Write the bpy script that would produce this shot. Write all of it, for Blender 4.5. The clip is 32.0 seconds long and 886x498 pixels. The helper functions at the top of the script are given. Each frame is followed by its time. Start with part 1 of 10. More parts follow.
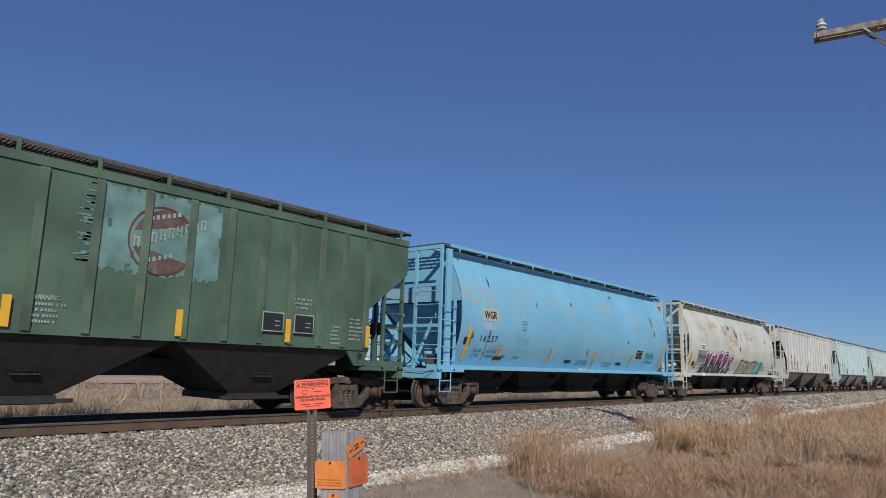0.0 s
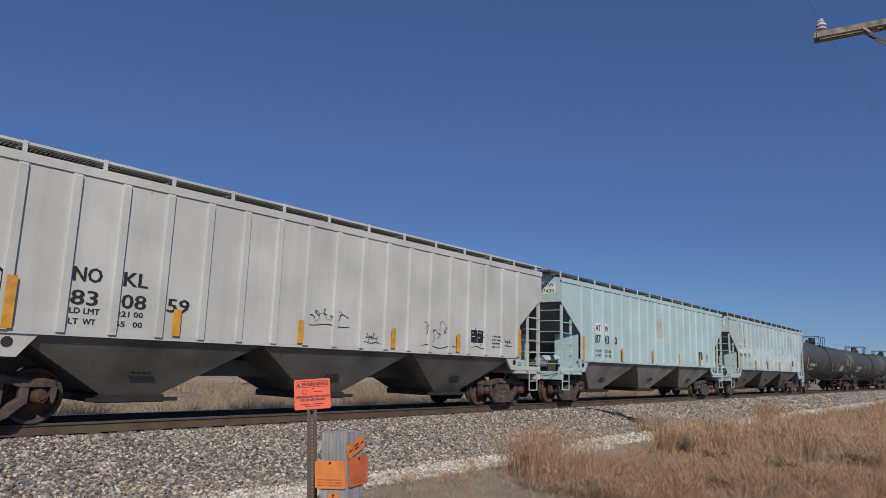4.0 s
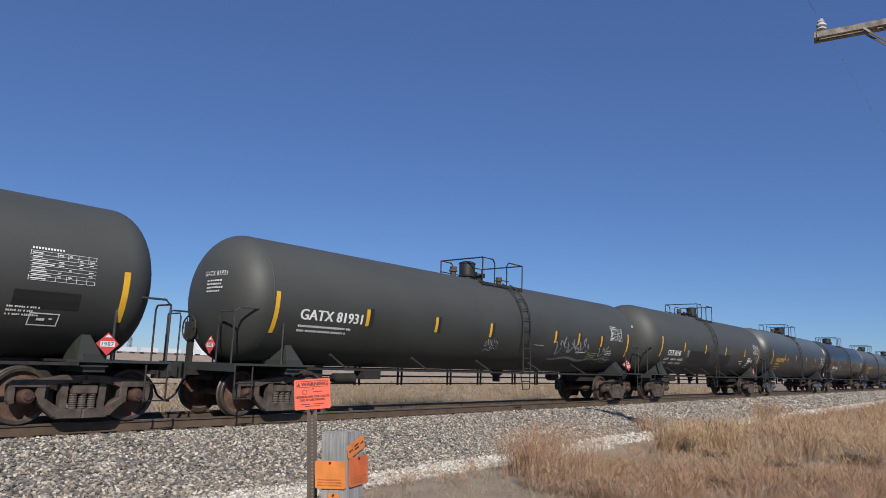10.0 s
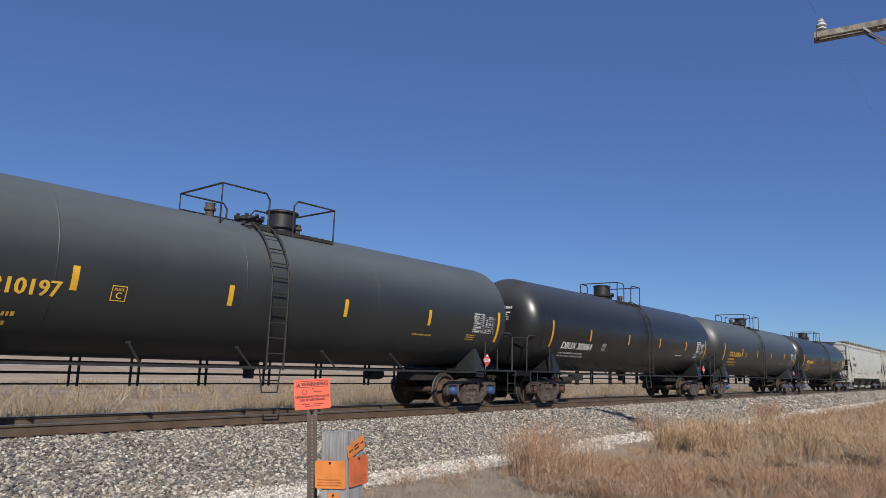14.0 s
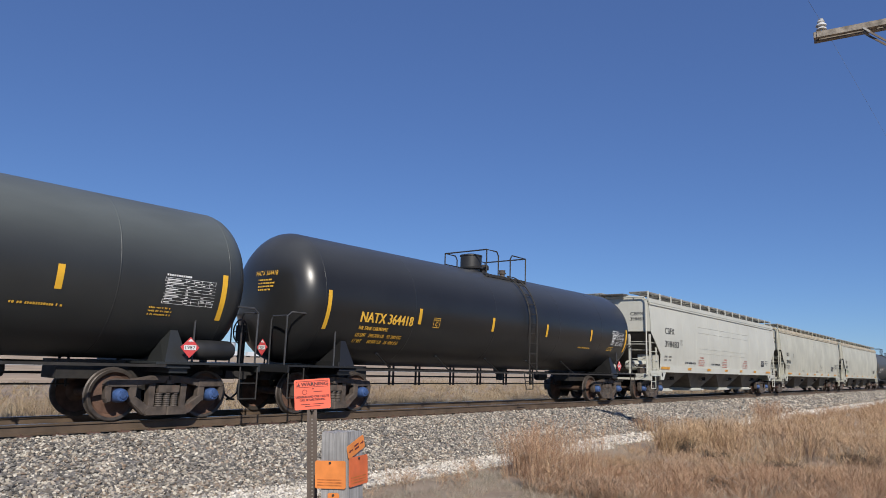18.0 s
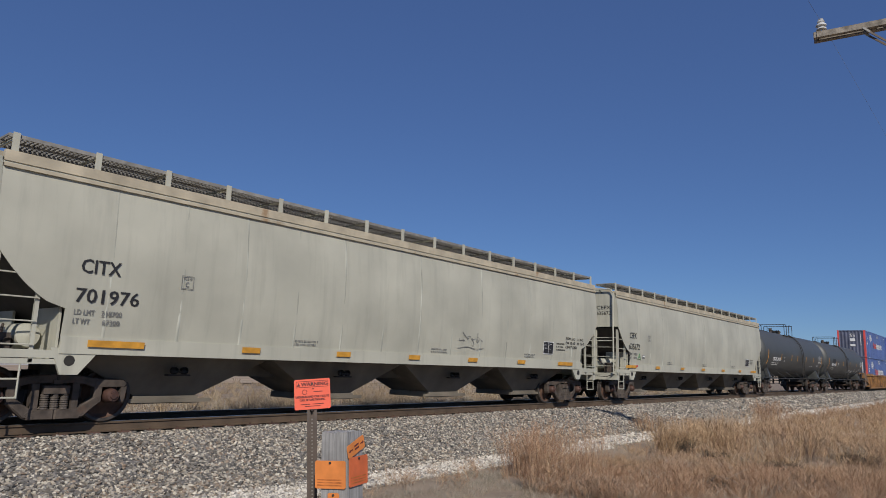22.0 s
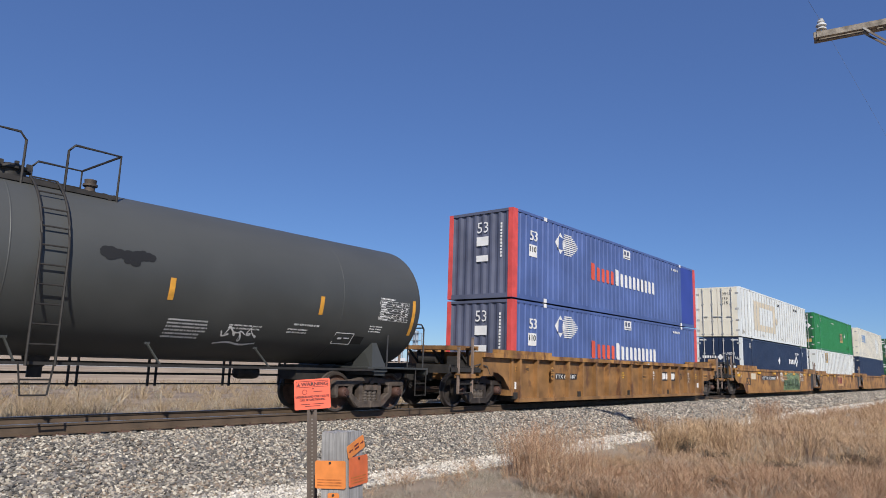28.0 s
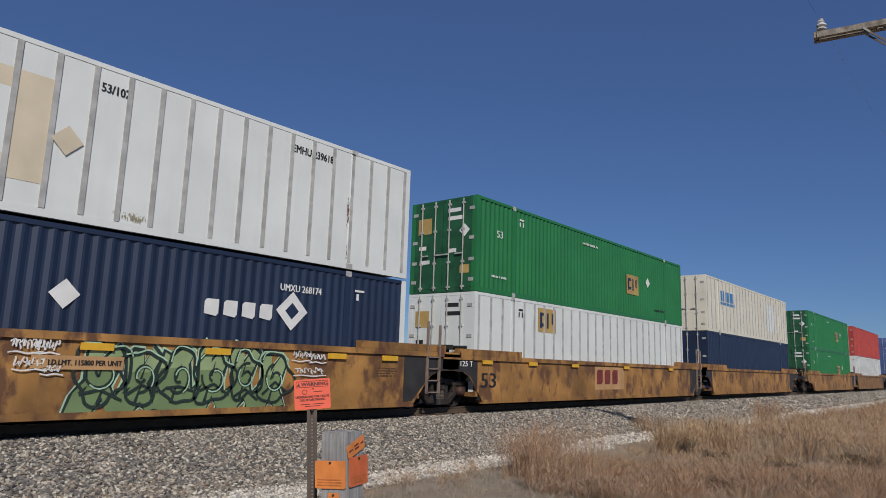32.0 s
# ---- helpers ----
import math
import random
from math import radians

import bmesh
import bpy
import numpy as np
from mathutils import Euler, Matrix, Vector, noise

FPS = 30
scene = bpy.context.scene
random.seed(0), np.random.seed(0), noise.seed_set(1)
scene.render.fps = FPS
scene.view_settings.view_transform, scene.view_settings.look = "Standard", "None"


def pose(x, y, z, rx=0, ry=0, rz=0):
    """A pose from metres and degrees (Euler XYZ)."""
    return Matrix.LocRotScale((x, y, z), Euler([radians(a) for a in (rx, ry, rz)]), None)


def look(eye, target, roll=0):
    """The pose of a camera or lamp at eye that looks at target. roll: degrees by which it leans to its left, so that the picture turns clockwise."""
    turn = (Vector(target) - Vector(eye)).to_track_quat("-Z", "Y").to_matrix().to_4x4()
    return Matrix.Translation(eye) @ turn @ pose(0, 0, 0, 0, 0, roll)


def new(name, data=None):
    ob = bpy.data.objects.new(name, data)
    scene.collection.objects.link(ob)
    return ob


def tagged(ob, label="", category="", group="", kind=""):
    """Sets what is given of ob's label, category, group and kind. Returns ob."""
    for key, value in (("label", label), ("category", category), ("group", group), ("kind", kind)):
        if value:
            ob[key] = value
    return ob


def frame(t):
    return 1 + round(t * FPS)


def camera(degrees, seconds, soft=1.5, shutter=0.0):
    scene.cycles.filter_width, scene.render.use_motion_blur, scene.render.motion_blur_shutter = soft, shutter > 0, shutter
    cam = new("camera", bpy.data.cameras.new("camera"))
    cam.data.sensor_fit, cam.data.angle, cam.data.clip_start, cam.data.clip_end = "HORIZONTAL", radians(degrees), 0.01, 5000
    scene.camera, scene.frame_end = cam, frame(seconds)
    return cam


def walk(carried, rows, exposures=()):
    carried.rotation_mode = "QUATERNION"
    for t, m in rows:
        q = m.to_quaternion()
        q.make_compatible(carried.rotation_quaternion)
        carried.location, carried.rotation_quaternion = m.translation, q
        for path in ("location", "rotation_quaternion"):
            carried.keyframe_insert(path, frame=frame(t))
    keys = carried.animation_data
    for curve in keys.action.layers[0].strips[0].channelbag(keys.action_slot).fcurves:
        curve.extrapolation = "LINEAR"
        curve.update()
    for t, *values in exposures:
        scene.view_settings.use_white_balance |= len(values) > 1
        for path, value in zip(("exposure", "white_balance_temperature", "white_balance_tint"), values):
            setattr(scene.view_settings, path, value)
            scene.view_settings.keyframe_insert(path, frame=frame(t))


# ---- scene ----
# Freight train passing a fixed camera. x runs along the track, y away from the camera, rail tops at z = 0.
cam = camera(66.45, 32.0, soft=0.9)
EYE = Vector((0.0, -13.15, 1.158))
AIM = EYE + Vector((0.75463, 0.63402, 0.16898)) * 10
walk(cam, [(0, look(EYE, AIM, 1.81)), (32, look(EYE, AIM, 1.81))],
     exposures=[(0, -0.1), (1, -0.44), (2, -0.43), (4.5, -0.30), (5.3, -0.38), (6, -0.47), (7.5, -0.26), (9, 0.07), (13, 0.07), (17, 0.15), (18.5, 0.17), (20, -0.27), (22, -0.24), (24, -0.22), (25, -0.1), (26, 0.06), (28, 0.22), (29, 0.09), (30, -0.17), (31, -0.45), (32, -0.41)])

# ---- light ----
SUN_TO = Vector((-0.65, -0.76, 0.66)).normalized()
world = bpy.data.worlds.new("sky")
scene.world = world
world.use_nodes = True
wn = world.node_tree.nodes
sky = wn.new("ShaderNodeTexSky")
sky.sky_type = "NISHITA"
sky.sun_disc = False
sky.sun_elevation = math.asin(SUN_TO.z)
sky.sun_rotation = math.atan2(SUN_TO.x, SUN_TO.y)
sky.altitude = 900
sky.air_density = 0.9
sky.dust_density = 0.05
sky.ozone_density = 3.0
wl = world.node_tree.links
tint = wn.new("ShaderNodeMix")
tint.data_type, tint.blend_type = "RGBA", "MULTIPLY"
tint.inputs[0].default_value = 1.0
tint.inputs[7].default_value = (0.775, 1.0, 1.22, 1)
wl.new(sky.outputs[0], tint.inputs[6])
air = wn.new("ShaderNodeMix")
air.data_type, air.blend_type = "RGBA", "ADD"
air.inputs[0].default_value = 1.0
air.inputs[7].default_value = (0.80, 1.42, 3.9, 1)
wl.new(tint.outputs[2], air.inputs[6])
wn["Background"].inputs["Strength"].default_value = 0.044
wl.new(air.outputs[2], wn["Background"].inputs["Color"])
sun = new("sun", bpy.data.lights.new("sun", "SUN"))
sun.data.energy = 4.3
sun.data.angle = radians(0.53)
sun.data.color = (1.0, 0.94, 0.86)
sun.matrix_world = look(SUN_TO * 60, (0, 0, 0))


# ---- materials ----
def shade(name, col, rough=0.6, metal=0.0, var=0.25, scale=1.2, rust=0.0, streak=0.0, bump=0.0, bscale=40.0,
          rustcol=(0.16, 0.06, 0.025), coord="Object", random_tint=0.0, island=0.0, col2=None, spec=0.5, sheen_dust=None, grain=0.0, spots=()):
    m = bpy.data.materials.new(name)
    m.use_nodes = True
    n, k = m.node_tree.nodes, m.node_tree.links
    b = n["Principled BSDF"]
    b.inputs["Roughness"].default_value = rough
    b.inputs["Metallic"].default_value = metal
    b.inputs["Specular IOR Level"].default_value = spec
    tc = n.new("ShaderNodeTexCoord")
    nz = n.new("ShaderNodeTexNoise")
    nz.inputs["Scale"].default_value = scale
    nz.inputs["Detail"].default_value = 6
    k.new(tc.outputs[coord], nz.inputs["Vector"])
    ramp = n.new("ShaderNodeValToRGB")
    e = ramp.color_ramp.elements
    dark = tuple(c * (1 - var) for c in col) if col2 is None else col2
    e[0].position, e[1].position = 0.32, 0.68
    e[0].color, e[1].color = (*dark, 1), (*[min(1, c * (1 + var * 0.5)) for c in col], 1)
    k.new(nz.outputs["Fac"], ramp.inputs["Fac"])
    out = ramp.outputs["Color"]

    def mix(fac, a, colour=None, kind="MIX", amount=1.0, other=None):
        x = n.new("ShaderNodeMix")
        x.data_type, x.blend_type = "RGBA", kind
        k.new(a, x.inputs[6])
        if other is None:
            x.inputs[7].default_value = (*colour, 1)
        else:
            k.new(other, x.inputs[7])
        if fac is None:
            x.inputs[0].default_value = amount
        else:
            k.new(fac, x.inputs[0])
        return x.outputs[2]

    def mask(sc, lo, hi, stretch=None, amount=1.0):
        z = n.new("ShaderNodeTexNoise")
        z.inputs["Scale"].default_value = sc
        z.inputs["Detail"].default_value = 8
        z.inputs["Roughness"].default_value = 0.62
        if stretch:
            mp = n.new("ShaderNodeMapping")
            mp.inputs["Scale"].default_value = stretch
            k.new(tc.outputs[coord], mp.inputs["Vector"])
            k.new(mp.outputs[0], z.inputs["Vector"])
        else:
            k.new(tc.outputs[coord], z.inputs["Vector"])
        r = n.new("ShaderNodeMapRange")
        r.inputs[1].default_value, r.inputs[2].default_value = lo, hi
        r.inputs[4].default_value = amount
        k.new(z.outputs["Fac"], r.inputs[0])
        return r.outputs[0]

    if grain:
        out = mix(mask(1.0, 0.40, 0.62, (70, 70, 1.6), grain), out, tuple(c * 0.35 for c in col))
        out = mix(mask(1.0, 0.62, 0.72, (45, 45, 0.9), grain), out, tuple(c * 1.5 for c in col))
    if streak:
        out = mix(mask(1.0, 0.5, 0.75, (4.5, 4.5, 0.35), streak), out, tuple(c * 0.45 + 0.02 for c in col))
    if rust:
        out = mix(mask(2.2, 0.72 - rust * 0.3, 0.80 - rust * 0.26, (1, 1, 0.55), 0.9), out, rustcol)
    if spots:
        # stains with ragged soft rims: x, z, half width, half height, colour, amount
        dn = n.new("ShaderNodeTexNoise")
        dn.inputs["Scale"].default_value, dn.inputs["Detail"].default_value, dn.inputs["Roughness"].default_value = 3.0, 7, 0.65
        k.new(tc.outputs[coord], dn.inputs["Vector"])
        wob = n.new("ShaderNodeVectorMath")
        wob.operation = "MULTIPLY_ADD"
        wob.inputs[1].default_value, wob.inputs[2].default_value = (0.9, 0.0, 0.7), (-0.45, 0.0, -0.35)
        k.new(dn.outputs["Color"], wob.inputs[0])
        at = n.new("ShaderNodeVectorMath")
        k.new(tc.outputs[coord], at.inputs[0])
        k.new(wob.outputs[0], at.inputs[1])
        brk = mask(2.6, 0.36, 0.62, (0.7, 1, 1.6), 1.0)
        for sx, sz, sw, sh, sc, am in spots:
            d = n.new("ShaderNodeVectorMath")
            d.operation = "MULTIPLY_ADD"
            d.inputs[1].default_value, d.inputs[2].default_value = (1 / sw, 0, 1 / sh), (-sx / sw, 0, -sz / sh)
            k.new(at.outputs[0], d.inputs[0])
            ln = n.new("ShaderNodeVectorMath")
            ln.operation = "LENGTH"
            k.new(d.outputs[0], ln.inputs[0])
            r = n.new("ShaderNodeMapRange")
            r.interpolation_type = "SMOOTHSTEP"
            r.inputs[1].default_value, r.inputs[2].default_value, r.inputs[3].default_value, r.inputs[4].default_value = 0.35, 1.35, am, 0.0
            k.new(ln.outputs["Value"], r.inputs[0])
            mu = n.new("ShaderNodeMath")
            mu.operation = "MULTIPLY"
            k.new(r.outputs[0], mu.inputs[0])
            k.new(brk, mu.inputs[1])
            out = mix(mu.outputs[0], out, sc)
    if sheen_dust:
        # sky sheen and dust painted paler on the crown: colour, amount, and the heights between which it grows
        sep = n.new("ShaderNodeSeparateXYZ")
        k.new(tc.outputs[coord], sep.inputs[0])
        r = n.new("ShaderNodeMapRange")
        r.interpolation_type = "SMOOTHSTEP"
        r.inputs[1].default_value, r.inputs[2].default_value = sheen_dust[2], sheen_dust[3]
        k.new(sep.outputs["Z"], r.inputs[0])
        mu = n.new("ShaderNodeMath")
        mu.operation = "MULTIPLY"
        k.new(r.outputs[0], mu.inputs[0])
        k.new(mask(1.3, -0.5, 0.6, (0.3, 1, 1), sheen_dust[1]), mu.inputs[1])
        out = mix(mu.outputs[0], out, sheen_dust[0])
    if random_tint:
        oi = n.new("ShaderNodeObjectInfo")
        hs = n.new("ShaderNodeHueSaturation")
        r = n.new("ShaderNodeMapRange")
        r.inputs[3].default_value, r.inputs[4].default_value = 1 - random_tint, 1 + random_tint
        k.new(oi.outputs["Random"], r.inputs[0])
        k.new(r.outputs[0], hs.inputs["Value"])
        k.new(out, hs.inputs["Color"])
        out = hs.outputs[0]
    if island:
        g = n.new("ShaderNodeNewGeometry")
        hs = n.new("ShaderNodeHueSaturation")
        r = n.new("ShaderNodeMapRange")
        r.inputs[3].default_value, r.inputs[4].default_value = 1 - island, 1 + island
        k.new(g.outputs["Random Per Island"], r.inputs[0])
        k.new(r.outputs[0], hs.inputs["Value"])
        k.new(out, hs.inputs["Color"])
        out = hs.outputs[0]
    k.new(out, b.inputs["Base Color"])
    if bump:
        bz = n.new("ShaderNodeTexNoise")
        bz.inputs["Scale"].default_value = bscale
        bz.inputs["Detail"].default_value = 4
        k.new(tc.outputs[coord], bz.inputs["Vector"])
        bp = n.new("ShaderNodeBump")
        bp.inputs["Strength"].default_value = bump
        bp.inputs["Distance"].default_value = 0.02
        k.new(bz.outputs["Fac"], bp.inputs["Height"])
        k.new(bp.outputs[0], b.inputs["Normal"])
    return m


def islands(name, stops, rough=0.9):
    """A material whose colour is picked per loose piece from a ramp."""
    m = bpy.data.materials.new(name)
    m.use_nodes = True
    n, k = m.node_tree.nodes, m.node_tree.links
    g = n.new("ShaderNodeNewGeometry")
    r = n.new("ShaderNodeValToRGB")
    r.color_ramp.interpolation = "LINEAR"
    e = r.color_ramp.elements
    while len(e) < len(stops):
        e.new(0.5)
    for i, c in enumerate(stops):
        e[i].position = i / (len(stops) - 1)
        e[i].color = (*c, 1)
    k.new(g.outputs["Random Per Island"], r.inputs["Fac"])
    b = n["Principled BSDF"]
    b.inputs["Roughness"].default_value = rough
    b.inputs["Specular IOR Level"].default_value = 0.2
    k.new(r.outputs["Color"], b.inputs["Base Color"])
    return m


M_STEEL_DARK = shade("grimy_black_steel", (0.028, 0.025, 0.022), 0.7, var=0.4, scale=5, rust=0.25, rustcol=(0.05, 0.03, 0.02))
M_TRUCK = shade("cast_truck_steel", (0.085, 0.066, 0.053), 0.75, var=0.45, scale=6, rust=0.42, rustcol=(0.125, 0.066, 0.04), bump=0.3)
M_WHEEL = shade("rusty_wheel_plate", (0.125, 0.068, 0.045), 0.75, var=0.45, scale=6, rust=0.3, rustcol=(0.05, 0.035, 0.03), bump=0.2)
M_TREAD = shade("worn_wheel_rim", (0.075, 0.062, 0.052), 0.5, metal=0.3, var=0.35, scale=8)
M_AXLE = shade("rusty_axle", (0.10, 0.06, 0.04), 0.7, var=0.4, scale=8)
M_CAP = shade("bearing_cap_rust", (0.08, 0.04, 0.03), 0.6, var=0.3, scale=12)
M_CAPBLUE = shade("bearing_cap_blue", (0.045, 0.09, 0.22), 0.5, var=0.3, scale=12)
M_SPRING = shade("spring_steel", (0.12, 0.10, 0.085), 0.6, var=0.3, scale=10)
M_YELLOW = shade("reflector_yellow", (0.72, 0.40, 0.03), 0.5, var=0.15, scale=4)
M_ORANGE = shade("reflector_orange_worn", (0.62, 0.30, 0.04), 0.55, var=0.25, scale=6)
M_WHITE = shade("stencil_white", (0.72, 0.72, 0.70), 0.6, var=0.12, scale=3)
M_BLACK = shade("stencil_black", (0.02, 0.02, 0.022), 0.6, var=0.2, scale=3)
M_STEN_Y = shade("stencil_yellow", (0.72, 0.42, 0.05), 0.6, var=0.1, scale=3)
M_RED = shade("stencil_red", (0.55, 0.06, 0.06), 0.6, var=0.15, scale=3)
M_MESH = shade("dark_walkway_grating", (0.10, 0.095, 0.09), 0.7, var=0.3, scale=5)
M_GALV = shade("grey_walkway_grating", (0.25, 0.24, 0.22), 0.6, var=0.3, scale=5)
M_HOSE = shade("black_rubber", (0.015, 0.015, 0.016), 0.7, var=0.2, scale=8)
M_PLAC = shade("placard_white", (0.75, 0.74, 0.72), 0.5, var=0.06, scale=5)
M_PLACR = shade("placard_red", (0.62, 0.07, 0.07), 0.5, var=0.1, scale=5)


# ---- mesh building ----
class Shape:
    """Collects faces for one mesh."""

    def __init__(self):
        self.v, self.f, self.mi = [], [], []

    def add(self, verts, faces, mi=0):
        o = len(self.v)
        self.v += [tuple(p) for p in verts]
        self.f += [tuple(i + o for i in f) for f in faces]
        self.mi += [mi] * len(faces)
        return self

    def box(self, x0, x1, y0, y1, z0, z1, mi=0):
        v = [(x, y, z) for x in (x0, x1) for y in (y0, y1) for z in (z0, z1)]
        return self.add(v, [(0, 1, 3, 2), (4, 6, 7, 5), (0, 4, 5, 1), (2, 3, 7, 6), (0, 2, 6, 4), (1, 5, 7, 3)], mi)

    def beam(self, a, b, w, h, mi=0):
        """A square bar from a to b, w across and h upright."""
        a, b = Vector(a), Vector(b)
        d = (b - a).normalized()
        s = d.cross(Vector((0, 0, 1)))
        if s.length < 0.05:
            s = d.cross(Vector((0, 1, 0)))
        s.normalize()
        u = s.cross(d)
        s, u = s * w / 2, u * h / 2
        v = [q + i * s + j * u for q in (a, b) for i, j in ((-1, -1), (1, -1), (1, 1), (-1, 1))]
        return self.add(v, [(3, 2, 1, 0), (4, 5, 6, 7), (0, 1, 5, 4), (1, 2, 6, 5), (2, 3, 7, 6), (3, 0, 4, 7)], mi)

    def tube(self, path, r, n=8, mi=0):
        path = [Vector(p) for p in path]
        rings = []
        for i, p in enumerate(path):
            d = (path[min(i + 1, len(path) - 1)] - path[max(i - 1, 0)]).normalized()
            s = d.cross(Vector((0.13, 0.31, 0.94)))
            if s.length < 0.1:
                s = d.cross(Vector((0, 1, 0)))
            s.normalize()
            u = s.cross(d)
            rings.append([p + r * (math.cos(a) * s + math.sin(a) * u) for a in (2 * math.pi * j / n for j in range(n))])
        v = [q for ring in rings for q in ring]
        f = [(i * n + j, i * n + (j + 1) % n, (i + 1) * n + (j + 1) % n, (i + 1) * n + j)
             for i in range(len(path) - 1) for j in range(n)]
        f += [tuple(range(n))[::-1], tuple(range((len(path) - 1) * n, len(path) * n))]
        return self.add(v, f, mi)

    def prism(self, poly, y0, y1, ch=0.0, mi=0):
        """A polygon of (x, z) pulled from y0 to y1; ch pulls in the y0 rim."""
        n = len(poly)
        cx, cz = sum(p[0] for p in poly) / n, sum(p[1] for p in poly) / n
        front = []
        for x, z in poly:
            d = math.hypot(x - cx, z - cz) or 1
            front.append((x - (x - cx) / d * ch, y0, z - (z - cz) / d * ch))
        v = front + [(x, y0 + (ch if y1 > y0 else -ch), z) for x, z in poly] + [(x, y1, z) for x, z in poly]
        f = [tuple(range(n)), tuple(range(3 * n - 1, 2 * n - 1, -1))]
        for r in (0, n):
            f += [(r + i, r + n + i, r + n + (i + 1) % n, r + (i + 1) % n) for i in range(n)]
        return self.add(v, f, mi)

    def lathe(self, prof, origin=(0, 0, 0), axis="y", n=24, mi=None):
        """prof: (radius, along) pairs round an axis; mi: a slot for each band."""
        v = []
        for r, a in prof:
            for j in range(n):
                c, s = r * math.cos(2 * math.pi * j / n), r * math.sin(2 * math.pi * j / n)
                p = {"y": (c, a, s), "z": (c, s, a), "x": (a, c, s)}[axis]
                v.append(tuple(p[i] + origin[i] for i in range(3)))
        for i in range(len(prof) - 1):
            o = len(self.v) if i == 0 else o
            if i == 0:
                self.v += v
            for j in range(n):
                self.f.append((o + i * n + j, o + i * n + (j + 1) % n, o + (i + 1) * n + (j + 1) % n, o + (i + 1) * n + j))
                self.mi.append(mi[i] if mi else 0)
        return self

    def loft(self, sections, close=True, caps=True, mi=0):
        """Sections: lists of points with one length each."""
        n = len(sections[0])
        v = [p for s in sections for p in s]
        m = n if close else n - 1
        f = [(i * n + j, i * n + (j + 1) % n, (i + 1) * n + (j + 1) % n, (i + 1) * n + j)
             for i in range(len(sections) - 1) for j in range(m)]
        if caps:
            f += [tuple(range(n))[::-1], tuple(range((len(sections) - 1) * n, len(sections) * n))]
        return self.add(v, f, mi)

    def mesh(self, name, *mats, smooth=False, angle=35):
        me = bpy.data.meshes.new(name)
        me.from_pydata(self.v, [], self.f)
        bm = bmesh.new()
        bm.from_mesh(me)
        bmesh.ops.recalc_face_normals(bm, faces=bm.faces)
        bm.to_mesh(me)
        bm.free()
        for m in mats:
            me.materials.append(m)
        if len(mats) > 1:
            me.polygons.foreach_set("material_index", self.mi)
        if smooth:
            me.shade_smooth()
            me.set_sharp_from_angle(angle=radians(angle))
        return me


def part(name, data, parent, label="", at=None):
    ob = new(name, data)
    ob.parent = parent
    if at is not None:
        ob.matrix_basis = at
    if label:
        ob["label"] = label
    return ob


def thing(name, label, category, group="", kind="", at=None):
    ob = new(name)
    ob.empty_display_size = 0.3
    if at is not None:
        ob.matrix_basis = at
    return tagged(ob, label, category, group, kind)


FONT_CACHE = {}


def glyphs(text):
    """Flat vertices and faces of a text one unit high, from the built-in font."""
    if text not in FONT_CACHE:
        cu = bpy.data.curves.new("text", "FONT")
        cu.body, cu.size, cu.resolution_u = text, 1.0, 2
        ob = bpy.data.objects.new("text", cu)
        me = ob.to_mesh()
        v = np.array([tuple(q.co) for q in me.vertices])[:, :2]
        f = [tuple(q.vertices) for q in me.polygons]
        ob.to_mesh_clear()
        bpy.data.objects.remove(ob)
        bpy.data.curves.remove(cu)
        v = v - v.min(0)
        FONT_CACHE[text] = (v / v[:, 1].max(), f)
    return FONT_CACHE[text]


def lettering(parent, text, x, z, height, width, side, mat, name="lettering", bold=None):
    """Text laid on a car's near side from (x, z); side(z) gives the surface's y."""
    v, f = glyphs(text)
    s = Shape()
    sx = width / v[:, 0].max()
    bold = height * 0.018 if bold is None else bold
    for i, k in enumerate((0.0,) if not bold else (-2 * bold, -bold, 0.0, bold, 2 * bold)):
        pts = [(x + a * sx + k, side(z + b * height) - 0.009 - 0.0006 * i, z + b * height) for a, b in v]
        s.add(pts, [q[::-1] for q in f])
    return part(name, flat_mesh(name, s, mat), parent)


def flat_mesh(name, s, mat):
    me = bpy.data.meshes.new(name)
    me.from_pydata(s.v, [], s.f)
    me.materials.append(mat)
    me.shade_flat()
    return me


def bars(parent, rows, side, mat, name="stencil"):
    """Small unreadable lines of lettering as bars: rows of (x0, x1, z0, z1)."""
    s = Shape()
    for i, (x0, x1, z0, z1) in enumerate(rows):
        o = 0.009 + 0.0007 * (i % 7)
        s.add([(x0, side(z0) - o, z0), (x1, side(z0) - o, z0), (x1, side(z1) - o, z1), (x0, side(z1) - o, z1)], [(0, 1, 2, 3)])
    return tagged(part(name, flat_mesh(name, s, mat), parent), kind="stuff")


def patch(parent, x0, x1, z0, z1, side, mat, name="stripe", steps=1, off=0.006, label=""):
    s = Shape()
    for i in range(steps):
        a, b = z0 + (z1 - z0) * i / steps, z0 + (z1 - z0) * (i + 1) / steps
        s.add([(x0, side(a) - off, a), (x1, side(a) - off, a), (x1, side(b) - off, b), (x0, side(b) - off, b)], [(0, 1, 2, 3)])
    return part(name, flat_mesh(name, s, mat), parent, label)


def small_print(parent, x, z, w, rows, side, mat, pitch=0.055, seed=1, name="stencil"):
    """A block of tiny lines broken into words."""
    r = random.Random(seed)
    out = []
    for i in range(rows):
        a = x
        zz = z - i * pitch
        while a < x + w * (0.75 + 0.25 * r.random()):
            l = pitch * (0.26 + 0.16 * r.random())
            out.append((a, a + l, zz, zz + pitch * (0.42 + 0.1 * r.random())))
            a += l + pitch * (0.16 if r.random() < 0.8 else 0.5)
    return bars(parent, out, side, mat, name)

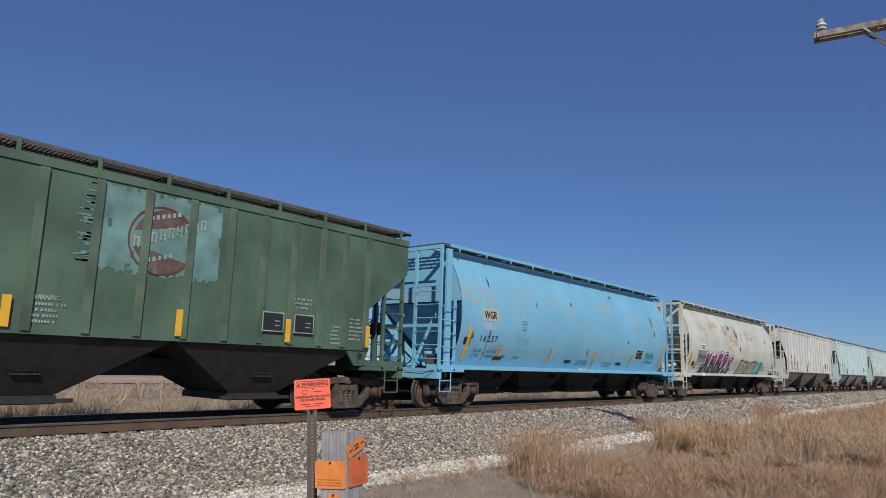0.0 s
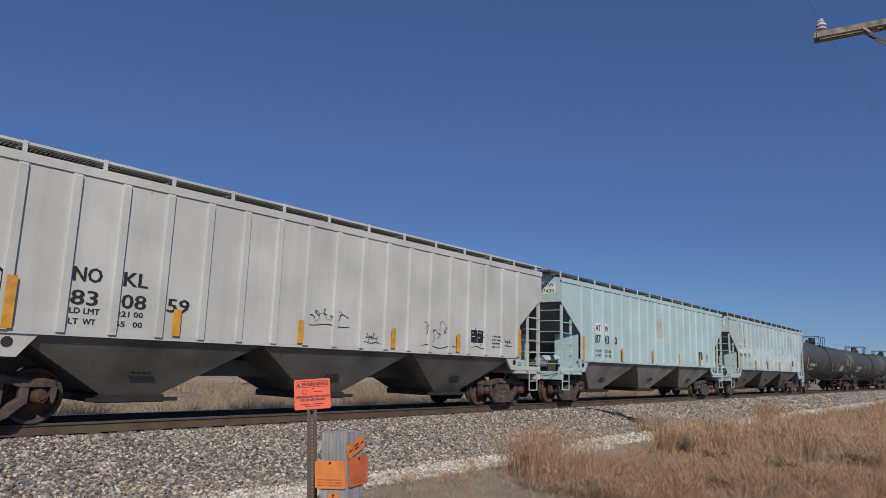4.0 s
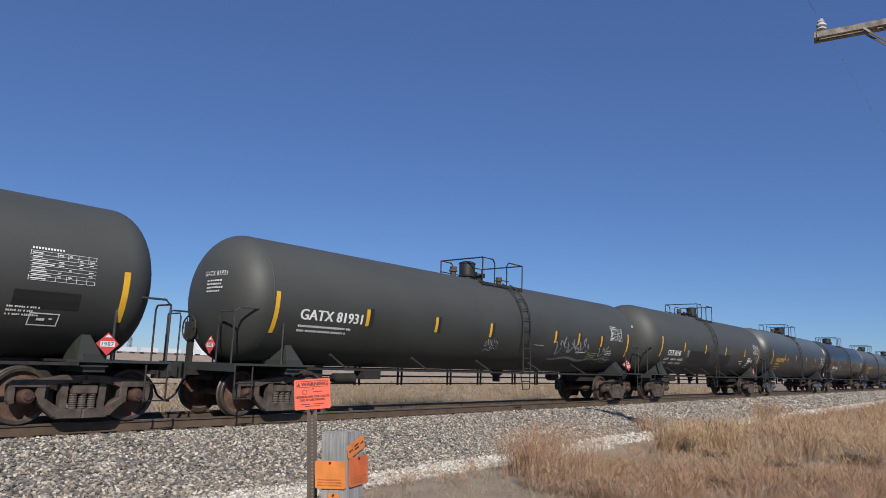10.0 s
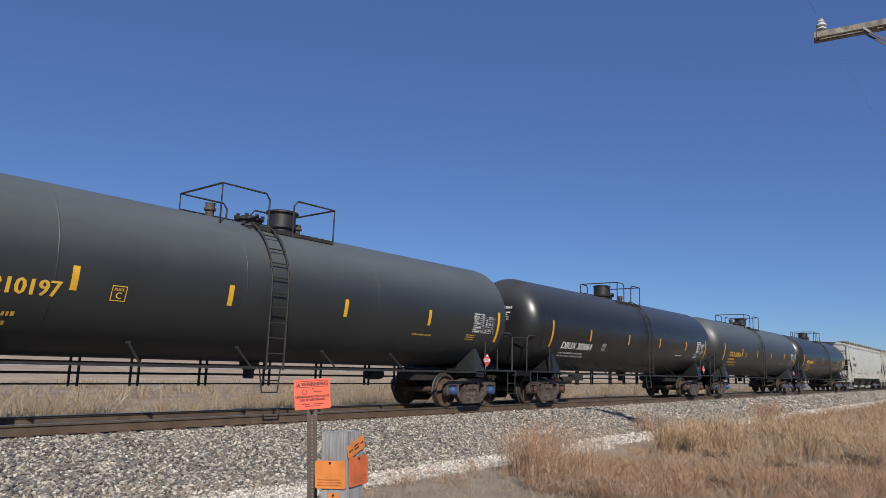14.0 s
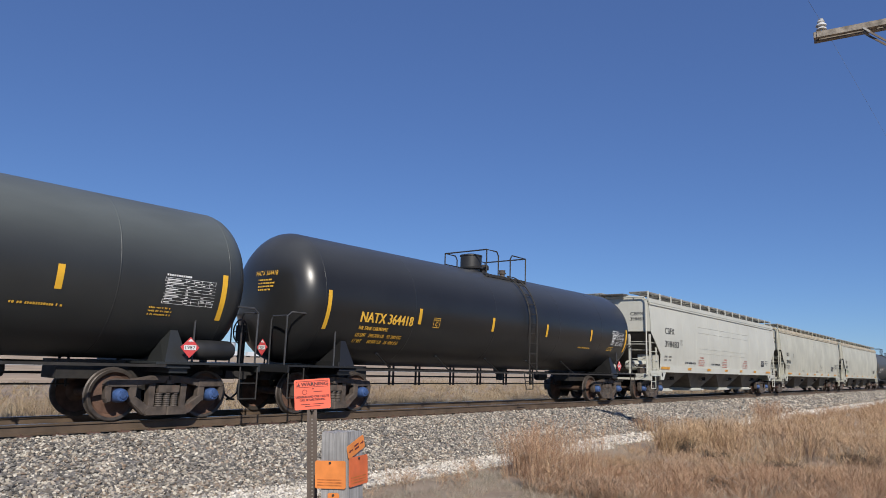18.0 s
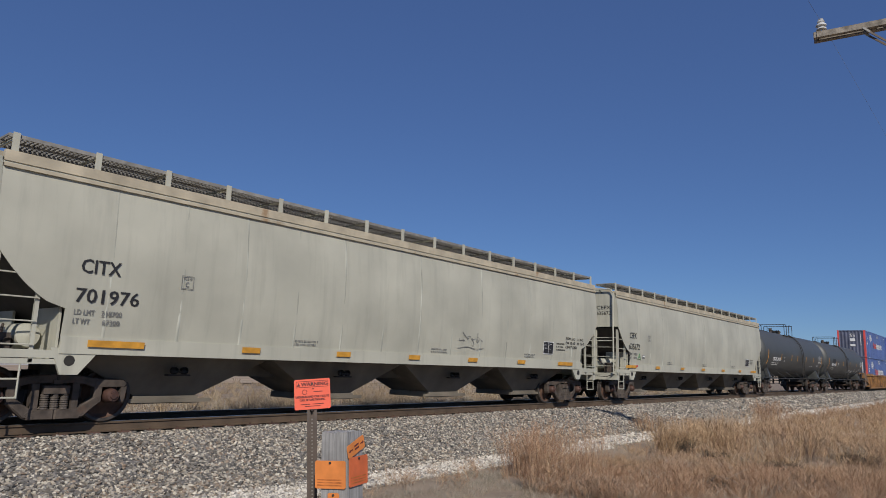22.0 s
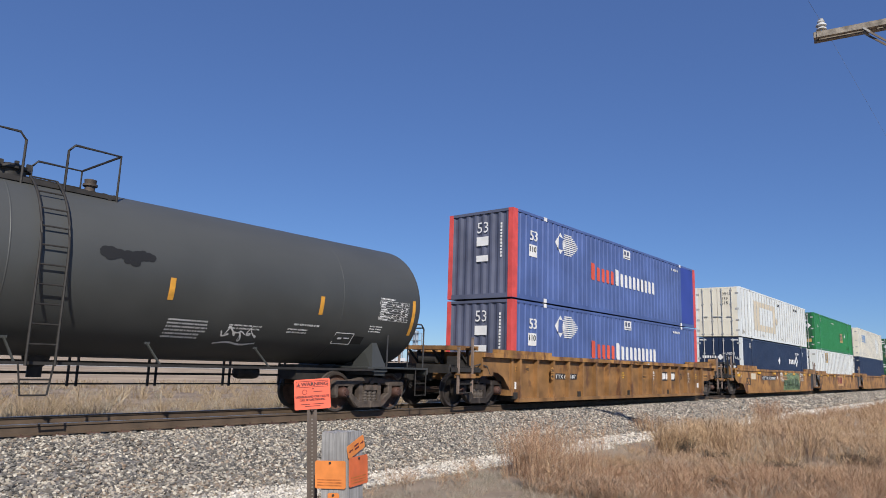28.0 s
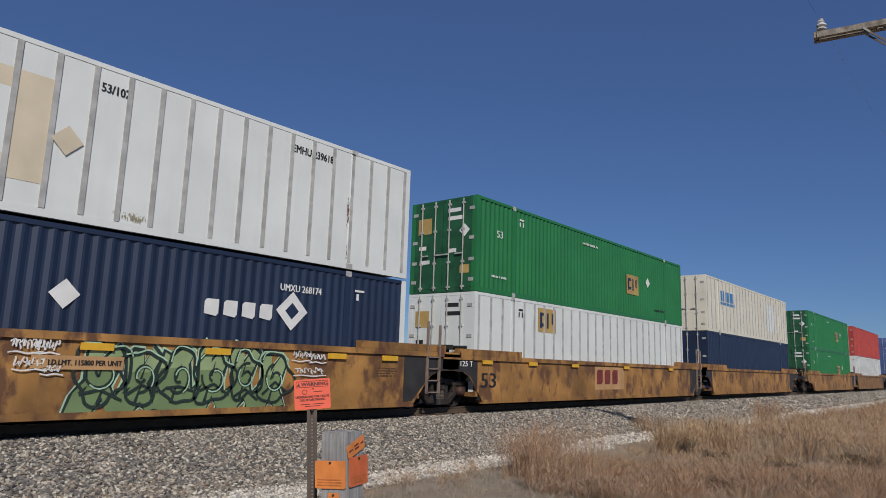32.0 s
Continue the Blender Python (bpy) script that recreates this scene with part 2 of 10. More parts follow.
# ---- running gear shared by all cars ----
WHEELS, CARS = [], []


def wheel_mesh():
    s = Shape()
    prof = [(0.085, -0.10), (0.12, -0.09), (0.13, -0.05), (0.20, -0.02), (0.34, 0.015), (0.385, -0.02), (0.395, -0.065), (0.445, -0.075),
            (0.457, -0.065), (0.462, 0.03), (0.484, 0.048), (0.482, 0.066), (0.46, 0.072), (0.395, 0.07), (0.38, 0.05), (0.2, 0.03), (0.12, 0.08), (0.085, 0.09)]
    s.lathe(prof, (0, -0.755, 0), "y", 40, [0, 0, 0, 0, 0, 0, 1, 1, 1, 1, 1, 1, 1, 0, 0, 0, 0])
    return s.mesh("wheel", M_WHEEL, M_TREAD, smooth=True)


def axle_mesh():
    s = Shape()
    s.lathe([(0.0, -1.0), (0.07, -1.0), (0.075, -0.88), (0.095, -0.86), (0.095, -0.66), (0.08, -0.5), (0.08, 0.5), (0.095, 0.66), (0.095, 0.86), (0.075, 0.88), (0.07, 1.0), (0.0, 1.0)], (0, 0, 0), "y", 16)
    return s.mesh("wheelset", M_AXLE, smooth=True)


def frame_mesh():
    """A cast side frame: arched top, sloping tension members, open windows and jaws over the bearings."""
    s = Shape()
    y0, y1 = -1.07, -0.93
    for k in (-1, 1):
        m = lambda pts: [(k * x, z) for x, z in (pts if k == 1 else pts[::-1])]
        s.prism(m([(0.58, 0.60), (1.13, 0.60), (1.16, 0.65), (1.11, 0.72), (0.95, 0.745), (0.74, 0.74), (0.58, 0.71)]), y0 - 0.02, y1, 0.03)
        s.prism(m([(1.04, 0.34), (1.10, 0.33), (1.14, 0.40), (1.155, 0.62), (1.05, 0.63)]), y0 - 0.01, y1, 0.02)
        s.prism(m([(0.63, 0.32), (0.73, 0.33), (0.735, 0.62), (0.60, 0.64), (0.595, 0.44)]), y0 - 0.01, y1, 0.02)
        s.prism(m([(0.34, 0.09), (0.45, 0.11), (0.58, 0.22), (0.71, 0.35), (0.66, 0.47), (0.52, 0.38), (0.34, 0.25)]), y0 - 0.015, y1, 0.03)
        s.prism(m([(0.25, 0.20), (0.36, 0.20), (0.37, 0.68), (0.25, 0.68)]), y0 + 0.01, y1 + 0.03, 0.02)
        s.prism(m([(0.0, 0.67), (0.27, 0.67), (0.48, 0.64), (0.60, 0.60), (0.74, 0.735), (0.54, 0.76), (0.32, 0.80), (0.0, 0.815)]), y0 - 0.01, y1, 0.03)
        s.prism(m([(0.0, 0.09), (0.40, 0.09), (0.46, 0.18), (0.40, 0.25), (0.0, 0.25)]), y0 - 0.02, y1 + 0.03, 0.025)
    s.box(-0.2, 0.2, -1.10, -0.7, 0.5, 0.63)
    s.box(-0.07, 0.07, -1.115, -1.0, 0.66, 0.72)
    return s.mesh("side_frame", M_TRUCK)


def cap_mesh(mat):
    s = Shape()
    s.lathe([(0.0, -1.20), (0.05, -1.20), (0.06, -1.175), (0.095, -1.17), (0.115, -1.14), (0.125, -1.05), (0.13, -0.92)], (0, 0, 0), "y", 18)
    for a in range(3):
        c, d = 0.075 * math.cos(a * 2.094), 0.075 * math.sin(a * 2.094)
        s.box(c - 0.016, c + 0.016, -1.195, -1.15, d - 0.016, d + 0.016)
    return s.mesh("bearing_cap", mat, smooth=True)


def spring_mesh():
    s = Shape()
    prof = []
    for i in range(7):
        z = 0.245 + i * 0.036
        prof += [(0.05, z), (0.068, z + 0.009), (0.068, z + 0.022), (0.05, z + 0.032)]
    s.lathe(prof, (0, -1.02, 0), "z", 10)
    return s.mesh("spring", M_SPRING, smooth=True)


def bolster_mesh():
    s = Shape()
    s.prism([(-0.2, 0.52), (0.2, 0.52), (0.2, 0.72), (-0.2, 0.72)], -0.95, 0.95)
    s.lathe([(0.19, 0.70), (0.19, 0.86), (0.0, 0.86)], (0, 0, 0), "z", 16)
    for k in (-1, 1):
        s.beam((k * 0.5, -0.78, 0.36), (k * 0.5, 0.78, 0.36), 0.07, 0.10)
        s.box(k * 0.43 - 0.04, k * 0.43 + 0.04, -0.83, -0.67, 0.26, 0.56)
        s.box(k * 0.43 - 0.04, k * 0.43 + 0.04, 0.67, 0.83, 0.26, 0.56)
    return s.mesh("bolster", M_STEEL_DARK)


WHEEL, AXLE, FRAME_MESH, SPRING, BOLSTER = wheel_mesh(), axle_mesh(), frame_mesh(), spring_mesh(), bolster_mesh()
CAPS = {False: cap_mesh(M_CAP), True: cap_mesh(M_CAPBLUE)}


def stencil_strip():
    s = Shape()
    s.prism([(-0.71, 0.44), (-0.68, 0.47), (-0.40, 0.265), (-0.43, 0.235)], -1.078, -1.07)
    return s.mesh("stencil", M_STENDULL)


M_STENDULL = shade("worn_white_stencil", (0.40, 0.39, 0.37), 0.7, var=0.5, scale=30)
STRIP = stencil_strip()


# darker steel and rims for the trucks of the well cars
M_TRUCKDARK = shade("black_truck_steel", (0.032, 0.025, 0.021), 0.7, var=0.45, scale=6, rust=0.3, rustcol=(0.07, 0.038, 0.024), bump=0.3)
M_RIMDARK = shade("dark_wheel_rim", (0.04, 0.032, 0.028), 0.55, var=0.35, scale=8)
FRAME_DARK, WHEEL_DARK = FRAME_MESH.copy(), WHEEL.copy()
for i in range(len(FRAME_DARK.materials)):
    FRAME_DARK.materials[i] = M_TRUCKDARK
for i in range(len(WHEEL_DARK.materials)):
    WHEEL_DARK.materials[i] = (M_TRUCKDARK, M_RIMDARK)[min(i, 1)]


def truck(car, a, cx, blue=False, strip=False, dark_steel=False):
    """One four-wheel truck with its centre at a in the car's space."""
    for turn in (0, 180):
        fr = part("side_frame", FRAME_DARK if dark_steel else FRAME_MESH, car, at=pose(a, 0, 0, 0, 0, turn))
        for k in (-1, 1):
            part("bearing_cap", CAPS[blue], fr, "blue bearing cap" if blue else "", at=pose(k * 0.889, 0, 0.457))
        for k in (-0.15, 0.0, 0.15):
            part("spring", SPRING, fr, at=pose(k, 0, 0))
        if strip and turn == 0:
            part("stencil", STRIP, fr, "white stencil strip")
    part("bolster", BOLSTER, car, at=pose(a, 0, 0))
    for k in (-1, 1):
        ax = part("wheelset", AXLE, car, at=pose(a + k * 0.889, 0, 0.457))
        part("wheel", WHEEL_DARK if dark_steel else WHEEL, ax)
        part("wheel", WHEEL_DARK if dark_steel else WHEEL, ax, at=pose(0, 0, 0, 0, 0, 180))
        WHEELS.append((ax, a + k * 0.889, cx))


def coupler_mesh():
    s = Shape()
    s.box(0.0, 0.62, -0.09, 0.09, 0.80, 0.96)
    s.prism([(0.55, 0.72), (0.80, 0.72), (0.88, 0.78), (0.88, 0.98), (0.80, 1.04), (0.55, 1.04)], -0.17, 0.10, 0.03)
    s.prism([(0.80, 0.74), (0.93, 0.78), (0.93, 0.98), (0.80, 1.02)], 0.05, 0.2, 0.03)
    s.box(-0.05, 0.05, -0.3, 0.3, 0.70, 1.06)
    return s.mesh("coupler", M_STEEL_DARK)


def hose_mesh():
    s = Shape()
    s.tube([(0.1, -0.30, 0.78), (0.35, -0.30, 0.74), (0.5, -0.26, 0.58), (0.62, -0.20, 0.40), (0.8, -0.12, 0.30), (0.95, -0.05, 0.28)], 0.022, 8)
    return s.mesh("air_hose", M_HOSE, smooth=True)


COUPLER, HOSE = coupler_mesh(), hose_mesh()


def couplings(car, out):
    """A coupler and an air hose at each end; out: how far the coupling plane lies from the middle."""
    for k, turn in ((-1, 180), (1, 0)):
        part("coupler", COUPLER, car, at=pose(k * (out - 0.90), 0, 0, 0, 0, turn))
        part("air_hose", HOSE, car, at=pose(k * (out - 0.95), 0, 0, 0, 0, turn))


def start_car(name, label, category, x0, x1, blue=False, strip=False, group="freight cars of the train"):
    cx = (x0 + x1) / 2
    car = thing(name, label, category, group)
    CARS.append((car, cx))
    for a in (x0 - cx, x1 - cx):
        truck(car, a, cx, blue, strip)
    return car, cx, (x1 - x0) / 2


# ---- tank cars ----
M_RAILING = shade("black_painted_railing", (0.05, 0.05, 0.052), 0.35, var=0.25, scale=6)
M_BONNET = shade("black_valve_housing", (0.022, 0.022, 0.022), 0.5, var=0.25, scale=5)


def tank_car(x0, x1, label, mat, R, zc, half, rough_head, mark, number, ink, stripes, ladder, texts, dome="mid", blue=False, placard=True,
             stripe_mat=None, fittings="dome", patches=(), extra=None, plat=None):
    car, cx, tr = start_car("tank_car", label, "tank car", x0, x1, blue, True)
    couplings(car, tr + 2.08)
    side = lambda z: -math.sqrt(max(R * R - (z - zc) ** 2, 0.01))
    d, e = rough_head
    s = Shape()
    prof = []
    for i in range(13):
        t = math.pi / 2 * (1 - i / 12)
        prof.append((max(R * math.cos(t) ** e, 0.0), -(half - d + d * math.sin(t))))
    prof += [(r, -a) for r, a in prof[::-1]]
    s.lathe(prof, (0, 0, zc), "x", 72)
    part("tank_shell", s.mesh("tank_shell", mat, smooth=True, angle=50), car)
    for a in (-half + d, -half * 0.56, -half * 0.14, half * 0.3, half * 0.66, half - d)[:: (1 if mat in (P_TANK2, P_TANK4) else 2)]:
        s = Shape()
        s.lathe([(R - 0.01, -0.02), (R + 0.002, -0.012), (R + 0.002, 0.012), (R - 0.01, 0.02)], (a, 0, zc), "x", 72)
        part("weld_band", s.mesh("weld_band", mat, smooth=True, angle=80), car)
    # stub sills, saddles and end platforms
    for k in (-1, 1):
        s = Shape()
        s.box(k * (tr - 1.7), k * (tr + 1.25), -0.32, 0.32, 0.72, 1.06)
        part("stub_sill", s.mesh("stub_sill", M_STEEL_DARK), car)
        s = Shape()
        ex = min(half + 0.12, tr + 1.68)
        s.prism([(k * (tr - 0.5), 1.02), (k * (ex + 0.03), 1.02), (k * (ex + 0.03), 1.06), (k * (tr - 0.5), 1.06)], -1.46, 1.46)
        s.prism([(k * (ex - 0.02), 0.90), (k * (ex + 0.03), 0.90), (k * (ex + 0.03), 1.02), (k * (ex - 0.02), 1.02)], -1.46, 1.46)
        part("end_platform", s.mesh("end_platform", mat), car)
        for y in (-1, 1):
            s = Shape()
            zt = zc - 0.98
            s.add([(k * (tr + 0.2), y * 1.42, 0.95), (k * (tr - 0.32), y * 1.42, 0.95), (k * (tr - 0.14), y * (-side(zt) + 0.02), zt), (k * (tr + 0.0), y * (-side(zt) + 0.02), zt),
                   (k * (tr + 0.22), y * 0.6, 0.95), (k * (tr - 0.26), y * 0.6, 0.95), (k * (tr - 0.16), y * 0.8, zt), (k * (tr + 0.0), y * 0.8, zt)],
                  [(0, 1, 2, 3), (4, 7, 6, 5), (0, 3, 7, 4), (1, 5, 6, 2), (3, 2, 6, 7), (0, 4, 5, 1)])
            part("saddle", s.mesh("saddle", mat), car)
        s = Shape()
        s.box(k * tr - 0.18, k * tr + 0.18, -1.35, 1.35, 0.86, 1.16)
        part("body_bolster", s.mesh("body_bolster", mat), car)
        # end railing loops
        s = Shape()
        xe = k * ex
        xi = k * (tr + 0.28)
        for y in (-1.30, 1.30):
            s = Shape()
            s.tube([(xe, y, 1.0), (xe, y, 2.08), (xe - k * 0.10, y, 2.18), (xi + k * 0.1, y, 2.18), (xi, y, 2.08), (xi, y, 1.0)], 0.021, 6)
            s.tube([(xe, y, 2.10), (xe, y * 0.62, 2.10), (xe, y * 0.58, 2.02), (xe, y * 0.58, 1.0)], 0.018, 6)
            part("end_railing", s.mesh("end_railing", M_RAILING, smooth=True), car)
        s = Shape()
        for z in (0.38, 0.68):
            s.tube([(xe - k * 0.02, -1.44, z), (xe - k * 0.42, -1.44, z)], 0.014, 6)
        s.tube([(xe - k * 0.02, -1.44, 0.36), (xe - k * 0.02, -1.44, 1.0)], 0.016, 6)
        s.tube([(xe - k * 0.42, -1.44, 0.36), (xe - k * 0.42, -1.44, 1.0)], 0.016, 6)
        part("step", s.mesh("step", M_STEEL_DARK, smooth=True), car)
        if placard:
            if k < 0 and mark != "DBUX":
                placard_at(car, xe + 0.12, -0.32, 1.42, -90)
            elif k > 0:
                placard_at(car, tr + (-1.0 if mark == "CTCX" else 0.1), -1.5, 1.33)
    # brake wheel and brake gear on the leading end
    s = Shape()
    xb = -(ex - 0.1) if number != "210576" else ex - 0.1
    s.lathe([(0.27, -0.02), (0.29, 0.0), (0.27, 0.02), (0.25, 0.0), (0.27, -0.02)], (xb, 0.55, 1.78), "x", 20)
    for a in range(6):
        s.beam((xb, 0.55, 1.78), (xb, 0.55 + 0.27 * math.cos(a * 1.047), 1.78 + 0.27 * math.sin(a * 1.047)), 0.02, 0.02)
    part("brake_wheel", s.mesh("brake_wheel", M_STEEL_DARK), car)
    part("brake_housing", Shape().box(xb - 0.02, xb + 0.25, 0.4, 0.7, 1.55, 1.92).box(xb + 0.02, xb + 0.1, 0.47, 0.63, 1.0, 1.6).mesh("brake_housing", M_STEEL_DARK), car)
    if number == "210576":
        s = Shape().lathe([(0.0, -0.5), (0.14, -0.47), (0.19, -0.38), (0.19, 0.38), (0.14, 0.47), (0.0, 0.5)], (tr + 0.75, -1.12, 1.3), "x", 20)
        part("air_reservoir", s.mesh("air_reservoir", M_BONNET, smooth=True), car)
    # rail along the side, stays, and brake rigging under the belly
    for y in (-1.44, 1.44):
        s = Shape()
        s.beam((-tr + 0.3, y, 0.99), (tr - 0.3, y, 0.99), 0.05, 0.05)
        part("side_rail", s.mesh("side_rail", M_STEEL_DARK), car)
    for i in range(5):
        a = -tr + 1.45 + i * (2 * tr - 4.75) / 4
        s = Shape()
        z = zc - R * 0.80
        s.beam((a, side(z) + 0.01, z), (a + 0.03, -1.44, 0.99), 0.026, 0.03)
        s.box(a - 0.05, a + 0.05, side(z) - 0.02, side(z) + 0.05, z - 0.03, z + 0.03)
        part("stay", s.mesh("stay", mat), car)
    s = Shape()
    s.tube([(-tr + 0.6, 0.45, 0.80), (tr - 0.6, 0.45, 0.80)], 0.024, 6)
    s.tube([(-tr + 1.2, 0.35, 0.60), (tr - 1.2, 0.35, 0.60)], 0.016, 6)
    part("brake_pipe", s.mesh("brake_pipe", M_STEEL_DARK, smooth=True), car)
    r = random.Random(int(x0))
    for i in range(8):
        a = -tr + 1.6 + i * (2 * tr - 3.2) / 7 + r.uniform(-0.25, 0.25)
        s = Shape()
        for b in (0, 0.16):
            s.box(a + b - 0.014, a + b + 0.014, 0.40, 0.46, 0.55, zc - R + 0.25)
        part("pipe_hanger", s.mesh("pipe_hanger", M_STEEL_DARK), car)
    s = Shape()
    s.lathe([(0.0, -0.3), (0.13, -0.28), (0.15, -0.2), (0.15, 0.2), (0.13, 0.28), (0.0, 0.3)], (tr - 2.6, 0.35, 0.86), "x", 16)
    part("air_tank", s.mesh("air_tank", M_STEEL_DARK, smooth=True), car)
    s = Shape()
    s.lathe([(0.24, zc - R + 0.1), (0.2, zc - R - 0.12), (0.12, zc - R - 0.18), (0.12, zc - R - 0.36), (0.0, zc - R - 0.36)], (ladder + 0.5, 0, 0), "z", 14)
    part("bottom_outlet", s.mesh("bottom_outlet", M_STEEL_DARK, smooth=True), car)
    s = Shape()
    s.box(-tr + 2.9, -tr + 3.5, -0.5, -0.2, 0.74, 0.98)
    s.lathe([(0.0, -0.35), (0.12, -0.33), (0.13, 0.33), (0.0, 0.35)], (-tr + 2.3, -0.4, 0.76), "x", 14)
    s.beam((-tr + 1.5, -0.4, 0.76), (-tr + 2.0, -0.4, 0.76), 0.05, 0.05)
    if not blue:
        part("brake_cylinder", s.mesh("brake_cylinder", M_STEEL_DARK, smooth=True), car)
    # ladder, hooped over the side of the shell
    s = Shape()
    top = zc + R * 0.93
    arc = [math.radians(a) for a in range(0, 64, 7)]
    for k in (-0.21, 0.21):
        s.tube([(ladder + k, -(R + 0.09), 0.95)] + [(ladder + k, -(R + 0.09) * math.cos(a), zc + (R + 0.09) * math.sin(a)) for a in arc], 0.022, 6)
    part("ladder", s.mesh("ladder", M_STEEL_DARK, smooth=True), car)
    for i in range(10):
        z = zc + 1.45 - i * 0.31
        a = math.asin(max(-0.86, min(0.9, (z - zc) / (R + 0.09))))
        y = -(R + 0.09) * (math.cos(a) if z > zc else 1.0)
        s = Shape()
        s.tube([(ladder - 0.21, y, z), (ladder + 0.21, y, z)], 0.014, 6)
        part("rung", s.mesh("rung", M_STEEL_DARK), car)
    # stirrup below the side rail, in line with the ladder
    s = Shape()
    for k in (-1, 1):
        s.tube([(ladder + k * 0.26, -1.46, 1.0), (ladder + k * 0.19, -1.5, 0.5)], 0.016, 6)
    for z, w in ((0.5, 0.19), (0.74, 0.22)):
        s.tube([(ladder - w, -1.48, z), (ladder + w, -1.48, z)], 0.015, 6)
    part("stirrup", s.mesh("stirrup", M_STEEL_DARK, smooth=True), car)
    # platform, railing and fittings on the crown
    tp = zc + R
    x = ladder + (plat if plat is not None else 0.55 if dome == "mid" else -0.45)
    tpp = tp - 0.07
    big = mat is P_TANK2 and dome == "mid"
    xa, xb_ = (-1.6, 1.45) if big else (-1.05, 1.15)
    s = Shape()
    for y in (-0.82, -0.52, 0.52, 0.82):
        s.beam((x + (-0.75 if big else xa), y, tpp - 0.12), (x + xb_, y, tpp - 0.12), 0.05, 0.08)
    for i in range(12):
        s.box(x - 1.0 + i * 0.19, x - 0.93 + i * 0.19, -0.84, -0.5, tpp - 0.09, tpp - 0.07)
        s.box(x - 1.0 + i * 0.19, x - 0.93 + i * 0.19, 0.5, 0.84, tpp - 0.09, tpp - 0.07)
    for k in (-0.9, 1.0):
        s.box(x + k, x + k + 0.06, -0.85, 0.85, tpp - 0.2, tpp - 0.1)
    part("platform", s.mesh("platform", M_STEEL_DARK), car)
    zr = tp + 0.60
    for y in (-0.84, 0.84):
        for x0_, x1_, xc in ((x - 0.42, x + xa, x - 0.52), (x + 0.25, x + xb_, x + 0.35)):
            s = Shape()
            s.tube([(x0_, y, tp - 0.3), (x0_, y, zr - 0.12), (xc, y, zr), (x1_, y, zr), (x1_, y, tp - 0.3)], 0.022, 6)
            part("platform_rail", s.mesh("platform_rail", M_STEEL_DARK, smooth=True), car)
    for k in (xa, xb_):
        s = Shape()
        s.tube([(x + k, -0.84, zr), (x + k, 0.84, zr)], 0.022, 6)
        part("platform_rail", s.mesh("platform_rail", M_STEEL_DARK, smooth=True), car)
    s = Shape()
    s.tube([(x + xa, 0.84, tp + 0.25), (x + xb_, 0.84, tp + 0.25)], 0.016, 6)
    part("platform_rail", s.mesh("platform_rail", M_STEEL_DARK, smooth=True), car)
    s = Shape()
    if fittings == "dome" and big:
        s.lathe([(0.26, tp - 0.15), (0.26, tp + 0.04), (0.30, tp + 0.06), (0.33, tp + 0.08), (0.33, tp + 0.42), (0.39, tp + 0.43), (0.39, tp + 0.47), (0.30, tp + 0.50), (0.0, tp + 0.51)], (x + 0.55, 0, 0), "z", 24)
        part("valve_dome", s.mesh("valve_dome", M_BONNET, smooth=True), car)
        s = Shape()
    elif fittings == "dome":
        g = 1.35 if mat is P_TANK4 else 1.0
        s.lathe([(0.22 * g, tp - 0.15), (0.22 * g, tp + 0.06), (0.28 * g, tp + 0.07), (0.285 * g, tp + 0.11), (0.255 * g, tp + 0.13), (0.255 * g, tp + 0.46), (0.27 * g, tp + 0.47), (0.27 * g, tp + 0.51), (0.15, tp + 0.56), (0.0, tp + 0.57)], (x + (0.45 if dome == "mid" else -0.75), 0, 0), "z", 24)
        part("valve_dome", s.mesh("valve_dome", M_BONNET, smooth=True), car)
        s = Shape()
    s.lathe([(0.25, tp - 0.15), (0.25, tp + 0.10), (0.31, tp + 0.11), (0.31, tp + 0.16), (0.26, tp + 0.17), (0.2, tp + 0.21), (0.0, tp + 0.22)], (x - 0.35, 0, 0), "z", 20)
    manway = part("manway", s.mesh("manway", M_STEEL_DARK, smooth=True), car)
    for a in range(8):
        c, d2 = 0.3 * math.cos(a * 0.785), 0.3 * math.sin(a * 0.785)
        s = Shape()
        s.box(x - 0.35 + c - 0.03, x - 0.35 + c + 0.03, d2 - 0.03, d2 + 0.03, tp + 0.10, tp + 0.23)
        part("eye_bolt", s.mesh("eye_bolt", M_STEEL_DARK), manway)
    for k in ((-1.35, 0.32) if dome == "mid" else (-0.02 if mat is P_TANK4 else -1.45, 0.3), (1.0, 0.25)):
        s = Shape()
        s.lathe([(0.09, tp - 0.1), (0.09, tp + k[1] * 0.5), (0.13, tp + k[1] * 0.5), (0.13, tp + k[1] * 0.65), (0.10, tp + k[1] * 0.7), (0.11, tp + k[1]), (0.0, tp + k[1])], (x + k[0], 0, 0), "z", 14)
        part("relief_valve", s.mesh("relief_valve", M_TRUCK, smooth=True), car)
    # reflectors and lettering
    sm = stripe_mat or M_YELLOW
    for i, a in enumerate(stripes):
        end = i in (0, len(stripes) - 1)
        w = 0.055
        if end:
            patch(car, a - cx - w, a - cx + w, zc - 0.75, zc + 0.12, side, sm, "reflector", 8, 0.008)
        else:
            patch(car, a - cx - w, a - cx + w, zc - 0.45, zc - 0.05, side, sm, "reflector", 4, 0.008)
            if mark == "GATX":
                patch(car, a - cx + w + 0.01, a - cx + w + 0.14, zc - 0.47, zc - 0.03, side, M_BONNET, "repaint_patch", 4, 0.005)
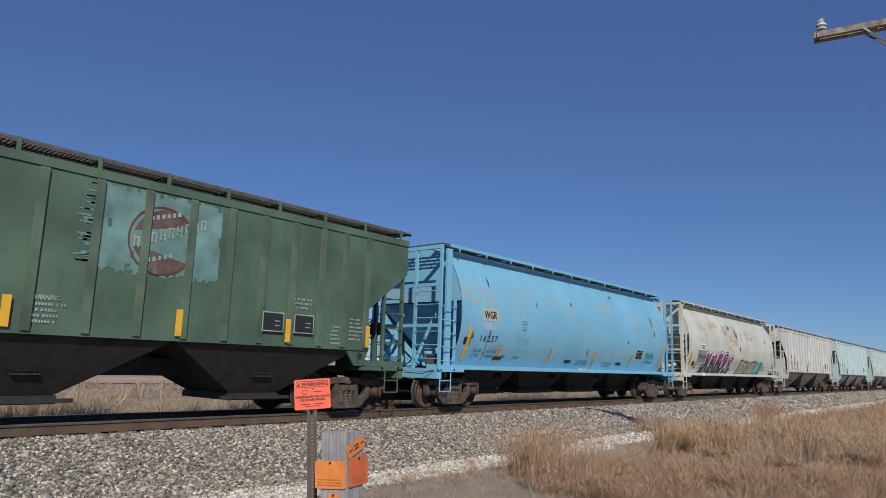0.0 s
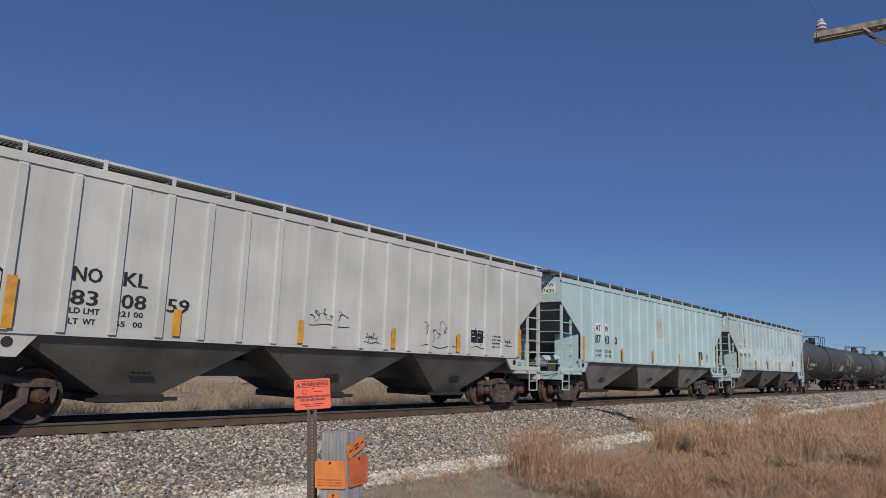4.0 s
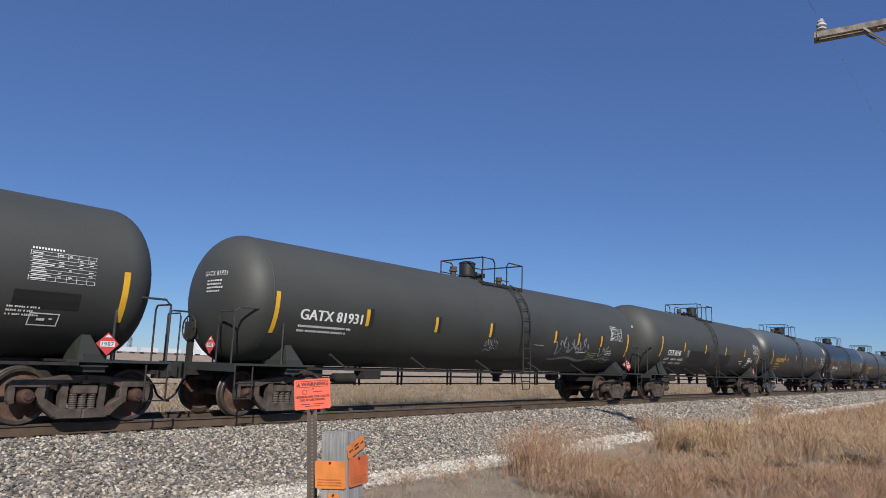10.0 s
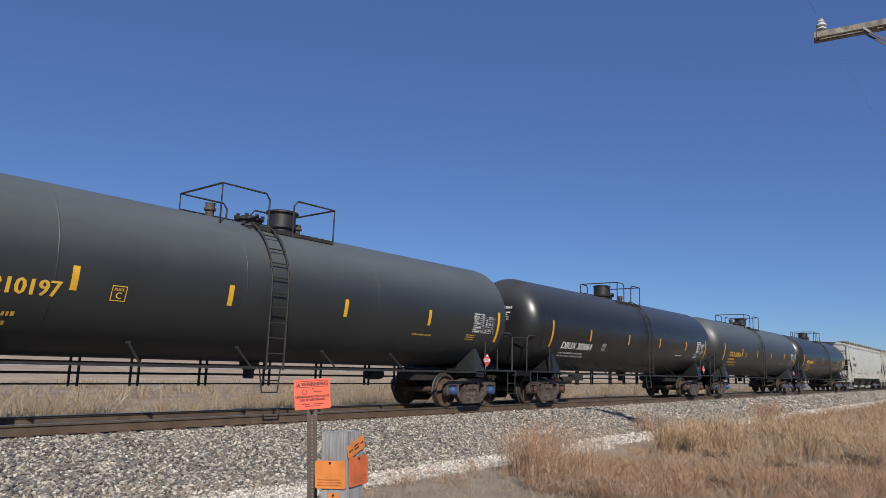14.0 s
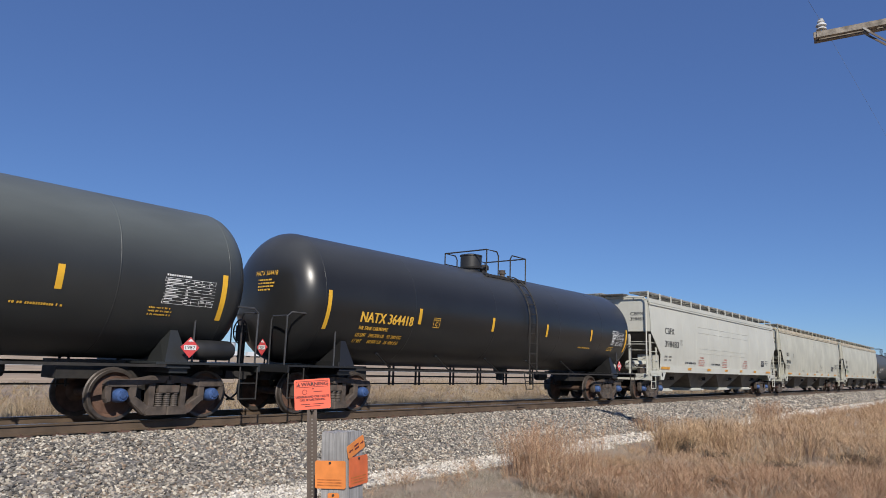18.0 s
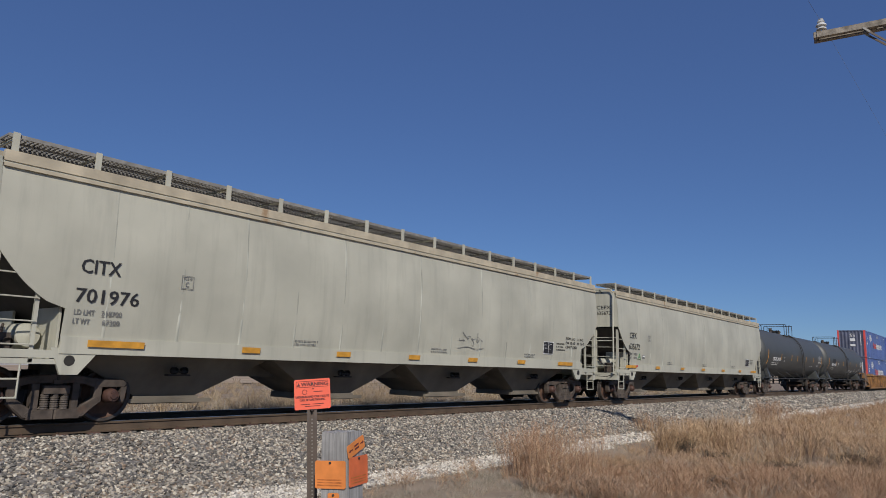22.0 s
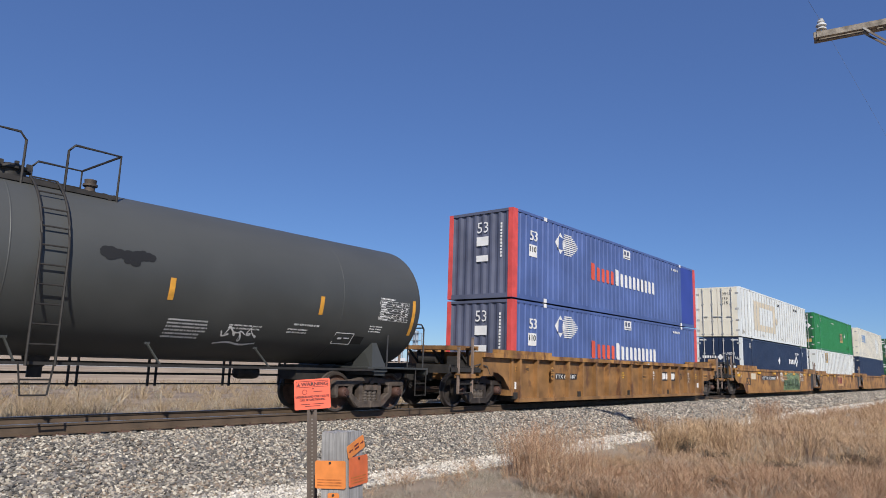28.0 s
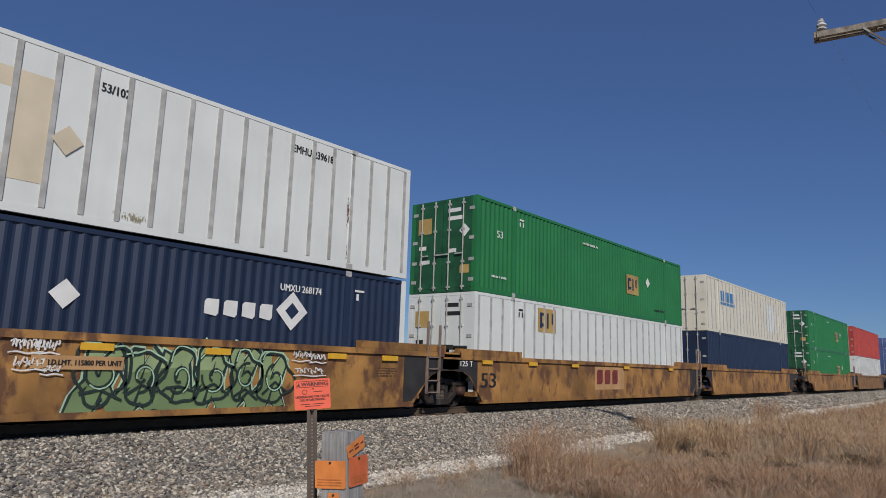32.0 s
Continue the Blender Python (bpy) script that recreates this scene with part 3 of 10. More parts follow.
    for px0, px1, pz0, pz1, pm in patches:
        patch(car, px0 - cx, px1 - cx, pz0, pz1, side, pm, "paint_patch", 6, 0.004)
    tx, tz, th, tw = texts
    if mark:
        lettering(car, mark + " " + number, tx - cx, tz, th, tw * 0.96, side, ink, bold=0.006)
        if mark != "GATX":
            xq, zq = tx + tw + 0.72 - cx, tz + 0.02
            bars(car, [(xq, xq + 0.26, zq, zq + 0.014), (xq, xq + 0.26, zq + 0.246, zq + 0.26), (xq, xq + 0.014, zq, zq + 0.26), (xq + 0.246, xq + 0.26, zq, zq + 0.26)], side, ink, "plate_mark")
            lettering(car, "PLATE", xq + 0.045, zq + 0.175, 0.045, 0.17, side, ink)
            lettering(car, "C", xq + 0.085, zq + 0.04, 0.11, 0.09, side, ink)
        if mark == "CTCX":
            for i, row in enumerate((("LD LMT", "198500 LB", "90 050 KG"), ("LT WT", "64500 LB", "29 290 KG"))):
                for txt, a, w in zip(row, (-0.15, 0.62, 1.42), (0.52, 0.62, 0.62)):
                    lettering(car, txt, tx - cx + a, tz - 0.20 - i * 0.17, 0.09, w, side, ink)
        else:
            if number in ("210576", "364418"):
                load, kilos, tare = ("205600 LB", "93 250 KG", "80400 LB") if number == "210576" else ("205700 LB", "93 300 KG", "80300 LB")
                for txt, a, dz, w in (("THE TANK CAR PEOPLE", 0.0, 0.175, 0.98), ("LD LMT", 0.0, 0.34, 0.33), (load, 0.42, 0.34, 0.52), (kilos, 1.04, 0.34, 0.50), ("LT WT", 0.0, 0.48, 0.28), (tare, 0.48, 0.48, 0.46), ("36 450 KG" if number == "210576" else "36 400 KG", 1.04, 0.48, 0.50)):
                    lettering(car, txt, tx - cx + a, tz - dz, 0.082, w, side, ink, bold=0.002)
            elif ink is M_STEN_Y:
                lettering(car, "THE TANK CAR PEOPLE", tx - cx, tz - 0.175, 0.082, 0.98, side, ink, bold=0.002)
                small_print(car, tx - cx - 0.06, tz - 0.34, tw * 0.8, 2, side, ink, 0.14, int(x0) + 1)
            else:
                small_print(car, tx - cx, tz - 0.16, tw * 0.95, 2, side, ink, 0.10, int(x0) + 1)
        # the same mark, small, on the leading head
        v, f = glyphs(mark + " " + number)
        s = Shape()
        hw = 0.75
        sc = hw / v[:, 0].max()

        def head(y, z):
            q = min(0.999, math.hypot(y, z - zc) / R)
            c = q ** (1 / e)
            return -(half - d + d * math.sqrt(max(0.0, 1 - c * c))) - 0.012
        pts = [(head(0.12 - a * sc, zc + 0.42 + b * 0.11), 0.12 - a * sc, zc + 0.42 + b * 0.11) for a, b in v]
        s.add(pts, f)
        rw = random.Random(int(x0) + 3)
        for i in range(4):
            z, y = zc + 0.30 - i * 0.075, 0.0
            while y > -0.42 - 0.1 * rw.random():
                l = rw.uniform(0.02, 0.07)
                s.add([(head(y, z), y, z), (head(y - l, z), y - l, z), (head(y - l, z + 0.035), y - l, z + 0.035), (head(y, z + 0.035), y, z + 0.035)], [(0, 1, 2, 3)])
                y -= l + 0.02
        part("lettering", flat_mesh("lettering", s, ink), car)
    # data panel near the trailing end
    xr = stripes[-1] - cx - 1.35
    xr += -0.2 if mark == "GATX" else 0.14
    zd = zc - {"GATX": 0.18, "CTCX": 0.24, "CRGX": 0.44, "TIMX": 0.44}.get(mark, 0.52)
    rows = [(xr, xr + 1.02, zd + i * 0.058, zd + i * 0.058 + 0.006) for i in range(9)]
    rows += [(xr + a, xr + a + 0.008, zd, zd + 0.474) for a in (0.0, 0.40, 0.56, 0.72, 0.88, 1.01)]
    rw = random.Random(int(x0) + 9)
    for i in range(8):
        rows.append((xr + 0.03, xr + 0.14 + 0.24 * rw.random(), zd + i * 0.058 + 0.02, zd + i * 0.058 + 0.040))
        for a in (0.42, 0.58, 0.74, 0.90):
            if rw.random() < 0.6:
                rows.append((xr + a, xr + a + 0.04 + 0.05 * rw.random(), zd + i * 0.058 + 0.02, zd + i * 0.058 + 0.038))
    rows += [(xr + 0.02 + 0.045 * i, xr + 0.05 + 0.045 * i, zd + 0.50, zd + 0.535) for i in range(11)]
    ob = bars(car, rows, side, M_WHITE, "data_panel")
    tagged(ob, "white printed data table", kind="stuff")
    small_print(car, xr - 2.4, zc - 0.72, 0.9, 1, side, ink, 0.08, int(x0) + 5)
    small_print(car, xr - 0.2, zc - 0.62, 0.5, 3, side, ink, 0.06, int(x0) + 6)
    if extra:
        extra(car, cx, side)
    return car


def placard_at(car, x, y, z, turn=0):
    s = Shape()
    s.prism([(-0.19, 0), (0, -0.19), (0.19, 0), (0, 0.19)], -0.012, 0)
    p = part("placard", s.mesh("placard", M_PLACR), car, "red and white diamond hazard placard", at=pose(x, y, z, 0, 0, turn))
    s = Shape()
    s.prism([(-0.12, -0.045), (0.12, -0.045), (0.12, 0.045), (-0.12, 0.045)], -0.018, -0.0125)
    s.prism([(-0.06, 0.11), (0.06, 0.11), (0, 0.16)], -0.018, -0.0125)
    part("placard_field", s.mesh("placard_field", M_PLAC), p)
    v, f = glyphs("1987")
    s = Shape()
    sx = 0.2 / v[:, 0].max()
    s.add([(-0.1 + a * sx, -0.021, -0.033 + b * 0.066) for a, b in v], [q[::-1] for q in f])
    part("placard_number", flat_mesh("placard_number", s, M_BLACK), p)


# ---- covered hopper cars ----
def walkway(car, x0, x1, y0, y1, z, mat, pitch=0.075):
    s = Shape()
    n = int((x1 - x0) / pitch)
    for i in range(n + 1):
        x = x0 + (x1 - x0) * i / n
        s.box(x - 0.013, x + 0.013, y0, y1, z - 0.025, z + 0.01)
    for y in (y0, (y0 + y1) / 2, y1):
        s.box(x0, x1, y - 0.014, y + 0.014, z - 0.05, z + 0.012)
    for k in range(6):
        y = y0 + (y1 - y0) * (k + 0.75) / 6.5
        s.box(x0, x1, y - 0.008, y + 0.008, z - 0.016, z + 0.009)
    part("running_board", s.mesh("running_board", mat), car)


def ladder_end(car, k, x, xin, zt, mat, rung_mat, body=True):
    """Corner posts, rungs, end platform and brake gear at one end; k is the end's sign."""
    for y in (-1.52, -0.62, 0.62, 1.52):
        s = Shape()
        s.box(k * x - 0.032, k * x + 0.032, y - 0.04, y + 0.04, 1.0, zt)
        part("end_post", s.mesh("end_post", mat), car)
    for y in (-1.52, 1.52):
        s = Shape()
        s.box(k * (x - 0.62) - 0.03, k * (x - 0.62) + 0.03, y - 0.03, y + 0.03, 1.0, min(zt, 2.95))
        part("grab_post", s.mesh("grab_post", mat), car)
    for i in range(6):
        z = 1.32 + i * 0.36
        if z > zt - 0.1:
            break
        for y in (-1, 1):
            s = Shape()
            s.tube([(k * (x + 0.05), y * 1.50, z), (k * (x + 0.05), y * 0.66, z)], 0.013, 6)
            part("rung", s.mesh("rung", rung_mat, smooth=True), car)
        if z < 2.9:
            s = Shape()
            s.tube([(k * x, -1.58, z - 0.05), (k * (x - 0.62), -1.58, z - 0.05)], 0.013, 6)
            part("side_rung", s.mesh("side_rung", rung_mat, smooth=True), car)
    s = Shape()
    s.box(min(k * xin, k * (x + 0.1)), max(k * xin, k * (x + 0.1)), -1.55, 1.55, 0.98, 1.06)
    s.box(k * x - 0.09, k * x + 0.09, -1.55, 1.55, 0.80, 1.05)
    part("end_platform", s.mesh("end_platform", mat), car)
    s = Shape()
    for xx in (x - 0.05, x - 0.50):
        s.tube([(k * xx, -1.53, 1.0), (k * xx, -1.53, 0.46)], 0.016, 6)
    for z in (0.47, 0.75):
        s.tube([(k * (x - 0.05), -1.53, z), (k * (x - 0.50), -1.53, z)], 0.016, 6)
    part("stirrup_step", s.mesh("stirrup_step", rung_mat, smooth=True), car)
    s = Shape()
    s.tube([(k * (x + 0.12), -1.45, 1.02), (k * (x + 0.3), -1.2, 0.92), (k * (x + 0.35), -0.3, 0.95)], 0.012, 6)
    part("uncoupling_lever", s.mesh("uncoupling_lever", M_STEEL_DARK, smooth=True), car)
    if k < 0:
        s = Shape()
        s.lathe([(0.0, -0.45), (0.18, -0.42), (0.2, -0.36), (0.2, 0.36), (0.18, 0.42), (0.0, 0.45)], (k * (x - 0.75), -0.55, 1.42), "y", 18)
        s.lathe([(0.0, -0.3), (0.13, -0.28), (0.13, 0.28), (0.0, 0.3)], (k * (x - 0.5), 0.6, 1.3), "y", 14)
        part("air_reservoir", s.mesh("air_reservoir", mat, smooth=True), car)
        s = Shape()
        s.box(k * (x - 0.35) - 0.1, k * (x - 0.35) + 0.1, -1.15, -0.85, 1.08, 1.45)
        s.lathe([(0.09, -1.2), (0.11, -1.1), (0.11, -0.8), (0.0, -0.8)], (k * (x - 0.4), 0, 1.28), "y", 12)
        s.tube([(k * (x - 0.4), -0.8, 1.3), (k * (x - 0.55), -0.4, 1.6), (k * (x - 0.6), 0.1, 1.2), (k * (x - 0.6), 0.5, 1.1)], 0.02, 6)
        s.tube([(k * (x - 0.3), -1.1, 1.2), (k * (x - 0.5), -1.3, 1.12), (k * (x - 0.9), -1.35, 1.1)], 0.016, 6)
        part("brake_valve", s.mesh("brake_valve", M_TRUCK, smooth=True), car)
        s = Shape()
        xb = k * (x + 0.14)
        s.lathe([(0.26, -0.02), (0.28, 0.0), (0.26, 0.02), (0.24, 0.0), (0.26, -0.02)], (xb, 0.85, 2.1), "x", 20)
        for a in range(5):
            s.beam((xb, 0.85, 2.1), (xb, 0.85 + 0.26 * math.cos(a * 1.257), 2.1 + 0.26 * math.sin(a * 1.257)), 0.02, 0.02)
        part("brake_wheel", s.mesh("brake_wheel", M_STEEL_DARK), car)
        part("brake_housing", Shape().box(xb + 0.02, xb + 0.2, 0.7, 1.0, 1.95, 2.3).mesh("brake_housing", M_STEEL_DARK), car)


def hopper_car(x0, x1, label, mat, inner, hl, hb, zA, zB, zb, zt, side, rise, ribs=0, seams=0, bays=3, top_mat=None, cage=0.0,
               sill=None, post_gap=1.25, ends_dark=None, hop_mat=None, blue=False, wy=(-1.42, -0.66), rib_w=0.10, rib_at=None, rib_mat=None, deco=None, outlet=True, cap=0.0, wz=0.0, bay_z=0.46, strip=True, bulge=0.0, soft_cut=False, bay_b=0.55, bay_w=None, bay_y=(1.5, 0.85), edge=None, seam_mat=None):
    """A covered hopper: hl and hb are half its length at roof and sill; the ends are cut back between zA and zB."""
    car, cx, tr = start_car("hopper_car", label, "hopper car", x0, x1, blue, strip)
    couplings(car, tr + 2.08)
    ext = lambda z: hl if z >= zA else hb if z <= zB else hb + (hl - hb) * (z - zB) / (zA - zB)
    if soft_cut:
        ext = lambda z: hl if z >= zA else hb if z <= zB else hb + (hl - hb) * (0.55 * (z - zB) / (zA - zB) + 0.45 * math.sqrt(max(0.0, 1 - ((zA - z) / (zA - zB)) ** 2)))
    zE = 2.9 if cage else zA
    levels = sorted({zb, zB, zA, zE, zt} | {zB + (zA - zB) * i / 5 for i in range(6)} | {zb + (zt - zb) * i / 12 for i in range(13)})
    n = 1 if side(zb) == side(zt) == side((zb + zt) / 2) else 12
    if n == 1:
        levels = sorted({zb, zB, zA, zt} | ({zB + (zA - zB) * i / 5 for i in range(6)} if soft_cut else set()))
    for sgn, name in ((1, "side_sheet"), (-1, "side_sheet")):
        s = Shape()
        cols = 1 if not bulge else seams * 4
        m, c1 = len(levels), cols + 1
        for off in (0.0, 0.02):
            for z in levels:
                for j in range(c1):
                    x = (2 * j / cols - 1) * ext(z)
                    p = (x + hb) / (2 * hb) * seams
                    out = bulge * abs(math.sin(math.pi * (p - 0.5))) ** 0.7 * min(1.0, (z - zb) * 2, (zt - z) * 2 + 0.05) if bulge else 0.0
                    s.v.append((x, sgn * (side(z) - out + off), z))
        f = [(i * c1 + j, i * c1 + j + 1, (i + 1) * c1 + j + 1, (i + 1) * c1 + j) for i in range(m - 1) for j in range(cols)]
        f += [tuple(c1 * m + q for q in t[::-1]) for t in f]
        N = c1 * m
        f += [(j, N + j, N + j + 1, j + 1) for j in range(cols)] + [((m - 1) * c1 + j, (m - 1) * c1 + j + 1, N + (m - 1) * c1 + j + 1, N + (m - 1) * c1 + j) for j in range(cols)]
        f += [(i * c1, (i + 1) * c1, N + (i + 1) * c1, N + i * c1) for i in range(m - 1)]
        f += [(i * c1 + cols, N + i * c1 + cols, N + (i + 1) * c1 + cols, (i + 1) * c1 + cols) for i in range(m - 1)]
        s.f += f
        s.mi += [0] * len(f)
        part(name, s.mesh(name, mat, smooth=n > 1), car)
    # roof with its hatch trough
    s = Shape()
    yt = -side(zt)
    prof = [(-yt, zt), (-yt * 0.93, zt + rise * 0.35), (-yt * 0.6, zt + rise * 0.85), (0, zt + rise), (yt * 0.6, zt + rise * 0.85), (yt * 0.93, zt + rise * 0.35), (yt, zt), (yt * 0.5, zt - 0.02), (-yt * 0.5, zt - 0.02)]
    s.loft([[(x, y, z) for y, z in prof] for x in (-hl + 0.012, hl - 0.012)])
    part("roof", s.mesh("roof", top_mat or mat), car)
    s = Shape()
    s.loft([[(x, y, z) for y, z in ((-0.3, zt + rise - 0.05), (-0.3, zt + rise + 0.08), (0.3, zt + rise + 0.08), (0.3, zt + rise - 0.05))] for x in (-hl + 0.6, hl - 0.6)])
    part("hatch_trough", s.mesh("hatch_trough", top_mat or mat), car)
    # end panels and slope sheets
    for k in (-1, 1):
        s = Shape()
        ys = [-1, -0.5, 0.5, 1]
        top = [(k * hl, q * -side(zt) * 0.995, zt + rise * (0.8 if abs(q) < 1 else 0)) for q in ys]
        rows = [top] + [[(k * ext(z), q * -side(z) * 0.995, z) for q in ys] for z in levels[::-1] if z >= zE - 1e-6]
        f = [(r * 4 + j, r * 4 + j + 1, r * 4 + 5 + j, r * 4 + 4 + j) for r in range(len(rows) - 1) for j in range(3)]
        s.add([p for r in rows for p in r], f)
        part("end_panel", s.mesh("end_panel", mat), car)
        if cage:
            s = Shape()
            a, b, zl, xl = -side(zE) * 0.985, 0.95, zb + 0.05, hl - 1.7
            s.add([(k * hl, -a, zE), (k * hl, a, zE), (k * xl, b, zl), (k * xl, -b, zl), (k * hl, -a, zE + 0.04), (k * hl, a, zE + 0.04), (k * xl, b, zl + 0.04), (k * xl, -b, zl + 0.04)],
                  [(0, 1, 2, 3), (4, 7, 6, 5), (0, 4, 5, 1), (2, 6, 7, 3), (1, 5, 6, 2), (0, 3, 7, 4)])
            part("slope_sheet", s.mesh("slope_sheet", mat), car)
            for y in (-1, 1):
                s = Shape()
                s.box(min(k * (hl + 0.28), k * (hl + 0.5)), max(k * (hl + 0.28), k * (hl + 0.5)), y * 1.40 - 0.03, y * 1.40 + 0.03, 1.1, zt + 0.06)
                part("corner_plate", s.mesh("corner_plate", mat), car)
        elif hl > hb:
            s = Shape()
            zl = zb + 0.02
            xl = hb - (hl - hb) / (zA - zB) * (zB - zl)
            a, b = -side(zA) * 0.99, -side(zb) * 0.97
            s.add([(k * hl, -a, zA), (k * hl, a, zA), (k * xl, b, zl), (k * xl, -b, zl), (k * hl, -a, zA + 0.04), (k * hl, a, zA + 0.04), (k * xl, b, zl + 0.04), (k * xl, -b, zl + 0.04)],
                  [(0, 1, 2, 3), (4, 7, 6, 5), (0, 4, 5, 1), (2, 6, 7, 3), (1, 5, 6, 2), (0, 3, 7, 4)])
            # the sheet's dark colour paints in the shade under the end overhang
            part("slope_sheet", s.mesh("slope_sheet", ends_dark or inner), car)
            for y0, y1 in ((-1.48, -0.55), (0.55, 1.48)):
                s = Shape()
                s.box(k * (hb + 0.02) - 0.02, k * (hb + 0.02) + 0.02, y0, y1, 1.0, zB + 0.02)
                part("bolster_web", s.mesh("bolster_web", mat), car)
            s = Shape()
            s.prism([(k * (hb - 0.65), zb), (k * (hb + 0.12), zb), (k * (hb + 0.12), zb - 0.02), (k * (hb - 0.05), zb - 0.42), (k * (hb - 0.32), zb - 0.42)][::k], -1.56, -1.5)
            pad = part("jack_pad", s.mesh("jack_pad", mat), car)
            part("pad_hole", Shape().lathe([(0.0, -1.564), (0.085, -1.564), (0.085, -1.55)], (k * (hb - 0.17), 0, zb - 0.2), "y", 14).mesh("pad_hole", M_STEEL_DARK), pad)
            for y in (-1.51, 1.51):
                s = Shape()
                s.box(min(k * hb, k * hl), max(k * hb, k * hl), y - 0.047, y + 0.047, 1.075, 1.2)
                part("end_sill", s.mesh("end_sill", mat), car)
    xe = cage or hl - 0.1
    for k in (-1, 1):
        ladder_end(car, k, xe, hb - 0.1, (zt + 0.1) if cage else zA + 0.35, mat, mat)
        if cage:
            s = Shape()
            for y in (-1.1, 1.1):
                s.beam((k * hl, y, zt + 0.05), (k * cage, y, zt + 0.05), 0.08, 0.1)
            s.beam((k * cage, -1.52, zt + 0.05), (k * cage, 1.52, zt + 0.05), 0.08, 0.1)
            for y in (-0.62, 0.62):
                s.beam((k * cage, y, 1.1), (k * hl, y, 2.6), 0.06, 0.06)
            for z in (2.2, 3.3):
                s.beam((k * cage, -1.5, z), (k * cage, 1.5, z), 0.05, 0.09)
            part("end_frame", s.mesh("end_frame", mat), car)
    # side sills, ribs, seams
    for sgn in (1, -1):
        s = Shape()
        y = sgn * side(zb)
        if sill:
            xs = cage or hb
            s.box(-xs, xs, min(y - sgn * sill[2], y), max(y - sgn * sill[2], y), sill[0], sill[1])
        else:
            s.box(-hb, hb, min(y - sgn * 0.015, y + sgn * 0.06), max(y - sgn * 0.015, y + sgn * 0.06), zb - 0.07, zb + 0.03)
        part("side_sill", s.mesh("side_sill", mat), car)
        s = Shape()
        y = sgn * side(zt)
        s.box(-hl, hl, min(y - sgn * 0.03, y + sgn * 0.05), max(y - sgn * 0.03, y + sgn * 0.05), zt - 0.05, zt + 0.10 + cap)
        part("top_chord", s.mesh("top_chord", top_mat or mat), car)
    for i in range(ribs):
        x = rib_at[i] if rib_at else -hb + 0.06 + (2 * hb - 0.12) * i / (ribs - 1)
        for sgn in (1, -1):
            s = Shape()
            y = sgn * side(zb)
            w = rib_w / 2
            s.add([(x - w, y, zb - 0.02), (x - w * 0.8, y - sgn * 0.055, zb - 0.02), (x + w * 0.8, y - sgn * 0.055, zb - 0.02), (x + w, y, zb - 0.02),
                   (x - w, y, zt - 0.04), (x - w * 0.8, y - sgn * 0.055, zt - 0.10), (x + w * 0.8, y - sgn * 0.055, zt - 0.10), (x + w, y, zt - 0.04)],
                  [(0, 1, 5, 4), (1, 2, 6, 5), (2, 3, 7, 6), (0, 3, 2, 1), (4, 5, 6, 7)])
            part("side_post", s.mesh("side_post", rib_mat or mat), car)
    for i in range(seams):
        x = -hb + 2 * hb * (i + 0.5) / seams
        s = Shape()
        zs = [z for z in levels if z >= zb]
        pts = [(x, side(z), z) for z in zs]
        s.add([(q[0] + dx, q[1] - dy, q[2]) for dx, dy in ((-0.03, 0), (-0.008, 0.007), (0.008, 0.007), (0.03, 0)) for q in pts],
              [(c * len(zs) + i2, (c + 1) * len(zs) + i2, (c + 1) * len(zs) + i2 + 1, c * len(zs) + i2 + 1) for c in range(3) for i2 in range(len(zs) - 1)])
        part("weld_seam", s.mesh("weld_seam", seam_mat or mat, smooth=True, angle=80), car)
    # discharge bays
    s = Shape()
    s.box(-tr, tr, -0.28, 0.28, 0.78, 1.12)
    part("centre_sill", s.mesh("centre_sill", hop_mat or inner), car)
    wid = bay_w or (2 * hb - 0.5) / bays
    for i in range(bays):
        x = wid * (i + 0.5 - bays / 2)
        s = Shape()
        yb = -side(zb) * 0.96
        b = min(bay_b, wid * 0.36)
        y1, y2 = min(yb, bay_y[0]), bay_y[1]
        s.loft([[(x - wid / 2, -yb, zb), (x + wid / 2, -yb, zb), (x + wid / 2, yb, zb), (x - wid / 2, yb, zb)],
                [(x - wid / 2 + 0.1, -y1, zb - 0.12), (x + wid / 2 - 0.1, -y1, zb - 0.12), (x + wid / 2 - 0.1, y1, zb - 0.12), (x - wid / 2 + 0.1, y1, zb - 0.12)],
                [(x - b, -y2, bay_z), (x + b, -y2, bay_z), (x + b, y2, bay_z), (x - b, y2, bay_z)]])
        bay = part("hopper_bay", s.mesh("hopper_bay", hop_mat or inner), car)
        s = Shape()
        s.box(x - b - 0.05, x + b + 0.05, -y2 - 0.05, y2 + 0.05, bay_z - 0.14, bay_z)
        s.box(x - b - 0.25, x + b + 0.3, -y2 - 0.1, -y2 - 0.02, bay_z - 0.12, bay_z - 0.05)
        part("outlet_gate", s.mesh("outlet_gate", inner if outlet is True else outlet), bay)
        s = Shape()
        yo = y2 - 0.85
        s.box(x - 0.16, x + 0.16, -1.14, -1.08, 0.86, 0.90)
        s.lathe([(0.07, -1.16), (0.07, -1.08), (0.0, -1.08)], (x - 0.1, 0, 0.9), "y", 10)
        s.lathe([(0.07, -1.16), (0.07, -1.08), (0.0, -1.08)], (x + 0.1, 0, 0.9), "y", 10)
        s.box(x - 0.22, x + 0.22, -1.15, -1.0, 0.80, 0.83)
        part("gate_mechanism", s.mesh("gate_mechanism", M_STEEL_DARK), bay)
    # running boards on brackets
    zw = zt + 0.38 + wz
    wm = M_MESH if top_mat is None else top_mat
    modern = not ribs and not cage
    over = -0.06 if modern else 0.25
    grate = M_GALV if modern else M_MESH
    walkway(car, -hl - over, hl + over, wy[0], wy[1], zw, grate)
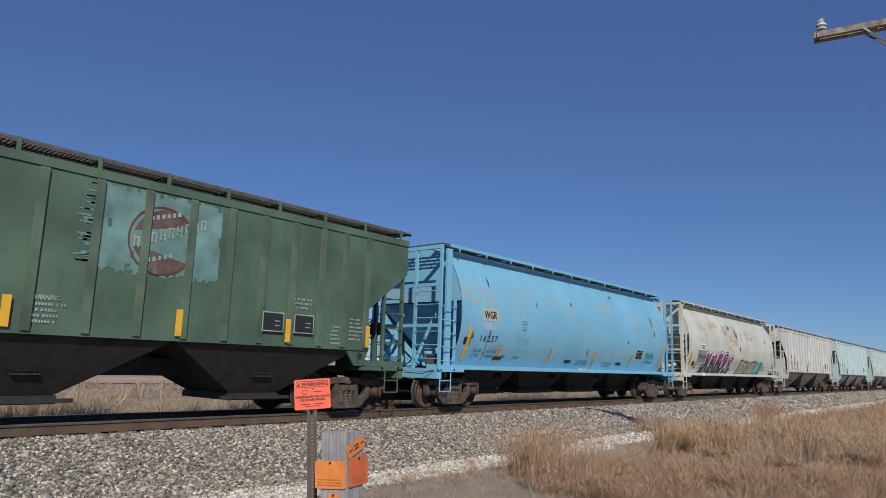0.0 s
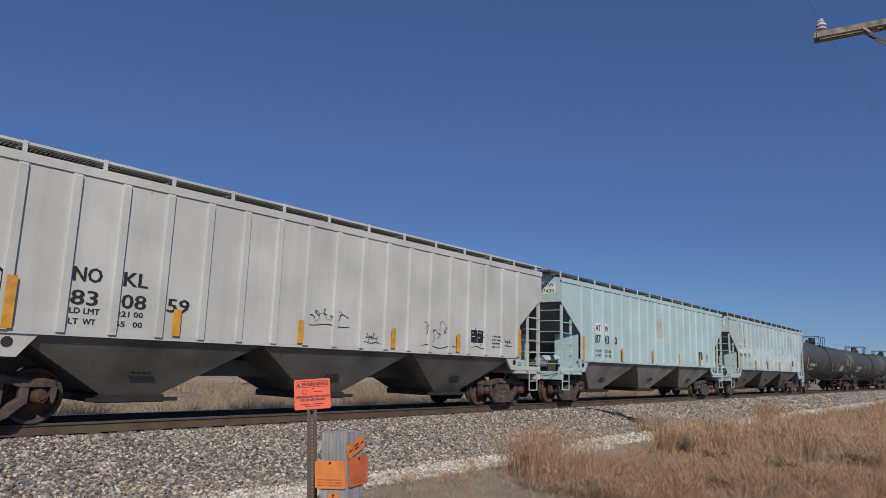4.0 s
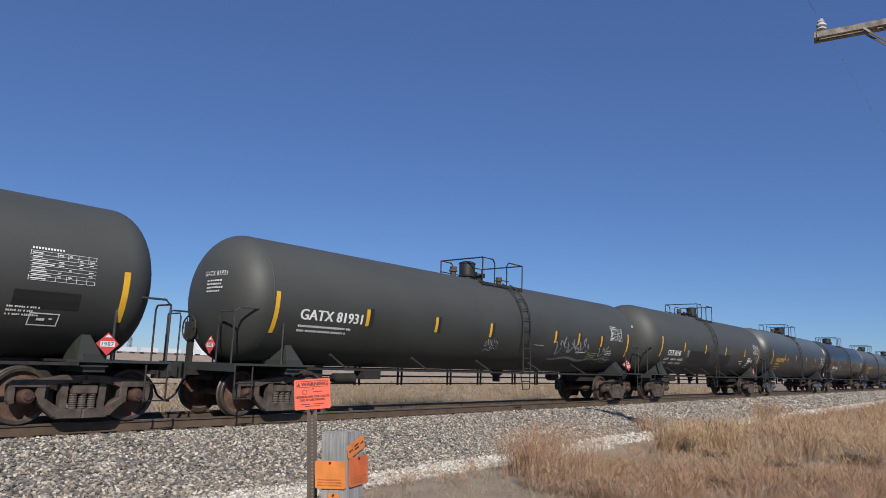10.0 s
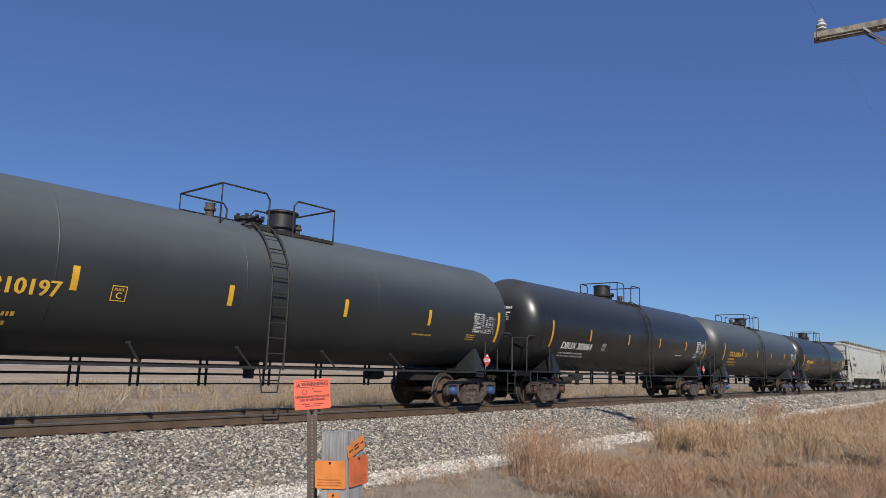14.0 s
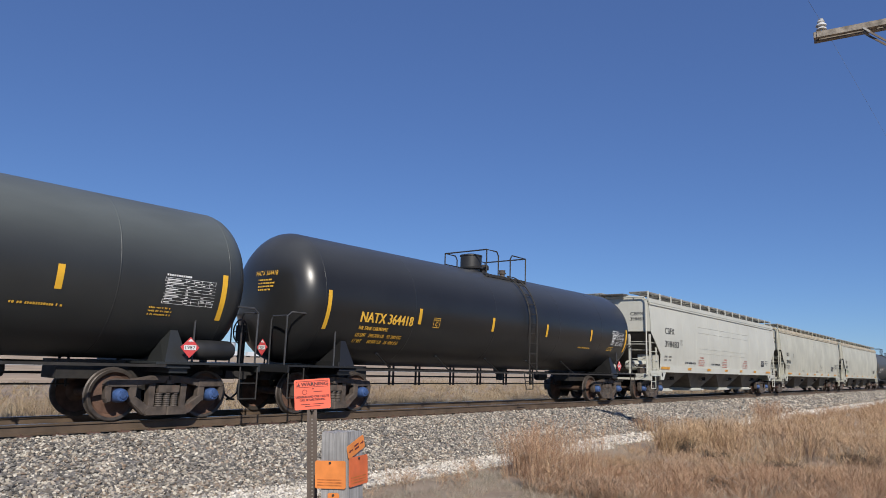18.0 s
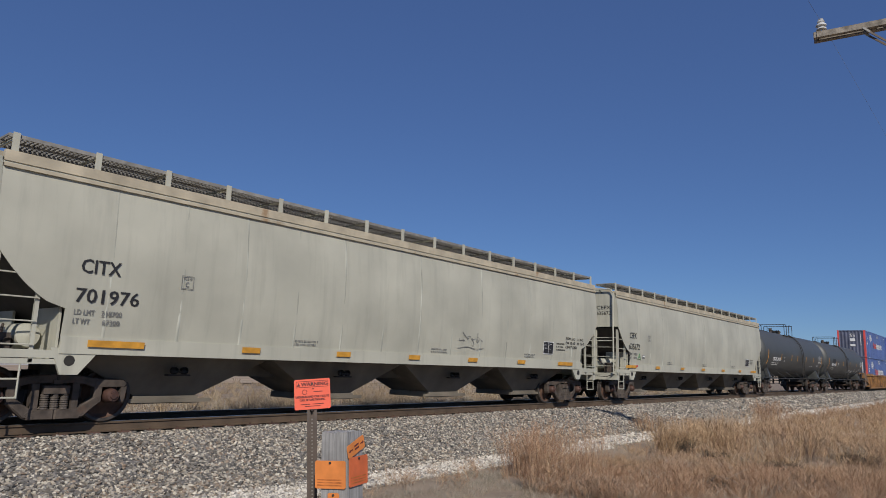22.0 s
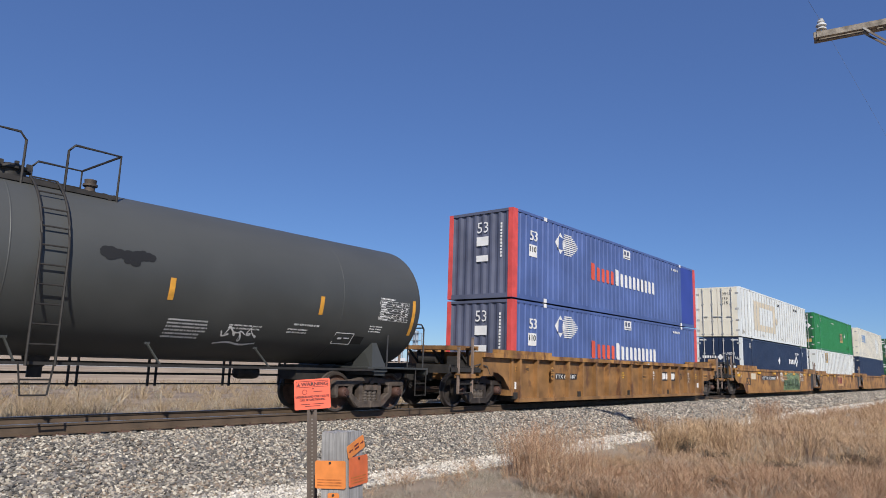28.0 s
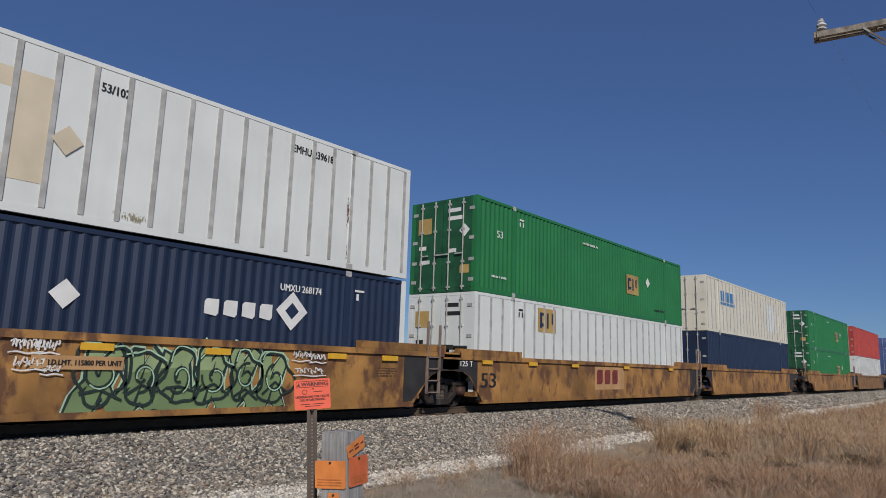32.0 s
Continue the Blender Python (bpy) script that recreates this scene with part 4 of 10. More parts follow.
    walkway(car, -hl - over, hl + over, -wy[1], -wy[0], zw, grate)
    half_w = 0.05 if modern else 0.034 if ribs else 0.02
    k = int(2 * hl / post_gap)
    for i in range(k + 1):
        x = -hl + 0.15 + (2 * hl - 0.3) * i / k
        for sgn in (-1, 1):
            s = Shape()
            s.box(x - half_w, x + half_w, sgn * -wy[0] + min(sgn * 0.024, sgn * 0.048), sgn * -wy[0] + max(sgn * 0.024, sgn * 0.048), zt + 0.05, zw + 0.03)
            s.beam((x, sgn * -wy[0], zw - 0.05), (x, sgn * -wy[1], zw - 0.05), 0.03, 0.05)
            part("board_bracket", s.mesh("board_bracket", mat), car)
    if edge:
        for sgn in (-1, 1):
            s = Shape()
            s.box(-hl - 0.25, hl + 0.25, sgn * -wy[0] - 0.02, sgn * -wy[0] + 0.02, zw - edge[1], zw + 0.025)
            part("board_edge", s.mesh("board_edge", edge[0]), car)
    for kx in (-1, 1):
        if not modern:
            walkway(car, kx * (hl + 0.25) - 0.3, kx * (hl + 0.25), wy[0], -wy[0], zw, M_MESH)
            continue
        walkway(car, kx * (hl + 0.1) - 0.26, kx * (hl + 0.1) + 0.26, -0.55, 0.55, zt + 0.30, M_MESH, 0.06)
        xh = kx * (hl + 0.12)
        # the pipe frame round the end, a rail across it and the tall ladder
        s = Shape()
        s.tube([(xh, -1.46, 1.05), (xh, -1.46, zt + 0.02), (xh, -1.42, zt + 0.12), (xh, -1.32, zt + 0.17), (xh, 1.32, zt + 0.17), (xh, 1.42, zt + 0.12), (xh, 1.46, zt + 0.02), (xh, 1.46, 1.05)], 0.03, 8)
        part("end_hoop", s.mesh("end_hoop", mat, smooth=True), car)
        s = Shape()
        s.tube([(xh, -1.46, 2.28), (xh, 1.0, 2.28)], 0.018, 6)
        part("end_rail", s.mesh("end_rail", mat, smooth=True), car)
        s = Shape()
        s.box(xh - 0.03, xh + 0.03, 0.93, 1.03, 1.05, zt + 0.16)
        part("ladder_stile", s.mesh("ladder_stile", mat), car)
        for i in range(8):
            z = 1.35 + i * (zt - 1.3) / 8
            s = Shape()
            s.tube([(xh, 0.98, z), (xh + kx * 0.09, 1.0, z - 0.03), (xh + kx * 0.09, 1.44, z - 0.03), (xh, 1.46, z)], 0.013, 6)
            part("ladder_rung", s.mesh("ladder_rung", mat, smooth=True), car)
        for y in (-0.9, 0.9):
            s = Shape()
            s.beam((kx * (hl - 0.03), y, zt + 0.02), (xh, y, zt + 0.16), 0.04, 0.04)
            part("hoop_stay", s.mesh("hoop_stay", mat), car)
    if modern:
        for sgn in (-1, 1):
            s = Shape()
            for z, d in ((zt - 0.12, 0.055),):
                y = sgn * side(z)
                s.box(-hl, hl, min(y - sgn * d, y + sgn * 0.03), max(y - sgn * d, y + sgn * 0.03), z - 0.028, z + 0.028)
            part("roof_flange", s.mesh("roof_flange", top_mat or mat), car)
    if deco:
        deco(car, cx, lambda z: side(z) - bulge)
    return car


# ---- well cars and containers ----
M_WELLDARK = shade("dark_grey_end_paint", (0.035, 0.033, 0.032), 0.6, var=0.35, scale=2.5)
M_WELLPOST = shade("worn_ladder_post", (0.24, 0.18, 0.145), 0.7, var=0.35, scale=4)


def well_car(x0, x1, label, mat, ribbed, zt, trucks, raised, deco=None, w=1.47, low=(1.25, 1.5), chord=None):
    """A container well car between truck centres x0 and x1. trucks: which ends bring their own truck."""
    cx, tr = (x0 + x1) / 2, (x1 - x0) / 2
    car = thing("well_car", label, "well car", "freight cars of the train")
    CARS.append((car, cx))
    for a, own in ((-tr, trucks[0]), (tr, trucks[1])):
        if own:
            truck(car, a, cx, dark_steel=True)
    a, b = low
    z0 = 0.14
    for sgn in (-1, 1):
        s = Shape()
        lead = [(-tr - 0.35, zt), (-tr - 0.35, 1.05), (-tr + 0.55, 0.98), (-tr + 0.85, 0.85), (-tr + b, z0)]
        tail = [(tr - b, z0), (tr - 0.85, 0.85), (tr - 0.55, 0.98), (tr + 0.35, 1.05), (tr + 0.35, zt)]
        if ribbed:
            tail = [(tr - 1.65, z0), (tr - 1.52, 0.42), (tr - 1.38, 0.64), (tr - 1.1, 0.78), (tr - 0.4, 0.80), (tr + 0.02, 0.88), (tr + 0.16, 1.0), (tr + 0.16, zt)]
        elif trucks[0]:
            lead = [(-tr - 0.55, zt), (-tr - 0.5, 0.88), (-tr - 0.1, 0.69), (-tr + 0.8, 0.66), (-tr + 1.4, z0)]
        poly = lead + tail
        s.prism(poly, sgn * (w - (0.13 if ribbed else 0.03)), sgn * (w - (0.15 if ribbed else 0.05)))
        part("side_plate", s.mesh("side_plate", mat), car)
        s = Shape()
        s.box(-tr - 0.35, tr + 0.35, min(sgn * (w - 0.15), sgn * (w + 0.03)), max(sgn * (w - 0.15), sgn * (w + 0.03)), zt - 0.13, zt)
        part("top_chord", s.mesh("top_chord", chord or mat), car)
        s = Shape()
        s.box(-tr + b, tr - b, min(sgn * (w - 0.2), sgn * (w + 0.01)), max(sgn * (w - 0.2), sgn * (w + 0.01)), z0 - 0.03, z0 + 0.08)
        part("bottom_chord", s.mesh("bottom_chord", mat), car)
        if ribbed:
            for i in range(17):
                x = -tr + b + 0.1 + (2 * (tr - b) - 0.2) * i / 16
                s = Shape()
                s.box(x - 0.055, x + 0.055, min(sgn * (w - 0.13), sgn * (w + 0.01)), max(sgn * (w - 0.13), sgn * (w + 0.01)), z0 + 0.08, zt - 0.13)
                part("side_post", s.mesh("side_post", mat), car)
    for k in (-1, 1):
        s = Shape()
        s.box(min(k * (tr + 0.9), k * (tr - 1.35)), max(k * (tr + 0.9), k * (tr - 1.35)), -0.35, 0.35, 0.75, 1.05)
        s.box(min(k * (tr - 0.25), k * (tr + 0.25)), max(k * (tr - 0.25), k * (tr + 0.25)), -1.4, 1.4, 0.88, 1.1)
        s.box(min(k * (tr - 1.3), k * (tr - 1.2)), max(k * (tr - 1.3), k * (tr - 1.2)), -1.4, 1.4, 0.3, zt - 0.1)
        s.box(min(k * (tr + 0.28), k * (tr + 0.36)), max(k * (tr + 0.28), k * (tr + 0.36)), -1.42, 1.42, 1.05, zt)
        part("end_structure", s.mesh("end_structure", mat), car)
        if raised:
            for y in (-1, 1):
                s = Shape()
                s.box(min(k * (tr - 3.4), k * (tr - 0.3)), max(k * (tr - 3.4), k * (tr - 0.3)), min(y * 1.32, y * 1.50), max(y * 1.32, y * 1.50), zt + 0.003, zt + (0.11 if ribbed else 0.17))
                part("guide_rail", s.mesh("guide_rail", chord or mat), car)
        solo = trucks[0] and (ribbed or k < 0)
        for y in (-1.42, 1.42) if solo else ():
            # a ladder out at the corner of the end platform, with tall worn posts
            xl, hw = k * (tr + (1.12 if ribbed else 1.38)), 0.31
            for q in (-hw, hw):
                s = Shape()
                top = (1.95 if q * k < 0 else 1.65) if ribbed else 2.14
                s.box(xl + q - 0.022, xl + q + 0.022, y - 0.035, y + 0.035, 0.4 if q * k > 0 or ribbed else 0.84, top - 0.02)
                s.box(xl + q - 0.03, xl + q + 0.03, y - 0.045, y + 0.045, top - 0.02, top)
                part("ladder_post", s.mesh("ladder_post", M_WELLPOST if q * k < 0 or ribbed else M_STEEL_DARK), car)
            for z in (0.42, 0.66) if ribbed else (0.5,):
                s = Shape().box(xl - hw, xl + hw, y - 0.03, y + 0.03, z - 0.015, z + 0.015)
                part("rung", s.mesh("rung", M_STEEL_DARK), car)
            s = Shape().box(xl - hw - 0.04, xl + hw + 0.04, y - 0.1, y + 0.1, 0.9, 0.94).box(xl - hw - 0.04, xl + hw + 0.04, y - 0.1, y - 0.09, 0.82, 0.9).box(xl - hw - 0.04, xl + hw + 0.04, y + 0.09, y + 0.1, 0.82, 0.9)
            part("step_plate", s.mesh("step_plate", mat), car)
            s = Shape().tube([(xl + hw, y * 0.97, 1.12), (xl + hw - k * 0.45, y * 0.97, 1.22), (xl + hw - k * 0.75, y * 0.98, 1.15), (xl + hw - k * 0.9, y * 0.98, 0.92)], 0.02, 6)
            part("grab_rail", s.mesh("grab_rail", M_RAILING, smooth=True), car)
        if solo:
            # open end platform: sill beams, cross slats and a centre walkway
            x0_, x1_ = sorted((k * (tr + 0.4), k * (tr + 1.8)))
            s = Shape()
            for y in (-1.38, -0.5, 0.5, 1.38):
                s.box(x0_, x1_, y - 0.04, y + 0.04, 0.98, 1.10)
            s.box(k * (tr + 1.8) - 0.05, k * (tr + 1.8) + 0.05, -1.42, 1.42, 0.94, 1.18)
            part("end_platform", s.mesh("end_platform", M_STEEL_DARK), car)
            for i in range(14):
                s = Shape().box(x0_ + 0.06 + i * 0.097, x0_ + 0.10 + i * 0.097, -1.38, 1.38, 1.103, 1.13)
                part("platform_slat", s.mesh("platform_slat", M_STEEL_DARK), car)
        if not solo and not ribbed:
            # the jointed ends are painted dark
            if k > 0:
                pts = [(tr - 1.85, z0 + 0.1), (tr - b - 0.03, z0 + 0.1), (tr - 0.87, 0.86), (tr - 0.55, 0.99), (tr + 0.34, 1.06), (tr + 0.34, zt - 0.14), (tr - 1.85, zt - 0.14)]
            else:
                pts = [(-tr - 0.34, 1.06), (-tr + 0.55, 0.99), (-tr + 0.87, 0.86), (-tr + 1.2, 0.49), (-tr + 1.2, zt - 0.14), (-tr - 0.34, zt - 0.14)]
            for y in (-1, 1):
                s = Shape().prism(pts, *sorted((y * (w - 0.032), y * (w - 0.022))))
                part("end_panel", s.mesh("end_panel", M_WELLDARK), car, "dark painted end panel")
        for y in () if solo or (k > 0 and not ribbed) else (-1.36, 1.36):
            s = Shape()
            if not ribbed:
                xl = -tr - 0.78
                for q in (-0.24, 0.24):
                    s.box(xl + q - 0.025, xl + q + 0.025, y * 1.09 - 0.03, y * 1.09 + 0.03, 0.42, 2.28 if q < 0 else 2.2)
                for z in (0.45, 0.75, 1.05, 1.35):
                    s.box(xl - 0.24, xl + 0.24, y * 1.09 - 0.03, y * 1.09 + 0.03, z - 0.015, z + 0.015)
                part("end_ladder", s.mesh("end_ladder", M_WELLPOST), car)
                continue
            s.box(k * (tr + 0.55) - 0.22, k * (tr + 0.55) + 0.22, y - 0.12, y + 0.12, 1.06, 1.10)
            for q in (-0.22, 0.22):
                s.box(k * (tr + 0.55) + q - 0.025, k * (tr + 0.55) + q + 0.025, y - 0.03, y + 0.03, 0.42, 1.3)
            for z in (0.45, 0.72):
                s.box(k * (tr + 0.55) - 0.22, k * (tr + 0.55) + 0.22, y - 0.04, y + 0.04, z - 0.015, z + 0.015)
            part("end_ladder", s.mesh("end_ladder", M_WELLPOST), car)
    for k, own in ((-1, trucks[0]), (1, trucks[1] and trucks[0])):
        if not own:
            continue
        xo = k * (tr + (0.62 if ribbed or k > 0 else 1.08))
        if not ribbed and k < 0:
            s = Shape()
            xg = xo + 0.91
            for y in (-1.24, -0.4, 0.4, 1.24):
                s.box(xg - 0.44, xg + 0.44, y - 0.03, y + 0.03, 1.64, 1.76)
            for i in range(12):
                s.box(xg - 0.43 + i * 0.075, xg - 0.40 + i * 0.075, -1.24, 1.24, 1.762, 1.79)
            part("end_grating", s.mesh("end_grating", M_STEEL_DARK), car)
            for y in (-1.1, 1.1):
                part("grating_post", Shape().box(xg - 0.35, xg - 0.25, y - 0.05, y + 0.05, 1.1, 1.64).mesh("grating_post", mat), car)
                part("grating_post", Shape().box(xg + 0.3, xg + 0.36, y - 0.04, y + 0.04, 1.48, 1.64).mesh("grating_post", mat), car)
        s = Shape()
        s.box(xo - 0.33, xo - 0.29, -1.24, 1.24, 1.60, 1.72)
        s.box(xo + 0.29, xo + 0.33, -1.24, 1.24, 1.60, 1.72)
        s.box(xo - 0.30, xo + 0.30, -0.05, 0.05, 1.60, 1.66)
        deck = part("end_deck", s.mesh("end_deck", mat if ribbed else M_STEEL_DARK), car)
        for i in range(9):
            s = Shape()
            s.box(xo - 0.30 + i * 0.07, xo - 0.27 + i * 0.07, -1.22, 1.22, 1.66, 1.70)
            part("deck_slat", s.mesh("deck_slat", mat if ribbed else M_STEEL_DARK), deck)
        for y in (-0.95, 0.0, 0.95):
            s = Shape()
            s.beam((xo - k * 0.2, y, 1.05), (xo - k * 0.2, y, 1.62), 0.09, 0.07)
            s.beam((xo - k * 0.3, y, 1.10), (xo + k * 0.25, y, 1.60), 0.06, 0.05)
            part("deck_brace", s.mesh("deck_brace", M_STEEL_DARK), car)
        s = Shape()
        s.box(xo - 0.34, xo + 0.30, -1.15, 1.15, 1.0, 1.16)
        s.box(xo - 0.2, xo + 0.2, -0.9, -0.5, 1.16, 1.42)
        s.lathe([(0.0, -0.35), (0.14, -0.33), (0.15, 0.33), (0.0, 0.35)], (xo, 0.35, 1.34), "y", 14)
        part("brake_gear", s.mesh("brake_gear", M_STEEL_DARK), car)
    s = Shape()
    s.box(-tr + b, tr - b, -1.3, 1.3, z0 - 0.02, z0 + 0.06)
    for i in range(5):
        x = -tr + b + (tr - b) * 2 * i / 4
        s.box(x - 0.15, x + 0.15, -1.4, 1.4, z0 + 0.06, 0.40)
    part("well_floor", s.mesh("well_floor", M_STEEL_DARK), car)
    if trucks[0] and trucks[1]:
        couplings(car, tr + 2.15)
    elif trucks[0]:
        part("coupler", COUPLER, car, at=pose(-(tr + 1.25), 0, 0, 0, 0, 180))
        part("air_hose", HOSE, car, at=pose(-(tr + 1.2), 0, 0, 0, 0, 180))
    if ribbed:
        s = Shape()
        xb, yb = tr + 1.52, -1.0
        s.lathe([(0.26, -0.02), (0.28, 0.0), (0.26, 0.02), (0.24, 0.0), (0.26, -0.02)], (xb, yb, 1.7), "x", 20)
        for q in range(5):
            s.beam((xb, yb, 1.7), (xb, yb + 0.26 * math.cos(q * 1.257), 1.7 + 0.26 * math.sin(q * 1.257)), 0.02, 0.02)
        part("brake_wheel", s.mesh("brake_wheel", M_STEEL_DARK), car)
        s = Shape().prism([(xb - 0.36, 1.3), (xb - 0.03, 1.3), (xb - 0.03, 1.82), (xb - 0.12, 1.9), (xb - 0.28, 1.88), (xb - 0.36, 1.78)], yb - 0.16, yb + 0.16)
        s.box(xb - 0.26, xb - 0.14, yb - 0.08, yb + 0.08, 1.08, 1.3)
        part("brake_housing", s.mesh("brake_housing", mat), car)
    if deco:
        deco(car, cx, lambda z: -(w - (0.13 if ribbed else 0.03)))
    return car


def wave(x0, x1, period, depth, flat, groove=None):
    """A corrugated line: (along, depth) pairs."""
    n = max(1, round((x1 - x0) / period))
    p = (x1 - x0) / n
    out = []
    for i in range(n):
        a = x0 + i * p
        r = (1 - flat) / 2
        if groove:
            out += [(a, 0.0), (a + p * flat, 0.0), (a + p * (flat + (1 - flat - groove) / 2), depth), (a + p * (1 - (1 - flat - groove) / 2), depth), (a + p, 0.0)]
            continue
        out += [(a, 0.0), (a + p * flat / 2, 0.0), (a + p * (flat / 2 + r), depth), (a + p * (1 - flat / 2 - r + flat / 2), depth), (a + p, 0.0)]
    res = [out[0]]
    for q in out[1:]:
        if q[0] - res[-1][0] > 1e-4:
            res.append(q)
    return res


def container(x0, z0, label, mat, post_mat, style, end_mat=None, L=16.15, H=2.89, W=2.59, deco=None, tail_mat=None):
    """A 53-foot container with its leading lower edge at x0, z0; it rides with the train."""
    box_ = thing("shipping_container", label, "container", "containers on the well cars")
    cx = x0 + L / 2
    CARS.append((box_, cx))
    h, w = L / 2, W / 2
    em = end_mat or mat
    inset = 0.05
    if style == "corrugated":
        line, seg = wave(-h + 0.16, h - 0.16, 0.345, 0.03, 0.60, 0.16), None
    elif style == "fine":
        line, seg = wave(-h + 0.16, h - 0.16, 0.235, 0.03, 0.35), None
    else:
        line, seg = [(-h + 0.16, 0.0), (h - 0.16, 0.0)], 0.6
    for sgn in (-1, 1):
        s = Shape()
        n = len(line)
        for z in (z0 + 0.14, z0 + H - 0.09):
            s.v += [(x, sgn * (w - 0.012 - d), z) for x, d in line]
        s.f += [(i, i + 1, n + i + 1, n + i) for i in range(n - 1)]
        s.mi += [0] * (n - 1)
        part("side_panel", flat_mesh("side_panel", s, mat), box_)
        if seg:
            k = int((L - 0.3) / seg)
            for i in range(k + 1):
                x = -h + 0.2 + (L - 0.4) * i / k
                s = Shape()
                s.box(x - 0.045, x + 0.045, min(sgn * (w - 0.012), sgn * (w + 0.012)), max(sgn * (w - 0.012), sgn * (w + 0.012)), z0 + 0.14, z0 + H - 0.09)
                part("side_post", s.mesh("side_post", M_POSTGREY), box_)
        s = Shape()
        s.box(-h, h, min(sgn * w, sgn * (w - 0.09)), max(sgn * w, sgn * (w - 0.09)), z0, z0 + 0.14)
        part("bottom_rail", s.mesh("bottom_rail", mat), box_)
        s = Shape()
        s.box(-h, h, min(sgn * w, sgn * (w - 0.07)), max(sgn * w, sgn * (w - 0.07)), z0 + H - 0.09, z0 + H - 0.005)
        part("top_rail", s.mesh("top_rail", mat), box_)
        for k in (-1, 1):
            s = Shape()
            wd = 0.30 if post_mat is M_POSTRED else 0.16
            s.box(min(k * (h - wd), k * (h + 0.004)), max(k * (h - wd), k * (h + 0.004)), min(sgn * (w + 0.004), sgn * (w - 0.16)), max(sgn * (w + 0.004), sgn * (w - 0.16)), z0 + 0.01, z0 + H - 0.01)
            part("corner_post", s.mesh("corner_post", post_mat), box_)
            # lifting posts at the 40-foot mark
            s = Shape()
            xx = k * (h - 1.98)
            s.box(xx - 0.09, xx + 0.09, min(sgn * (w + 0.006), sgn * (w - 0.1)), max(sgn * (w + 0.006), sgn * (w - 0.1)), z0, z0 + H)
            part("lifting_post", s.mesh("lifting_post", mat), box_)
            for z in (z0, z0 + H - 0.12):
                s = Shape()
                s.box(xx - 0.09, xx + 0.09, min(sgn * (w + 0.012), sgn * (w - 0.1)), max(sgn * (w + 0.012), sgn * (w - 0.1)), z - 0.004, z + 0.124)
                part("corner_casting", s.mesh("corner_casting", M_PLAC if style == "corrugated" else M_POSTGREY), box_)
    s = Shape()
    s.box(-h + 0.05, h - 0.05, -w + 0.05, w - 0.05, z0 + H - 0.03, z0 + H - 0.012)
    part("roof", s.mesh("roof", mat), box_)
    s = Shape()
    s.box(-h + 0.05, h - 0.05, -w + 0.05, w - 0.05, z0 + 0.06, z0 + 0.12)
    part("floor_pan", s.mesh("floor_pan", M_STEEL_DARK), box_)
    # leading end: corrugated bulkhead or doors
    if style == "corrugated":
        s = Shape()
        ln = wave(-w + 0.15, w - 0.15, 0.33, 0.04, 0.45)
        n = len(ln)
        for z in (z0 + 0.14, z0 + H - 0.09):
            s.v += [(-h + 0.02 + d, y, z) for y, d in ln]
        s.f += [(i, i + 1, n + i + 1, n + i) for i in range(n - 1)]
        part("end_panel", flat_mesh("end_panel", s, em), box_)
        s = Shape()
        s.box(-h, -h + 0.1, -w + 0.14, w - 0.14, z0 + 0.0, z0 + 0.15)
        part("end_rail", s.mesh("end_rail", em), box_)
        s = Shape()
        s.box(-h, -h + 0.1, -w + 0.14, w - 0.14, z0 + H - 0.10, z0 + H - 0.01)
        part("end_rail", s.mesh("end_rail", em), box_)
    else:
        for sgn in (-1, 1):
            s = Shape()
            s.box(-h + 0.0, -h + 0.05, min(sgn * 0.012, sgn * (w - 0.15)), max(sgn * 0.012, sgn * (w - 0.15)), z0 + 0.12, z0 + H - 0.1)
            door = part("door", s.mesh("door", em), box_)
            for y in (0.28, 0.82):
                s = Shape()
                s.tube([(-h - 0.04, sgn * y, z0 + 0.06), (-h - 0.04, sgn * y, z0 + H - 0.06)], 0.022, 6)
                for z in (0.15, 0.9, 1.9, H - 0.2):
                    s.box(-h - 0.06, -h + 0.01, sgn * y - 0.05, sgn * y + 0.05, z0 + z - 0.03, z0 + z + 0.03)
                s.beam((-h - 0.055, sgn * y, z0 + 1.15), (-h - 0.055, sgn * (y - 0.28), z0 + 1.15), 0.03, 0.04)
                part("lock_rod", s.mesh("lock_rod", M_POSTGREY), door)
            for z in (0.35, 0.95, 1.6, 2.5):
                s = Shape()
                s.box(-h - 0.02, -h + 0.03, sgn * (w - 0.26), sgn * (w - 0.08), z0 + z - 0.05, z0 + z + 0.05)
                part("hinge", s.mesh("hinge", M_POSTGREY), door)
        s = Shape()
        s.box(-h, -h + 0.1, -w + 0.14, w - 0.14, z0, z0 + 0.115)
        part("end_rail", s.mesh("end_rail", em), box_)
        s = Shape()
        s.box(-h, -h + 0.1, -w + 0.14, w - 0.14, z0 + H - 0.095, z0 + H - 0.01)
        part("end_rail", s.mesh("end_rail", em), box_)
    s = Shape()
    s.box(h - 0.05, h - 0.01, -w + 0.15, w - 0.15, z0 + 0.1, z0 + H - 0.02)
    part("end_panel", s.mesh("end_panel", mat), box_)
    if tail_mat:
        patch(box_, h - 1.88, h - 0.31, z0 + 0.15, z0 + H - 0.1, lambda z: -w + 0.006, tail_mat, "tail_panel")
    if deco:
        deco(box_, cx, lambda z: -w + 0.010)
    return box_


M_POSTGREY = shade("container_post_grey", (0.42, 0.42, 0.40), 0.5, var=0.25, scale=5)
M_POSTRED = shade("container_post_red", (0.62, 0.08, 0.07), 0.5, var=0.2, scale=3)

